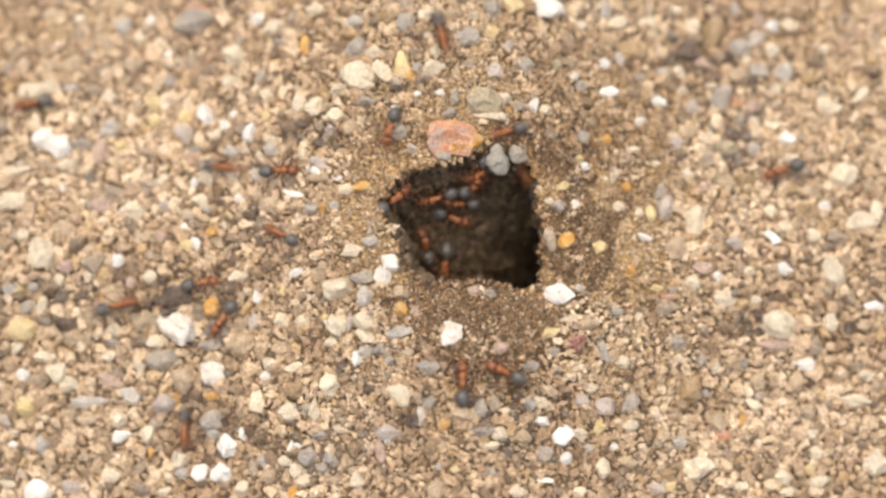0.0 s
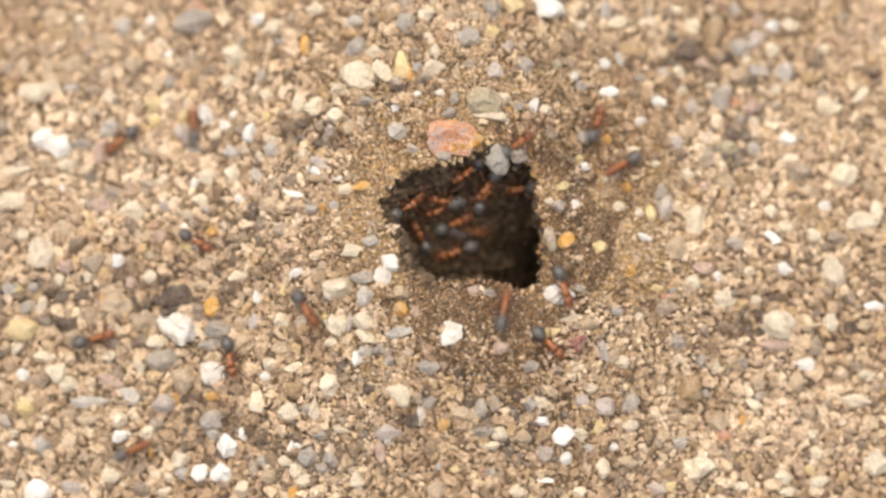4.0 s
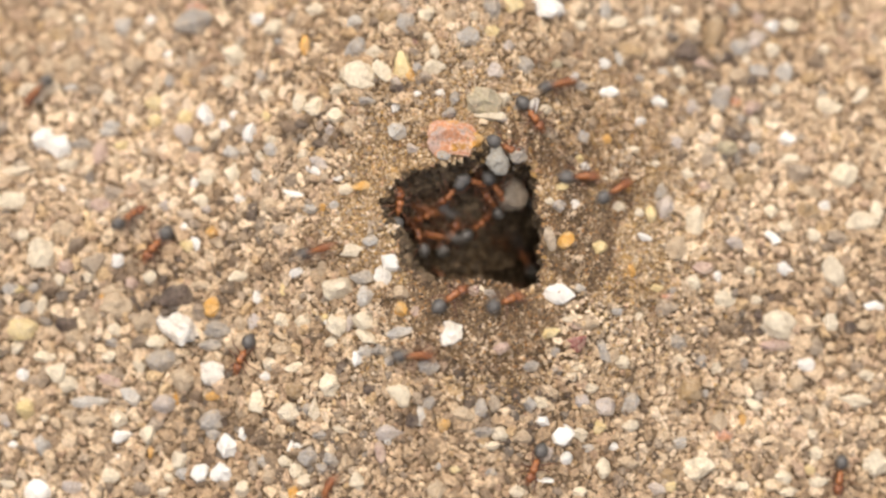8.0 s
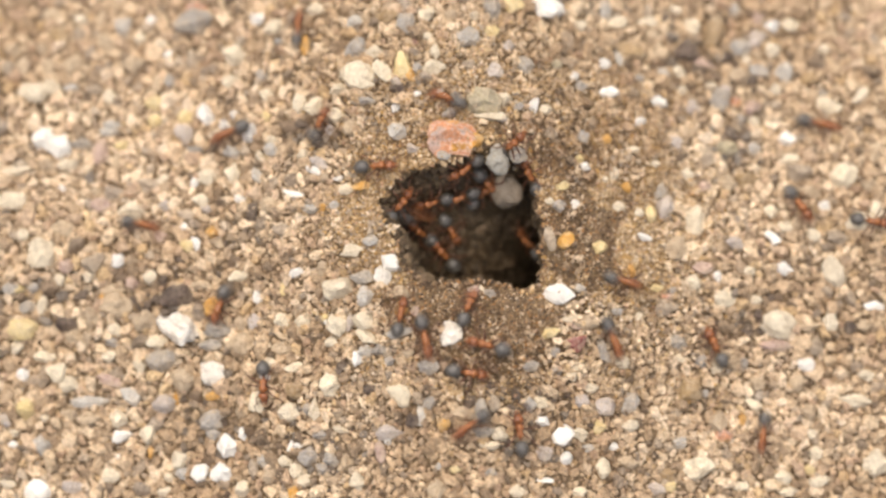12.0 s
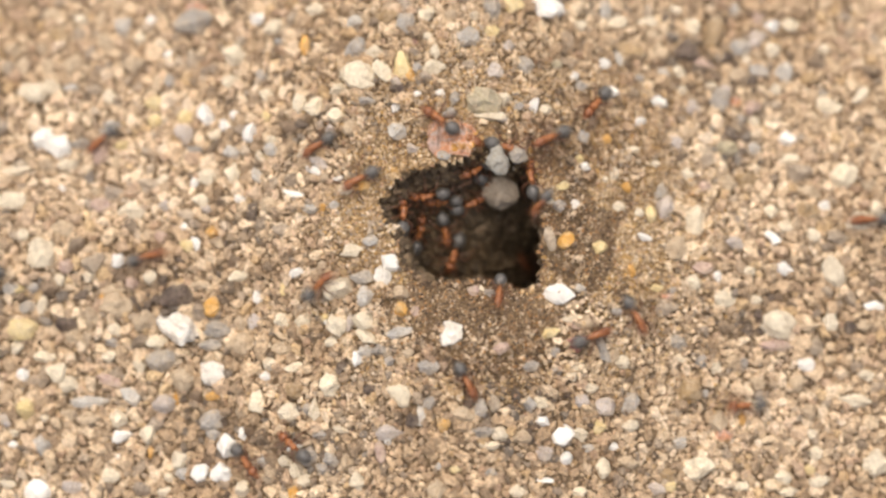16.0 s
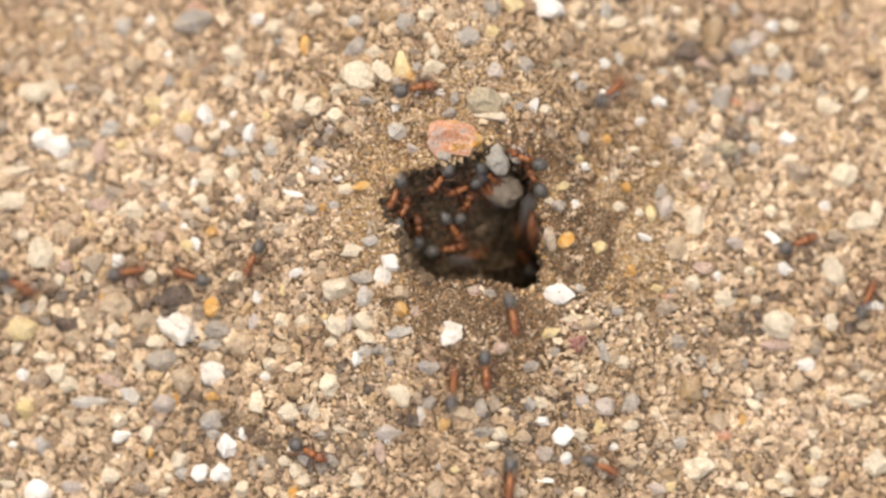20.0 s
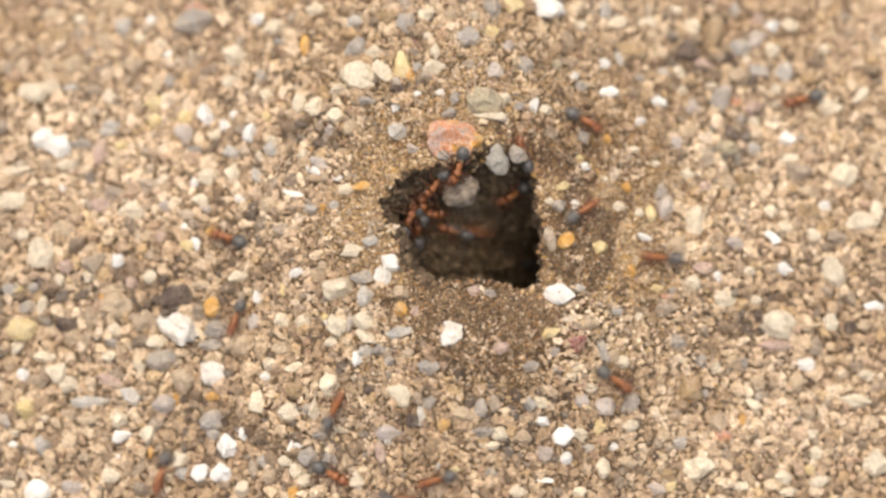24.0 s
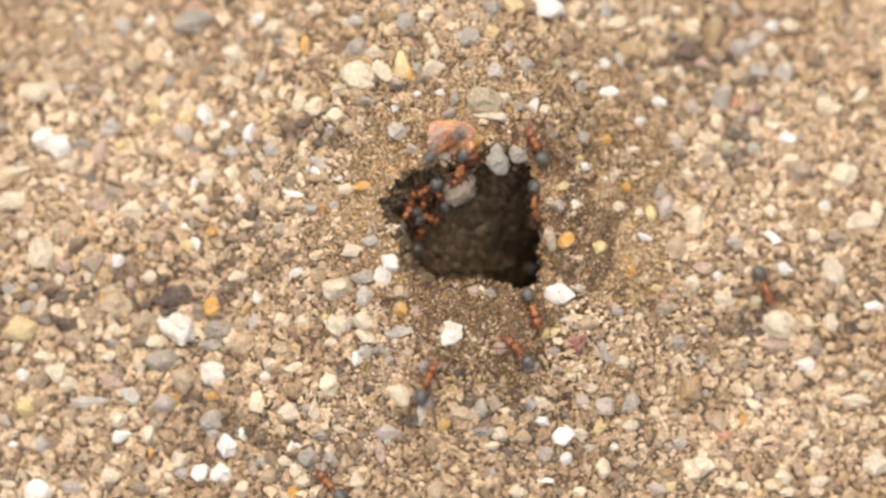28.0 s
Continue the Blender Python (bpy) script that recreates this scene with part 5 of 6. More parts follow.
go((11.5, -21.5, -15.0, -66), (12.0, -21.2, -15.0, -90), (12.5, -21.3, -16.0, -79), (14.5, -20.0, -19.3, -77), (15.0, -20.1, -20.1, -59), (15.5, -19.3, -21.3, -39), (16.0, -17.7, -22.4, 140), (16.5, -17.7, -22.4, 140), (17.0, -17.7, -23.0, 97), (17.5, -17.5, -22.9, 120), (18.0, -17.2, -23.3, 111), (18.5, -17.3, -22.6, -15), (19.0, -16.6, -22.9, -20), (19.5, -16.2, -23.0, -19), (20.0, -15.5, -23.3, -27), (20.5, -15.5, -23.3, -27), (21.0, -14.7, -23.5, -45), (21.5, -14.6, -23.7, -61), (23.5, -12.8, -26.4, -27), (24.0, -12.8, -26.1, -27))
go((24.5, -12.3, -25.8, -90), (25.0, -12.3, -27.1, -90), (25.5, -11.9, -27.6, -136), (26.0, -12.2, -27.6, -136), (26.5, -12.3, -28.5, -243), (27.0, -12.6, -27.8, -236), (27.5, -12.9, -27.4, -225), (28.0, -13.2, -27.1, -225))
WAYS.append([])
go((0.0, -31.0, -19.9, -89), (1.0, -30.5, -31.6, -127), (2.5, -42.5, -32.4, -229), (3.0, -43.2, -27.8, -287), (3.5, -41.1, -24.4, -325), (5.5, -24.6, -17.3, -343), (6.0, -20.8, -16.5, -342), (6.5, -17.3, -15.1, -332), (7.0, -14.8, -13.7, -318), (7.5, -8.1, -13.3, -338), (8.0, -3.2, -12.5, -360), (8.5, 0.5, -11.7, -354), (9.0, 3.3, -10.9, -180), (9.5, 0.8, -11.4, -346), (10.0, 1.6, -11.3, -513), (10.5, 1.9, -11.3, -516), (11.0, 2.5, -11.5, -693), (11.5, 2.4, -10.5, -634), (12.0, 3.2, -6.6, -653), (12.5, -2.7, -7.7, -521))
go((14.5, -7.3, -11.2, -550), (15.0, -9.5, -10.1, -583), (15.5, -12.7, -6.7, -596), (16.0, -14.5, -3.7, -683), (17.6, 9.4, 3.4, -703), (17.9, 10.6, 3.4, -549), (19.0, -9.1, 6.5, -573), (19.5, -7.6, 9.5, -716), (20.0, -6.2, 7.4, -823), (20.5, -7.0, 6.7, -888), (21.0, -11.1, 6.2, -883), (21.5, -14.2, 5.1, -874), (23.5, -6.2, 8.3, -729), (24.3, 9.5, 3.9, -759), (25.0, 14.2, -6.8, -788, 1), (28.0, 14.2, -6.8, -788, 1))
WAYS.append([])
go((0.0, 2.1, -15.5, 90), (0.5, 2.2, -13.8, 102), (1.0, 1.2, -10.8, 99), (1.5, 1.1, -7.4, 90), (2.0, 1.3, -1.2, 74), (2.5, 1.2, -5.1, 70), (3.0, 1.7, -0.6, 75), (3.6, 10.0, 4.3, -35), (4.3, 16.1, -10.6, -69, 1), (5.5, 16.1, -10.6, 111, 1), (6.1, 10.7, 3.4, 106), (7.0, 10.7, 9.8, 45), (7.5, 13.0, 10.2, -12), (8.0, 16.4, 9.6, 8), (8.5, 19.4, 10.8, 28), (9.0, 21.1, 12.0, 25), (9.5, 23.6, 13.0, 20), (10.0, 27.9, 14.4, 26), (10.5, 32.3, 16.9, 34), (11.0, 36.2, 19.7, 14))
go((11.5, 41.4, 18.9, -5), (12.0, 46.7, 17.9, -13), (12.5, 52.8, 14.9, -8), (13.0, 58.3, 15.0, -15), (15.4, 58.8, 4.9, -157), (17.0, 40.3, 4.5, -181), (17.5, 33.7, 5.8, -182), (20.1, 10.6, 4.5, -92), (20.8, 16.1, -10.6, -69, 1), (28.0, 16.1, -10.6, -69, 1))
WAYS.append([])
go((0.0, 6.9, -14.3, 157), (0.5, 5.9, -13.1, 148), (1.0, 5.2, -10.0, 109), (1.5, 5.7, -8.0, 90), (2.0, 6.4, -7.0, 87), (2.5, 6.5, -5.9, 87), (3.0, 6.4, -4.8, 87), (3.5, 7.6, -0.0, 90), (5.5, 4.9, -5.6, 95), (6.0, 5.1, -5.2, 90), (6.5, 5.2, -5.2, 98), (7.0, 4.5, -5.6, 101), (7.5, 5.5, -7.4, 97), (8.0, 7.5, -6.0, 27), (8.5, 7.9, -5.2, -127), (9.0, 6.2, -8.4, -147), (9.5, 4.2, -8.6, -220), (10.0, 2.5, -8.4, -288), (11.0, 8.2, 4.1, -366), (11.7, 10.4, -4.9, -440, 1))
go((12.6, 10.4, -4.9, -260, 1), (13.2, 8.7, 3.5, -280), (15.0, 20.3, 14.8, -267), (15.5, 17.5, 16.4, -188), (16.0, 18.3, 19.2, -131), (17.8, 9.1, 4.6, -123), (18.1, 8.9, 4.6, -97), (19.0, 7.9, -4.0, -100), (19.5, 7.4, -4.4, -86), (20.0, 8.0, -8.0, -82), (20.5, 8.1, -11.2, -68), (21.0, 9.7, -13.1, -61), (21.5, 9.4, -14.4, -14), (23.5, 18.1, -12.1, -25), (24.0, 20.5, -14.6, -29), (24.5, 24.3, -15.7, -6), (25.0, 29.1, -15.8, -1), (25.5, 34.7, -15.9, -11), (26.0, 40.9, -18.4, -23), (26.5, 46.5, -21.5, -14))
go((27.0, 50.9, -21.7, 6), (27.5, 52.6, -21.3, 6), (28.0, 57.2, -21.4, 3))
WAYS.append([])
go((0.0, -6.2, 14.5, -106), (0.5, -8.1, 15.7, -198), (1.0, -12.6, 15.6, -170), (1.5, -17.2, 15.2, -167), (2.0, -22.0, 13.5, -183), (2.5, -26.7, 15.4, -197), (3.0, -32.7, 16.5, -193), (3.5, -38.8, 17.7, -179), (5.5, -44.4, 10.4, -174), (6.0, -49.0, 10.7, -188), (6.8, -58.1, 10.6, -198), (7.8, -59.3, 13.9, -352), (9.0, -45.3, 14.3, -398), (9.5, -38.3, 12.3, -433), (11.2, -58.1, 12.1, -525), (14.1, -58.5, -1.1, -384), (15.5, -42.1, -1.4, -352), (16.0, -35.8, 1.1, -343), (16.5, -28.9, -0.3, -363), (17.0, -23.4, 1.0, -351))
go((19.2, 8.9, 3.5, -400), (19.9, 12.3, -8.7, -436, 1), (28.0, 12.3, -8.7, -436, 1))
WAYS.append([])
go((0.0, 7.4, 14.6, -164), (0.5, 4.6, 13.8, -144), (1.0, 0.3, 14.3, -163), (2.0, -2.6, 10.2, -97), (2.5, -5.3, 8.7, -0), (3.0, -5.2, 8.5, -10), (3.7, 9.4, 3.7, -19), (4.1, 10.4, 3.1, 132), (5.5, -3.0, 17.9, 120), (6.0, -4.5, 22.6, 76), (6.5, -2.1, 24.9, 44), (7.0, 1.6, 28.4, 71), (7.5, 2.2, 35.4, 128), (9.9, -22.9, 38.9, 231), (10.5, -23.2, 31.1, 288), (11.0, -20.5, 28.0, 312), (11.5, -17.0, 22.7, 391), (12.6, -16.3, 37.1, 500), (18.3, -58.4, -0.2, 664), (20.0, -38.2, -0.8, 731))
go((21.0, -31.8, 4.0, 860), (23.2, -57.8, 4.7, 895), (28.0, -57.8, 4.7, 895))
WAYS.append([])
go((0.0, 41.6, 11.9, -161), (0.5, 40.1, 11.6, -152), (1.0, 39.6, 11.6, -110), (1.5, 39.7, 10.6, -151), (2.0, 38.3, 10.0, -205), (2.5, 34.2, 13.1, -208), (3.0, 29.1, 16.1, -180), (5.4, 11.0, 4.3, -147), (5.7, 11.1, 3.8, -190), (6.5, -6.5, 6.7, -337), (7.3, 10.0, 4.0, -370), (7.9, 11.1, 4.2, -511), (9.0, -5.8, -4.7, -496), (9.5, -5.4, -6.7, -402), (10.0, -3.0, -8.2, -401), (10.5, -2.9, -8.7, -424), (11.0, -1.8, -8.8, -495), (11.5, -3.0, -9.0, -441), (12.0, -2.1, -10.7, -437), (12.5, -2.1, -15.5, -336))
go((14.2, 10.2, 3.4, -302), (14.5, 11.0, 3.5, -225), (15.5, 0.1, 14.4, -227), (16.0, -0.5, 15.5, -216), (16.5, -3.4, 17.2, -203), (17.0, -4.1, 17.7, -173), (17.5, -4.4, 17.5, -173), (18.0, -4.5, 17.2, -209), (18.5, -5.7, 17.2, -270), (19.0, -5.5, 18.1, -319), (19.5, -4.2, 19.3, -333), (20.0, -2.9, 19.7, -352), (20.5, -1.9, 19.9, -369), (21.0, -0.5, 19.6, -379), (21.5, 1.1, 19.4, -412), (22.8, 10.2, 4.4, -419), (23.4, 10.5, 4.5, -449), (24.5, 10.7, -5.5, -449), (25.0, 10.7, -6.8, -451), (25.5, 10.7, -7.5, -451))
go((26.0, 10.5, -7.0, -432), (26.5, 10.5, -7.0, -432), (27.0, 10.5, -7.0, -432), (27.5, 10.5, -7.0, -432), (28.0, 10.5, -7.0, -432))
WAYS.append([])
go((0.5, -19.3, 10.7, -1), (1.0, -12.7, 10.3, -7), (1.5, -7.6, 10.1, -0), (2.0, -6.9, 9.6, 5), (2.9, 8.5, 4.5, -56), (3.6, 10.4, -10.6, -84, 1), (6.7, 10.4, -10.6, 96, 1), (7.3, 9.1, 3.5, 120), (8.5, -8.1, 11.2, 169), (9.0, -11.2, 10.8, 203), (9.5, -14.0, 9.5, 214), (10.0, -18.3, 6.8, 230), (11.0, -21.6, -1.0, 234), (11.5, -24.4, -3.2, 220), (12.0, -27.0, -5.2, 250), (12.5, -26.9, -8.6, 276), (14.5, -25.9, -18.8, 289), (15.0, -24.7, -21.2, 303), (15.5, -23.6, -22.6, 297), (16.0, -23.3, -24.1, 308))
go((16.5, -21.3, -25.9, 319), (17.0, -20.5, -26.5, 315), (17.5, -19.8, -26.7, 274), (18.0, -19.7, -31.8, 268), (20.0, -20.4, -33.0, 92), (20.5, -20.5, -28.3, 90), (21.0, -20.7, -27.2, 68), (21.5, -19.5, -24.8, 51), (23.5, -15.0, -21.8, 52), (24.0, -12.6, -18.3, 63), (24.5, -10.6, -13.4, 53), (26.3, 8.3, 3.6, 42), (26.6, 9.1, 3.6, 124), (27.5, 2.8, 13.0, 125), (28.0, 2.8, 12.8, 300))
WAYS.append([])
go((1.0, -28.9, -2.4, 9), (3.7, 8.9, 3.4, -24), (4.4, 14.2, -4.9, -59, 1), (5.7, 14.2, -4.9, 121, 1), (6.3, 10.0, 3.0, 170), (7.0, -0.8, -3.6, 215), (7.5, -1.0, -4.5, 86), (8.0, -1.0, -0.9, 86), (8.5, -1.2, 0.1, -5), (9.0, 0.9, -0.8, 140), (9.5, -1.2, -5.1, 5), (10.3, 8.9, 2.7, 39), (10.7, 9.7, 2.6, 122), (12.0, 0.3, 18.5, 157), (12.5, -0.9, 15.0, 295), (13.5, 9.1, 3.6, 307), (14.2, 14.2, -4.9, 301, 1), (14.5, 14.2, -4.9, 121, 1), (15.1, 10.0, 3.0, 163), (16.0, 6.5, -5.1, 260))
go((16.5, 6.5, -8.2, 289), (17.0, 7.8, -10.9, 422), (18.3, 8.8, 3.2, 351), (19.0, 14.2, -4.9, 301, 1), (28.0, 14.2, -4.9, 301, 1))
WAYS.append([])
go((0.0, 9.6, -33.4, 86), (0.5, 9.6, -33.4, 90), (1.0, 9.6, -29.1, 80), (1.5, 11.3, -23.4, 79), (2.0, 11.9, -18.4, 101), (2.5, 10.1, -14.4, 130), (3.0, 8.4, -12.1, 126), (3.5, 5.8, -12.4, 98), (4.9, 9.8, 3.0, 75), (5.2, 9.6, 3.1, 52), (6.0, 11.5, 6.2, 2), (6.5, 13.9, 4.8, -5), (7.0, 15.8, 6.2, 25), (7.5, 17.9, 7.0, 26), (8.0, 20.7, 8.6, 31), (8.5, 23.6, 10.4, 26), (9.0, 26.8, 11.9, 17), (9.5, 29.9, 12.6, 3), (10.0, 32.0, 12.2, -9), (10.5, 35.6, 11.5, -16))
go((11.0, 38.6, 9.9, -23), (11.5, 42.8, 7.8, -26), (12.0, 43.6, 7.3, -55), (12.5, 44.4, 6.0, -218), (14.5, 32.0, 17.9, -252), (16.1, 32.9, 38.8, -224), (17.6, 13.7, 37.4, -132), (18.5, 12.7, 25.5, -37), (19.0, 18.0, 27.8, 32), (19.5, 21.1, 30.2, 71), (20.1, 21.6, 37.6, 89), (28.0, 21.6, 37.6, 89))
WAYS.append([])
go((0.0, 10.4, -3.0, 196, 1), (0.6, 10.4, -3.0, 89, 1), (1.2, 10.7, 3.4, 109), (2.0, 4.6, 13.0, 252), (3.0, 5.2, 13.8, 270), (3.5, 8.2, 12.5, 360), (5.5, 10.4, 15.6, 401), (6.0, 11.1, 16.0, 380), (6.5, 12.3, 16.3, 543), (7.0, 11.5, 16.5, 574), (7.5, 11.8, 16.3, 574), (8.0, 10.5, 16.6, 671), (8.5, 12.2, 15.5, 642), (9.5, 11.0, 11.2, 621), (10.4, 10.6, 4.5, 627), (10.7, 11.1, 3.8, 525), (11.5, -5.9, 8.3, 360), (12.0, -7.6, 10.1, 360), (12.5, -6.1, 8.8, 321), (14.5, -3.4, 8.6, 183))
go((15.0, -5.4, 8.4, 179), (15.5, -8.1, 8.9, 186), (16.0, -9.8, 8.6, 204), (16.5, -14.6, 6.5, 205), (17.0, -16.1, 6.2, 233), (17.5, -17.4, 4.3, 288), (18.0, -16.4, 3.6, 363), (18.5, -14.6, 4.0, 336), (19.0, -14.7, 2.8, 357), (20.4, 10.1, 4.3, 319), (20.9, 10.4, -3.0, 269, 1), (21.5, 11.0, 3.6, 143), (24.0, -26.1, 2.9, 161), (24.5, -24.4, 4.6, 34), (25.0, -23.0, 5.9, 4), (27.1, 10.1, 4.3, -35), (27.8, 10.4, -3.0, -91, 1), (28.0, 10.4, -3.0, -91, 1))
WAYS.append([])
go((0.0, 12.3, -6.8, 133, 1), (0.1, 12.3, -6.8, 108, 1), (0.5, 9.2, 3.6, 135), (2.0, -14.0, 2.5, 220), (2.5, -9.3, 0.1, 58), (3.0, -13.2, 4.3, 41), (4.3, 8.3, 4.4, -37), (5.0, 12.3, -6.8, 108, 1), (5.6, 9.0, 3.5, 114), (6.5, 2.8, 13.2, 90), (7.0, 5.6, 15.6, 31), (7.5, 9.7, 18.3, 31), (8.0, 13.9, 21.1, 19), (8.5, 20.6, 22.9, -1), (9.0, 25.9, 21.7, -20), (9.5, 31.6, 18.8, -30), (10.0, 36.3, 14.8, -14), (11.8, 58.2, 14.8, 6), (28.0, 58.2, 14.8, 6))
WAYS.append([])
go((0.0, -57.6, -1.2, 217), (2.0, -58.7, -1.6, 356), (2.5, -53.4, -1.4, 334), (3.0, -48.3, -5.5, 297), (3.5, -44.0, -10.3, 333), (5.5, -35.0, -5.6, 397), (6.5, -29.4, -0.5, 454), (7.0, -31.6, 0.4, 525), (7.5, -34.7, 1.1, 515), (8.0, -34.9, 2.3, 592), (8.5, -36.2, -0.4, 575), (9.0, -38.1, -1.0, 541), (9.5, -41.0, -1.1, 547), (10.0, -45.8, -2.6, 544), (10.5, -50.6, -2.7, 536), (11.1, -57.5, -2.7, 536), (28.0, -57.5, -2.7, 536))
WAYS.append([])
go((0.0, 8.5, -4.9, 225, 1), (0.9, 8.5, -4.9, 80, 1), (1.5, 9.7, 3.0, 65), (2.5, 10.1, -4.7, -87), (3.0, 10.2, -7.3, -74), (3.5, 11.5, -10.3, -59), (5.5, 15.2, -12.6, -92), (6.0, 14.3, -17.8, -110), (6.5, 12.7, -20.4, -111), (7.0, 12.0, -24.2, -111), (7.5, 11.0, -24.9, -113), (8.0, 10.6, -25.2, -113), (8.5, 10.0, -25.4, -128), (9.0, 10.0, -25.4, -128), (9.5, 10.1, -24.4, -143), (10.0, 10.4, -23.2, -295), (10.5, 12.1, -21.0, -240), (11.0, 10.6, -21.3, -165), (11.5, 9.5, -21.5, -216), (12.0, 8.8, -21.2, -263))
go((12.5, 8.7, -19.3, -270), (14.5, 8.2, -8.6, -324), (15.0, 10.9, -8.6, -377), (15.5, 15.3, -10.2, -364), (16.0, 17.8, -9.3, -339), (16.5, 22.3, -7.7, -331), (17.0, 25.2, -5.3, -320), (17.5, 25.8, -4.7, -345), (18.0, 29.6, -4.0, -342), (18.5, 33.8, -2.3, -336), (19.0, 38.4, -0.6, -326), (19.5, 41.3, 2.2, -324), (20.0, 43.6, 3.0, -338), (20.5, 45.5, 3.6, -321), (21.0, 46.1, 3.9, -222), (21.5, 45.9, 4.7, -169), (23.5, 30.8, 1.2, -168), (24.0, 25.9, 0.5, -183), (24.5, 20.2, 1.5, -219), (25.0, 18.3, 5.8, -247))
go((25.5, 18.3, 6.8, -166), (26.0, 15.2, 5.4, -165), (26.5, 13.7, 4.8, -168), (27.4, 10.5, 3.7, -160), (28.0, 10.5, 3.7, -160))
WAYS.append([])
go((0.0, 10.4, -8.7, 24, 1), (0.9, 10.4, -8.7, 89, 1), (1.5, 10.4, 3.3, 79), (3.5, 22.0, 18.6, 107), (5.5, 7.5, 13.3, -40), (6.0, 7.9, 13.1, -41), (6.5, 8.5, 13.0, -41), (7.0, 8.0, 12.9, -37), (7.5, 8.5, 13.2, -45), (8.0, 7.7, 12.9, -36), (8.5, 7.7, 12.9, -38), (9.0, 7.0, 13.5, -31), (9.5, 7.6, 13.2, -31), (10.0, 7.9, 13.1, -21), (10.5, 7.9, 13.1, -21), (11.0, 8.0, 13.2, -27), (11.5, 8.6, 12.7, 90), (12.0, 8.1, 13.1, 51), (12.5, 8.1, 13.1, 51), (14.5, 8.0, 13.5, -108))
go((15.0, 7.3, 12.9, -34), (15.5, 7.7, 12.5, 46), (16.0, 7.6, 13.1, -23), (16.5, 8.0, 12.6, 28), (17.0, 10.9, 14.5, 186), (17.5, 10.5, 14.6, 306), (18.0, 11.3, 13.6, 270), (18.5, 11.4, 12.8, 226), (19.0, 10.7, 11.9, 208), (19.5, 10.7, 11.3, 152), (20.0, 10.0, 11.7, 152), (20.5, 10.0, 11.7, 152), (21.0, 10.0, 11.7, 152), (21.5, 10.0, 11.7, 152), (23.5, 9.9, 11.3, 100), (24.5, 9.3, 14.4, 102), (25.0, 9.1, 16.2, 112), (25.5, 7.7, 18.5, 113), (26.0, 6.3, 22.4, 102), (26.5, 5.9, 26.4, 90))
go((27.0, 6.2, 30.1, 87), (27.5, 6.3, 35.5, 90), (28.0, 6.3, 35.5, 90))
WAYS.append([])
go((0.0, -58.6, -1.4, 5), (4.9, -58.6, -1.3, -4), (5.5, -51.7, -1.2, -11), (6.0, -46.9, -2.7, -5), (6.5, -42.7, -1.7, 27), (7.0, -41.3, 0.2, 49), (7.5, -38.5, 3.3, 58), (8.0, -38.1, 6.1, 32), (8.5, -37.4, 7.5, 29), (9.0, -31.9, 10.3, 17), (9.5, -26.4, 11.6, 14), (10.0, -20.4, 13.6, -2), (10.5, -14.4, 11.3, -18), (11.0, -11.3, 9.8, 38), (11.5, -12.6, 12.3, 118), (12.0, -14.6, 16.4, 60), (12.5, -12.0, 15.3, -30), (14.5, -8.2, 13.4, 148), (15.0, -10.9, 15.4, 177), (16.0, -15.0, 13.3, 209))
go((16.5, -18.9, 11.6, 214), (17.0, -21.4, 9.6, 230), (17.5, -22.5, 8.0, 244), (18.0, -23.4, 6.2, 252), (18.5, -23.9, 3.8, 242), (19.0, -25.8, 1.1, 225), (19.5, -28.1, -1.1, 199), (20.0, -30.6, -1.4, 160), (20.5, -32.7, -0.1, 148), (21.0, -33.7, 0.3, -29), (21.5, -31.9, -0.2, -183), (23.7, -57.5, 0.1, -185), (28.0, -57.5, 0.1, -185))
WAYS.append([])
go((0.0, 25.1, -31.7, 301), (4.1, 25.4, -32.8, 450), (5.5, 25.1, -16.9, 396), (6.0, 30.5, -18.1, 353), (6.5, 35.4, -17.9, 353), (7.0, 41.8, -19.5, 310), (8.0, 42.3, -31.5, 246), (10.0, 32.6, -32.6, 114), (12.0, 32.9, -9.5, 114), (14.0, 32.4, -31.5, 269), (28.0, 32.4, -31.5, 269))
WAYS.append([])
go((0.0, 48.6, -32.6, 93), (6.8, 48.5, -32.6, 89), (7.5, 48.7, -24.5, 100), (8.0, 48.0, -25.5, 263), (8.5, 48.3, -26.8, 269), (9.5, 47.7, -28.0, 109), (10.0, 47.4, -26.0, 108), (10.5, 46.0, -21.5, 128), (11.0, 43.3, -19.7, 144), (11.5, 38.6, -14.9, 198), (13.0, 37.6, -31.4, 297), (14.0, 43.5, -32.5, 421), (14.5, 43.8, -27.1, 442), (15.0, 44.9, -26.9, 492), (15.5, 40.5, -22.5, 493), (16.0, 36.6, -16.7, 547), (17.3, 35.3, -32.1, 721), (22.1, 59.5, 20.6, 847), (23.5, 43.3, 21.1, 906), (24.0, 44.4, 21.2, 917))
go((24.5, 41.5, 20.8, 922), (25.0, 35.8, 17.9, 868), (26.6, 36.1, 38.8, 808), (28.0, 36.1, 38.8, 808))
WAYS.append([])
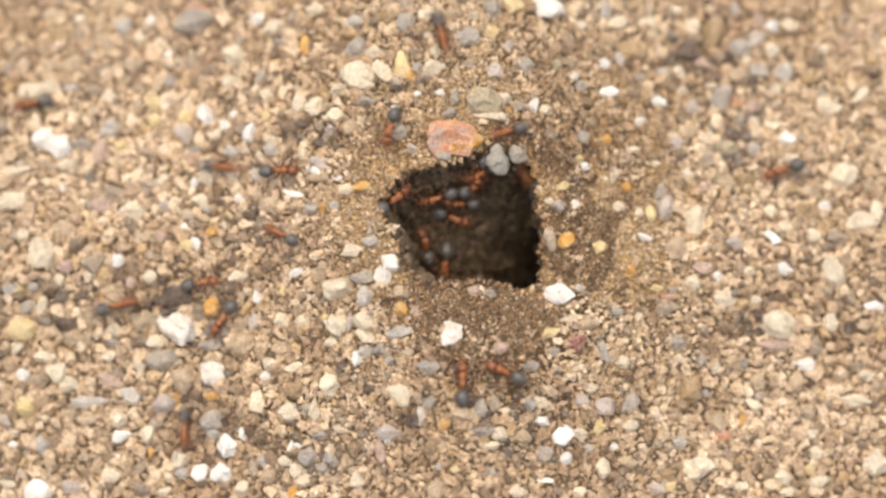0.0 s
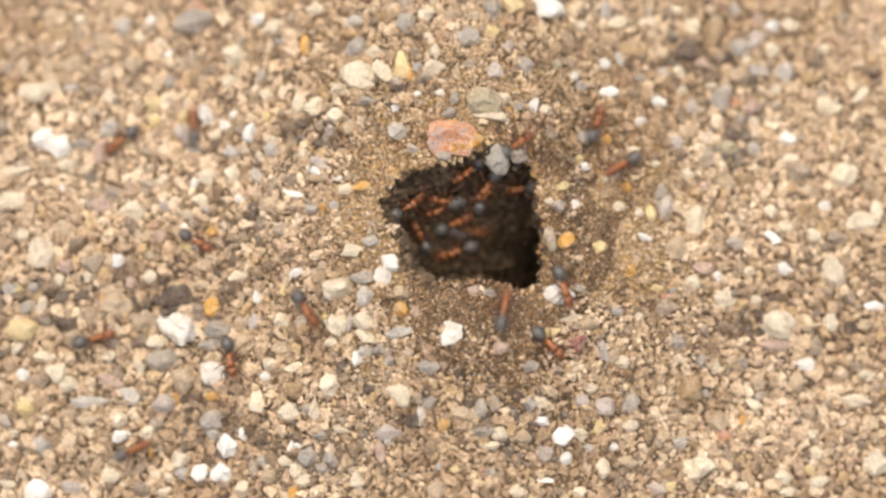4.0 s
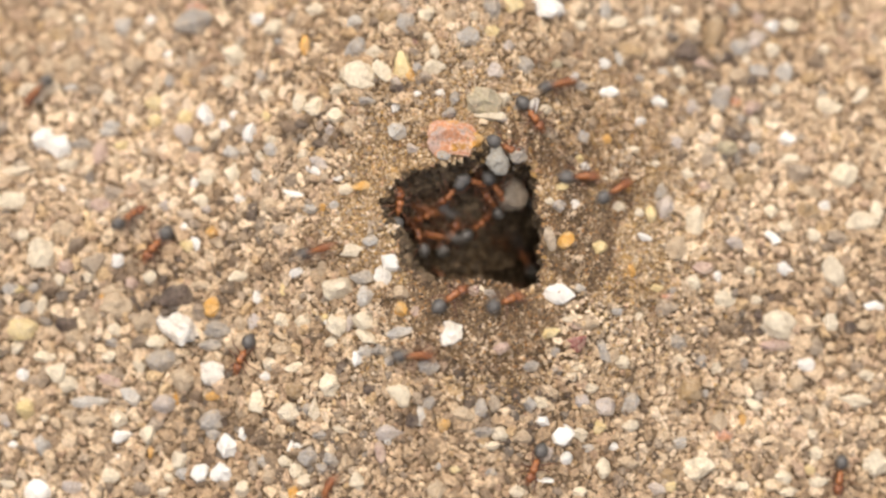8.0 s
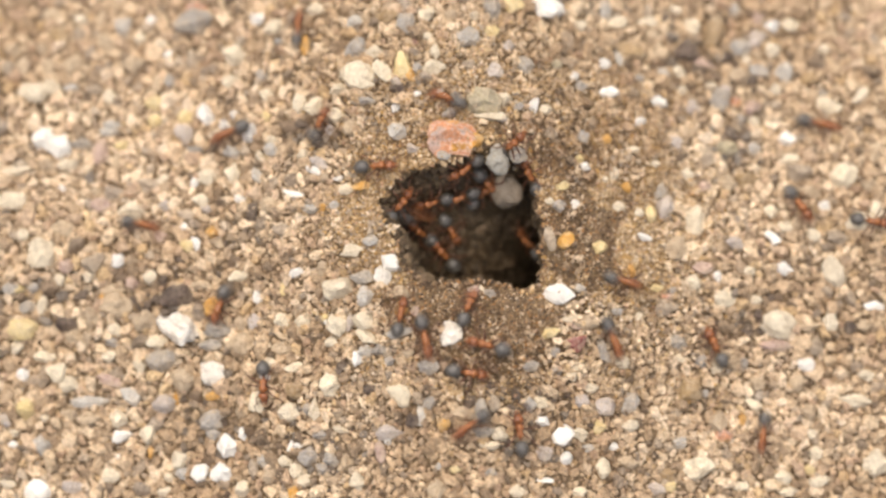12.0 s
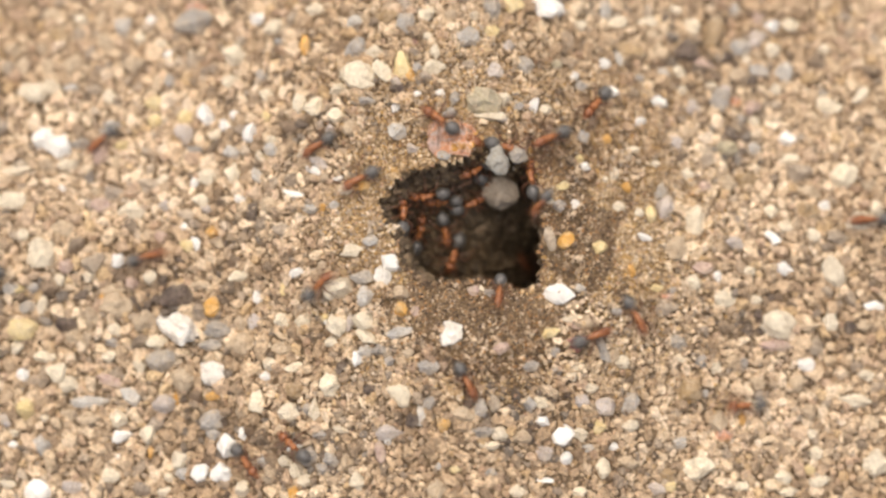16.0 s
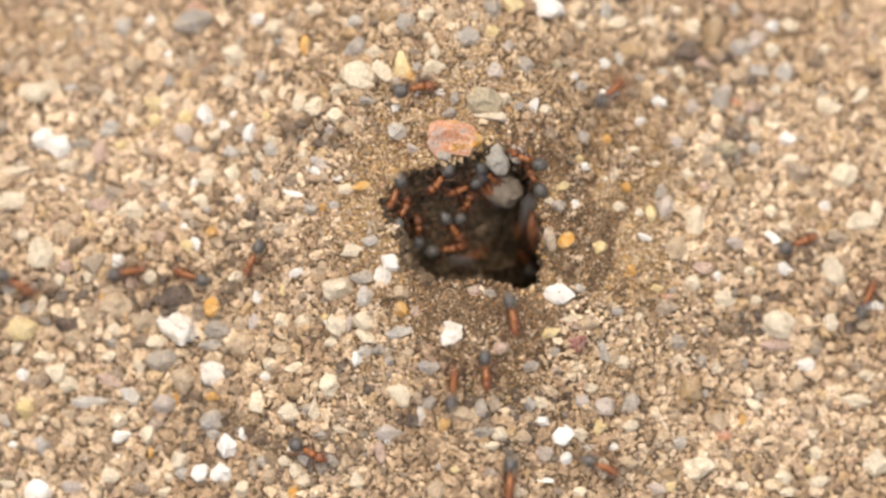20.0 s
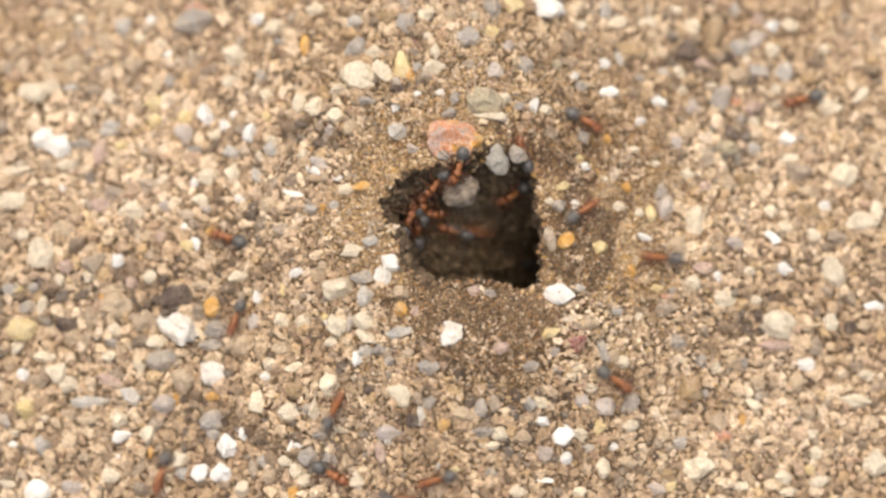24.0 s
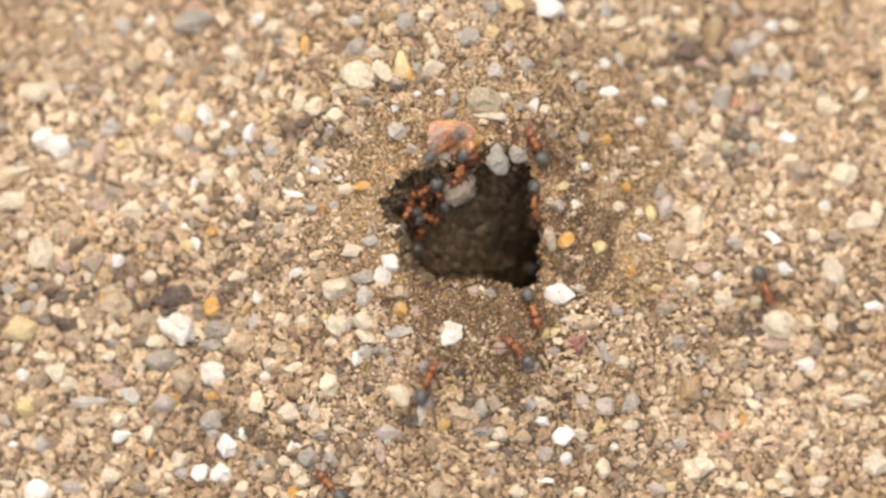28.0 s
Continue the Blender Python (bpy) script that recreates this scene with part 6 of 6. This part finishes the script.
go((0.0, -13.3, -33.3, 84), (7.5, -13.3, -33.3, 90), (8.0, -13.6, -28.0, 62), (8.5, -10.0, -26.2, 39), (9.0, -8.7, -24.0, 38), (9.5, -8.2, -19.6, 92), (10.0, -8.6, -16.0, 87), (10.5, -8.0, -14.3, 76), (11.0, -8.2, -13.3, 55), (11.5, -5.9, -11.0, 62), (12.0, -5.0, -7.7, 80), (12.5, -5.5, -6.8, 0), (14.5, -3.0, -7.8, -53), (15.0, -1.3, -10.4, -56), (15.5, 0.7, -13.1, -53), (16.0, 2.8, -15.7, -62), (16.5, 4.1, -19.3, -61), (17.0, 4.4, -19.7, -13), (17.5, 6.5, -20.1, -24), (18.0, 8.2, -21.0, -34))
go((18.5, 9.9, -22.1, -43), (19.0, 12.0, -24.5, -23), (19.5, 14.2, -24.2, -4), (20.0, 18.7, -24.8, -20), (20.5, 21.1, -26.3, -27), (21.0, 24.2, -27.1, -65), (21.5, 24.5, -31.6, -96), (24.3, 21.6, -33.0, -265), (25.0, 22.1, -25.1, -238), (25.5, 16.4, -20.9, -160), (26.5, 15.7, -31.9, -90), (28.0, 15.7, -31.9, -90))
WAYS.append([])
go((0.0, 14.2, -8.7, 358, 1), (6.7, 14.2, -8.7, 473, 1), (7.3, 9.2, 3.6, 494), (10.0, -28.4, 10.0, 465), (10.5, -22.8, 11.6, 391), (11.0, -18.8, 15.9, 451), (11.5, -21.7, 17.1, 547), (12.0, -26.0, 15.8, 558), (12.5, -29.9, 13.6, 572), (14.5, -42.2, 3.6, 575), (15.0, -45.5, 0.7, 558), (15.5, -50.7, -0.4, 540), (16.1, -57.5, -0.5, 538), (18.4, -58.7, -1.9, 713), (19.0, -52.1, -1.9, 717), (19.5, -46.3, -1.7, 717), (20.6, -58.3, -1.1, 655), (24.5, 3.8, -33.1, 726), (25.0, 4.5, -28.6, 821), (26.0, 2.9, -28.6, 870))
go((26.5, -2.2, -25.2, 845), (27.0, -2.9, -20.6, 850), (27.5, -2.4, -17.1, 793), (28.0, -1.8, -15.5, 788))
WAYS.append([])
go((0.0, 8.5, -3.0, 169, 1), (7.8, 8.5, -3.0, 82, 1), (8.4, 10.0, 3.1, 180), (10.0, -4.7, -12.7, 251), (10.5, -3.1, -14.0, 331), (11.0, -1.8, -15.0, 340), (11.5, 0.5, -15.3, 336), (12.0, 3.1, -14.5, 352), (12.5, 2.8, -15.3, 333), (14.2, 9.2, 2.6, 432), (14.6, 9.7, 2.6, 476), (15.5, 4.8, 13.0, 485), (16.0, 2.6, 13.7, 333), (16.5, 1.6, 13.8, 506), (17.0, 0.8, 14.3, 421), (17.5, 2.0, 16.2, 407), (18.0, 5.9, 20.9, 340), (19.5, 9.3, 3.7, 279), (20.1, 8.8, 3.3, 348), (21.0, 11.5, 3.3, 273))
go((21.5, 11.1, -4.1, 250), (22.6, 9.9, 3.5, 219), (23.2, 8.5, -3.0, 219, 1), (23.8, 10.0, 3.0, 172), (25.0, -5.8, -6.7, 221), (25.5, -4.8, -7.0, 384), (26.0, -1.7, -5.5, 405), (26.5, -0.3, -0.9, 413), (27.0, 0.2, -5.6, 428), (27.5, 0.0, -0.0, 406), (28.0, 7.2, 2.4, 377))
WAYS.append([])
go((0.0, 58.3, 11.7, 301), (9.3, 59.2, 11.2, 186), (10.5, 44.8, 11.6, 239), (11.0, 48.0, 8.3, 331), (11.5, 52.8, 5.3, 335), (12.5, 52.1, 5.4, 367), (13.0, 57.8, 5.4, 365), (28.0, 57.8, 5.4, 365))
WAYS.append([])
go((0.0, 12.3, -10.6, 171, 1), (8.7, 12.3, -10.6, 97, 1), (9.3, 10.5, 3.3, 88), (10.5, 14.5, -1.4, -49), (11.0, 17.3, -4.0, -47), (11.5, 17.8, -4.5, -65), (12.0, 20.1, -9.7, -63), (12.5, 23.0, -14.2, -75), (14.0, 23.3, -31.7, -120), (22.7, -31.6, -32.6, -241), (23.5, -31.6, -23.0, -229), (24.0, -33.9, -25.3, -103), (24.5, -34.0, -31.4, -89), (28.0, -34.0, -31.4, -89))
WAYS.append([])
go((0.0, 16.1, -4.9, 230, 1), (13.4, 16.1, -4.9, 129, 1), (14.0, 9.1, 3.5, 119), (16.5, 26.6, -9.3, 279), (17.0, 24.1, -9.8, 165), (17.5, 19.9, -8.0, 167), (18.0, 14.1, -7.8, 161), (18.5, 12.2, -6.2, 127), (19.0, 11.1, -4.8, 109), (20.0, 8.3, 4.3, -28), (20.7, 16.1, -4.9, -51, 1), (28.0, 16.1, -4.9, -51, 1))
WAYS.append([])
go((0.0, 8.5, -8.7, 54, 1), (15.5, 8.5, -8.7, 86, 1), (16.1, 9.2, 2.6, 68), (18.0, 24.3, 8.7, 107), (18.5, 19.8, 10.9, 171), (19.0, 14.2, 10.6, 178), (19.5, 11.7, 11.4, 230), (20.3, 9.5, 3.7, 262), (21.0, 8.5, -8.7, 266, 1), (23.5, 8.5, -8.7, 86, 1), (24.1, 9.3, 2.5, 78), (26.0, 10.9, -16.7, 131), (26.5, 10.0, -14.1, 124), (27.0, 9.7, -13.1, 121), (27.5, 9.1, -12.4, 136), (28.0, 8.5, -11.7, 136))
WAYS.append([])
go((0.0, 12.3, -3.0, 229, 1), (16.7, 12.3, -3.0, 110, 1), (17.3, 10.5, 3.3, 153), (19.5, -21.8, 1.2, 196), (20.0, -22.8, -0.2, 244), (20.5, -24.1, -2.8, 232), (21.0, -26.6, -4.9, 242), (21.5, -27.3, -7.9, 282), (23.5, -24.0, -4.4, 262), (24.0, -24.9, -7.0, 249), (24.5, -26.8, -11.6, 265), (25.0, -25.9, -14.8, 277), (25.5, -26.3, -17.8, 285), (26.0, -24.3, -21.6, 302), (26.5, -22.7, -24.1, 311), (27.0, -19.6, -26.7, 290), (27.5, -19.4, -31.9, 270), (28.0, -19.4, -31.9, 270))
WAYS.append([])
go((0.0, -6.1, 7.2, 40), (1.0, -5.6, 6.3, 60), (2.0, -4.8, 7.2, 20), (3.0, -3.9, 7.3, 10), (6.0, -5.8, 6.1, 80), (9.0, -5.9, 5.9, 100), (12.0, -5.6, 6.6, 60), (15.0, -5.9, 4.8, 70), (18.0, -5.0, 5.2, 80), (20.0, -5.6, 5.7, 60), (24.0, -4.9, 5.2, 70), (28.0, -5.2, 5.6, 60))
WAYS.append([])
go((0.0, -1.1, 8.1, 200), (2.0, -0.7, 7.7, 180), (6.0, -0.4, 6.6, 250), (8.0, -2.1, 6.6, 200), (11.0, -2.1, 7.4, 195), (12.0, -1.7, 7.6, 185), (15.0, -2.7, 7.8, 170), (18.0, -0.8, 9.0, 220), (20.0, -0.7, 9.5, 250), (21.0, -1.2, 9.1, 240), (24.0, -1.1, 9.2, 250), (26.0, -1.4, 9.7, 260), (28.0, -2.4, 8.8, 240))
WAYS.append([])
go((0.0, 1.7, 7.8, 160), (2.0, 1.7, 8.9, 190), (3.0, -0.4, 9.0, 170), (6.0, 1.4, 6.1, 120), (8.0, 0.6, 8.5, 250), (11.0, 1.3, 9.2, 180), (12.0, 1.7, 8.2, 200), (16.0, -0.4, 7.8, 170), (18.0, 1.6, 7.0, 150), (20.0, 2.0, 9.1, 200), (24.0, -3.0, 6.9, 120), (28.0, -3.1, 7.1, 110))
WAYS.append([])
go((0.0, 3.8, 10.5, 270), (2.0, 5.6, 10.4, 300), (3.0, 4.8, 8.8, 200), (5.0, 5.0, 10.6, 310), (6.0, 6.3, 9.5, 310), (8.0, 6.4, 9.4, 305), (10.0, 5.5, 9.9, 300), (12.0, 5.5, 9.9, 300), (15.0, 5.5, 9.7, 300), (18.0, 6.0, 9.4, 305), (20.0, 5.5, 9.7, 295), (21.0, 4.3, 10.7, 275), (22.5, 2.5, 10.8, 270), (24.0, 1.2, 10.6, 275), (25.0, 1.2, 10.6, 280), (26.0, 1.6, 10.6, 275), (28.0, 1.2, 10.5, 280))
WAYS.append([])
go((0.0, 10.7, 10.4, 100), (1.0, 10.3, 12.2, 200), (2.0, 10.8, 10.4, 110), (6.0, 8.2, 9.4, 260), (9.0, 10.0, 9.2, 80), (12.0, 11.0, 10.3, 90), (15.0, 10.2, 10.7, 85), (16.0, 11.4, 9.4, 100), (18.0, 10.3, 10.9, 60), (20.0, 11.4, 9.9, 110), (21.0, 11.2, 10.5, 120), (24.0, 7.9, 9.2, 200), (26.0, 7.9, 9.4, 205), (26.5, 9.4, 8.2, 330), (27.5, 11.8, 6.7, 290), (28.0, 11.9, 6.2, 285))
WAYS.append([])
go((0.0, 10.4, 4.2, 90), (1.0, 10.5, 4.6, 70), (2.0, 10.3, 3.7, 80), (6.0, 10.7, 3.5, 120), (8.0, 11.1, 3.8, 100), (11.0, 11.1, 4.2, 90), (15.0, 11.3, 4.6, 190), (16.0, 11.0, 2.9, 80), (20.0, 10.9, 4.1, 90), (21.0, 10.4, 3.8, 60), (23.0, 11.5, -4.0, -60, 1), (28.0, 11.8, -4.4, -60, 1))
WAYS.append([])
go((0.0, 0.3, 1.2, 265), (1.0, 0.1, 1.4, 265), (2.0, 0.5, 1.8, 265), (3.0, 1.3, 2.1, 250), (6.0, 1.2, 3.7, 100), (9.0, 0.2, 4.7, 70), (12.0, 0.0, 2.5, 120), (14.5, 0.6, 0.2, 265), (15.0, 0.8, 1.0, 265), (16.0, 1.2, 2.2, 260), (18.0, 0.4, 3.1, 90), (20.0, 0.5, 3.1, 10), (21.5, 4.8, 2.9, -10), (23.0, 12.5, -3.0, -30, 1), (28.0, 12.8, -3.2, -30, 1))
WAYS.append([])
go((0.0, -2.7, 3.4, 120), (6.0, -3.2, 5.0, 110), (8.0, -4.0, 3.0, 100), (11.0, -2.6, 5.0, 130), (15.0, -3.6, 4.2, 100), (20.0, -3.5, 4.9, 110), (24.0, -3.7, 4.8, 120), (28.0, -3.5, 4.4, 110))
WAYS.append([])
go((0.0, 4.1, 10.8, 200), (1.5, 3.7, 10.5, 215), (3.0, 3.1, 10.8, 190), (6.0, 1.1, 10.8, 250), (9.0, 4.6, 9.7, 300), (10.5, 3.8, 10.1, 280), (12.0, 2.1, 10.7, 210), (15.0, 4.1, 11.4, 180), (16.5, 3.1, 10.8, 200), (18.0, 1.1, 9.4, 240), (20.0, 5.7, 10.8, 300), (21.0, 4.5, 10.5, 280), (24.0, 1.2, 10.6, 265), (26.0, 1.5, 10.8, 275), (28.0, 1.9, 10.8, 280))
WAYS.append([])
go((0.0, 3.5, 9.7, 20), (2.0, 4.0, 9.2, 40), (3.0, 4.5, 9.0, 60), (6.0, 5.9, 8.5, 110), (8.0, 5.7, 8.1, 120), (9.0, 6.0, 8.6, 100), (12.0, 4.5, 9.0, 60), (15.0, 2.5, 7.8, 30), (17.0, 3.7, 7.7, 20), (18.0, 4.5, 7.8, 10), (20.0, 2.6, 7.5, 80), (21.0, 2.3, 7.0, 100), (24.0, 1.1, 4.9, 150), (26.0, 0.4, 7.1, 120), (28.0, -0.5, 8.3, 110))
WAYS.append([])
go((0.0, 10.1, 1.0, 140), (2.0, 9.8, 1.8, 120), (3.0, 9.8, 2.5, 110), (6.0, 10.1, 1.7, 150), (9.0, 9.8, 2.5, 90), (11.0, 10.1, 2.1, 100), (12.0, 10.5, 1.8, 120), (15.0, 10.5, 3.1, 140), (18.0, 10.8, 2.5, 120), (20.0, 10.8, 2.9, 130), (21.0, 10.4, 3.1, 140), (24.0, 8.2, 3.8, 160), (26.0, 9.1, 2.7, 150), (28.0, 10.1, 1.8, 140))
WAYS.append([])
go((0.0, 1.4, 6.2, 330), (2.0, 2.1, 6.4, 340), (3.0, 1.1, 5.5, 10), (6.0, 2.1, 6.2, 80), (8.0, 3.9, 5.8, 60), (9.0, 4.5, 5.1, 40), (12.0, 0.8, 4.8, 300), (15.0, -0.4, 5.6, 320), (18.0, 0.4, 2.7, 280), (20.0, 1.1, 5.1, 300), (21.0, 0.4, 6.2, 310), (24.0, -1.7, 6.7, 330), (28.0, -2.2, 6.2, 320))



def path_of(way, step):
    """An ant's way in short steps: seconds, x, y, heading and whether it is under the lip."""
    full = []
    way = [(*row, 0)[:5] for row in way]
    for (t0, x0, y0, h0, u0), (t1, x1, y1, h1, u1) in zip(way, way[1:]):
        full.append((t0, x0, y0, h0, u0))
        gone = math.hypot(x1 - x0, y1 - y0)
        if gone > 2.5:
            ahead = math.degrees(math.atan2(y1 - y0, x1 - x0))
            for s in (0.3, 0.7):
                h = h0 + (h1 - h0) * s
                off = (ahead - h + 180) % 360 - 180
                if abs(off) < 110:
                    h += off * 0.9
                bow = 0.06 * gone * math.sin(x0 * 1.7 + y1)
                full.append((t0 + (t1 - t0) * s, x0 + (x1 - x0) * s - bow * (y1 - y0) / gone, y0 + (y1 - y0) * s + bow * (x1 - x0) / gone, h, max(u0, u1)))
    full.append(way[-1])
    out, k = [], 0
    for n in range(int(round(28.0 / step)) + 1):
        t = n * step
        while k < len(full) - 2 and t > full[k + 1][0]:
            k += 1
        a, b = full[k], full[k + 1]
        s = min(1.0, max(0.0, (t - a[0]) / max(1e-6, b[0] - a[0])))
        out.append((t, *(a[i] + (b[i] - a[i]) * s for i in (1, 2, 3)), max(a[4], b[4])))
    return out


def pebble_top(x, y):
    """The top of a pebble that lies at (x, y), or a very low number."""
    top = -99.0
    for px, py, reach, z, rise in bare:
        if abs(px - x) < reach and abs(py - y) < reach:
            d2 = ((px - x) ** 2 + (py - y) ** 2) / (reach * reach)
            if d2 < 1:
                top = max(top, z + rise * math.sqrt(1 - d2))
    return top


def stand_at(x, y, heading, under, lift):
    """An ant's pose on the ground there, leaning with the slope."""
    inside = math.hypot(x - NEST_X, y - NEST_Y) < rim(math.atan2(y - NEST_Y, x - NEST_X)) * 0.82
    up = Vector((0, 0, 1)) if under and not inside else slope(x, y, 1.3)
    up = (up + Vector((0, 0, 0.05 if inside else 0.35))).normalized()
    fore = Vector((math.cos(radians(heading)), math.sin(radians(heading)), 0))
    left = up.cross(fore).normalized()
    fore = left.cross(up)
    m = Matrix((fore, left, up)).transposed().to_4x4()
    z = max(height(x, y), (height(x + 1.2 * fore.x, y + 1.2 * fore.y) + height(x - 1.2 * fore.x, y - 1.2 * fore.y)) / 2)
    if math.hypot(x - NEST_X, y - NEST_Y) > 10.5:
        z = max(z, pebble_top(x, y) - 0.55, pebble_top(x + 1.5 * fore.x, y + 1.5 * fore.y) - 0.8, pebble_top(x - 1.8 * fore.x, y - 1.8 * fore.y) - 0.8)
    if under and not inside:
        z = mound(x, y) - floor_depth(x - NEST_X, y - NEST_Y) + 0.6
    m.translation = Vector((x, y, z + lift)) * MM
    return m


def walk_ant(ant, way, lift):
    path = path_of(way, 0.1)
    rows = []
    for n, (t, x, y, h, u) in enumerate(path):
        near = path[max(0, n - 2):n + 3]
        still = all(abs(p[1] - x) + abs(p[2] - y) + abs(p[3] - h) < 1e-4 for p in near)
        if n in (0, len(path) - 1) or (not still and n % 2 == 0):
            rows.append((t, stand_at(x, y, h, u, lift)))
    walk(ant, rows)
    gait, gone = [], 0.0
    for n, (t, x, y, h, u) in enumerate(path):
        if n:
            q = path[n - 1]
            gone += math.hypot(x - q[1], y - q[2]) + abs(h - q[3]) * 0.015
        gait.append((t, gone))
    kept = [g for n, g in enumerate(gait) if n in (0, len(gait) - 1) or gait[n + 1][1] - gait[n - 1][1] > 0.02]
    for leg in ant.children:
        if not leg.name.split(".")[0].endswith("_leg"):
            continue
        hip, side, out, swing = leg.location.copy(), leg["side"], leg["out"], leg["swing"]
        walk(leg, [(t, Matrix.Translation(hip) @ pose(0, 0, 0, 0, 0, side * (out - 16 * swing * math.sin(g * 2.1)))) for t, g in kept])


HAUL = [(0.0, 12.2, -4.4), (3.4, 12.0, -4.2), (4.2, 9.8, -0.6), (5.0, 9.4, 3.4), (6, 8.4, 8.7), (9, 8.3, 8.8), (12, 7.6, 8.9), (15, 7.2, 8.7), (18, 6.7, 8.6), (20, 7.5, 8.9), (21, 5.5, 8.3), (22.5, 3.7, 8.4), (24, 2.1, 8.3), (25, 1.7, 8.5), (26, 1.9, 8.5), (28, 1.9, 8.5)]


def motions():
    ants = [first_ant] + [copy_thing(first_ant, pose(0, 0, 0)) for _ in WAYS[1:]]
    for n, (ant, way) in enumerate(zip(ants, WAYS)):
        size = 0.94 + 0.14 * ((n * 7) % 10) / 9
        ant.scale = (size, size, size)
        walk_ant(ant, way, 0.35)
    rows = []
    for n, (t, x, y) in enumerate(HAUL):
        z = height(x, y) if t > 3.9 else mound(x, y) - floor_depth(x - NEST_X, y - NEST_Y)
        rows.append((t, pose(x * MM, y * MM, (z + 2.0) * MM, 0, 6 * math.sin(n * 2.0), n * 9)))
    walk(hauled, rows)


motions()
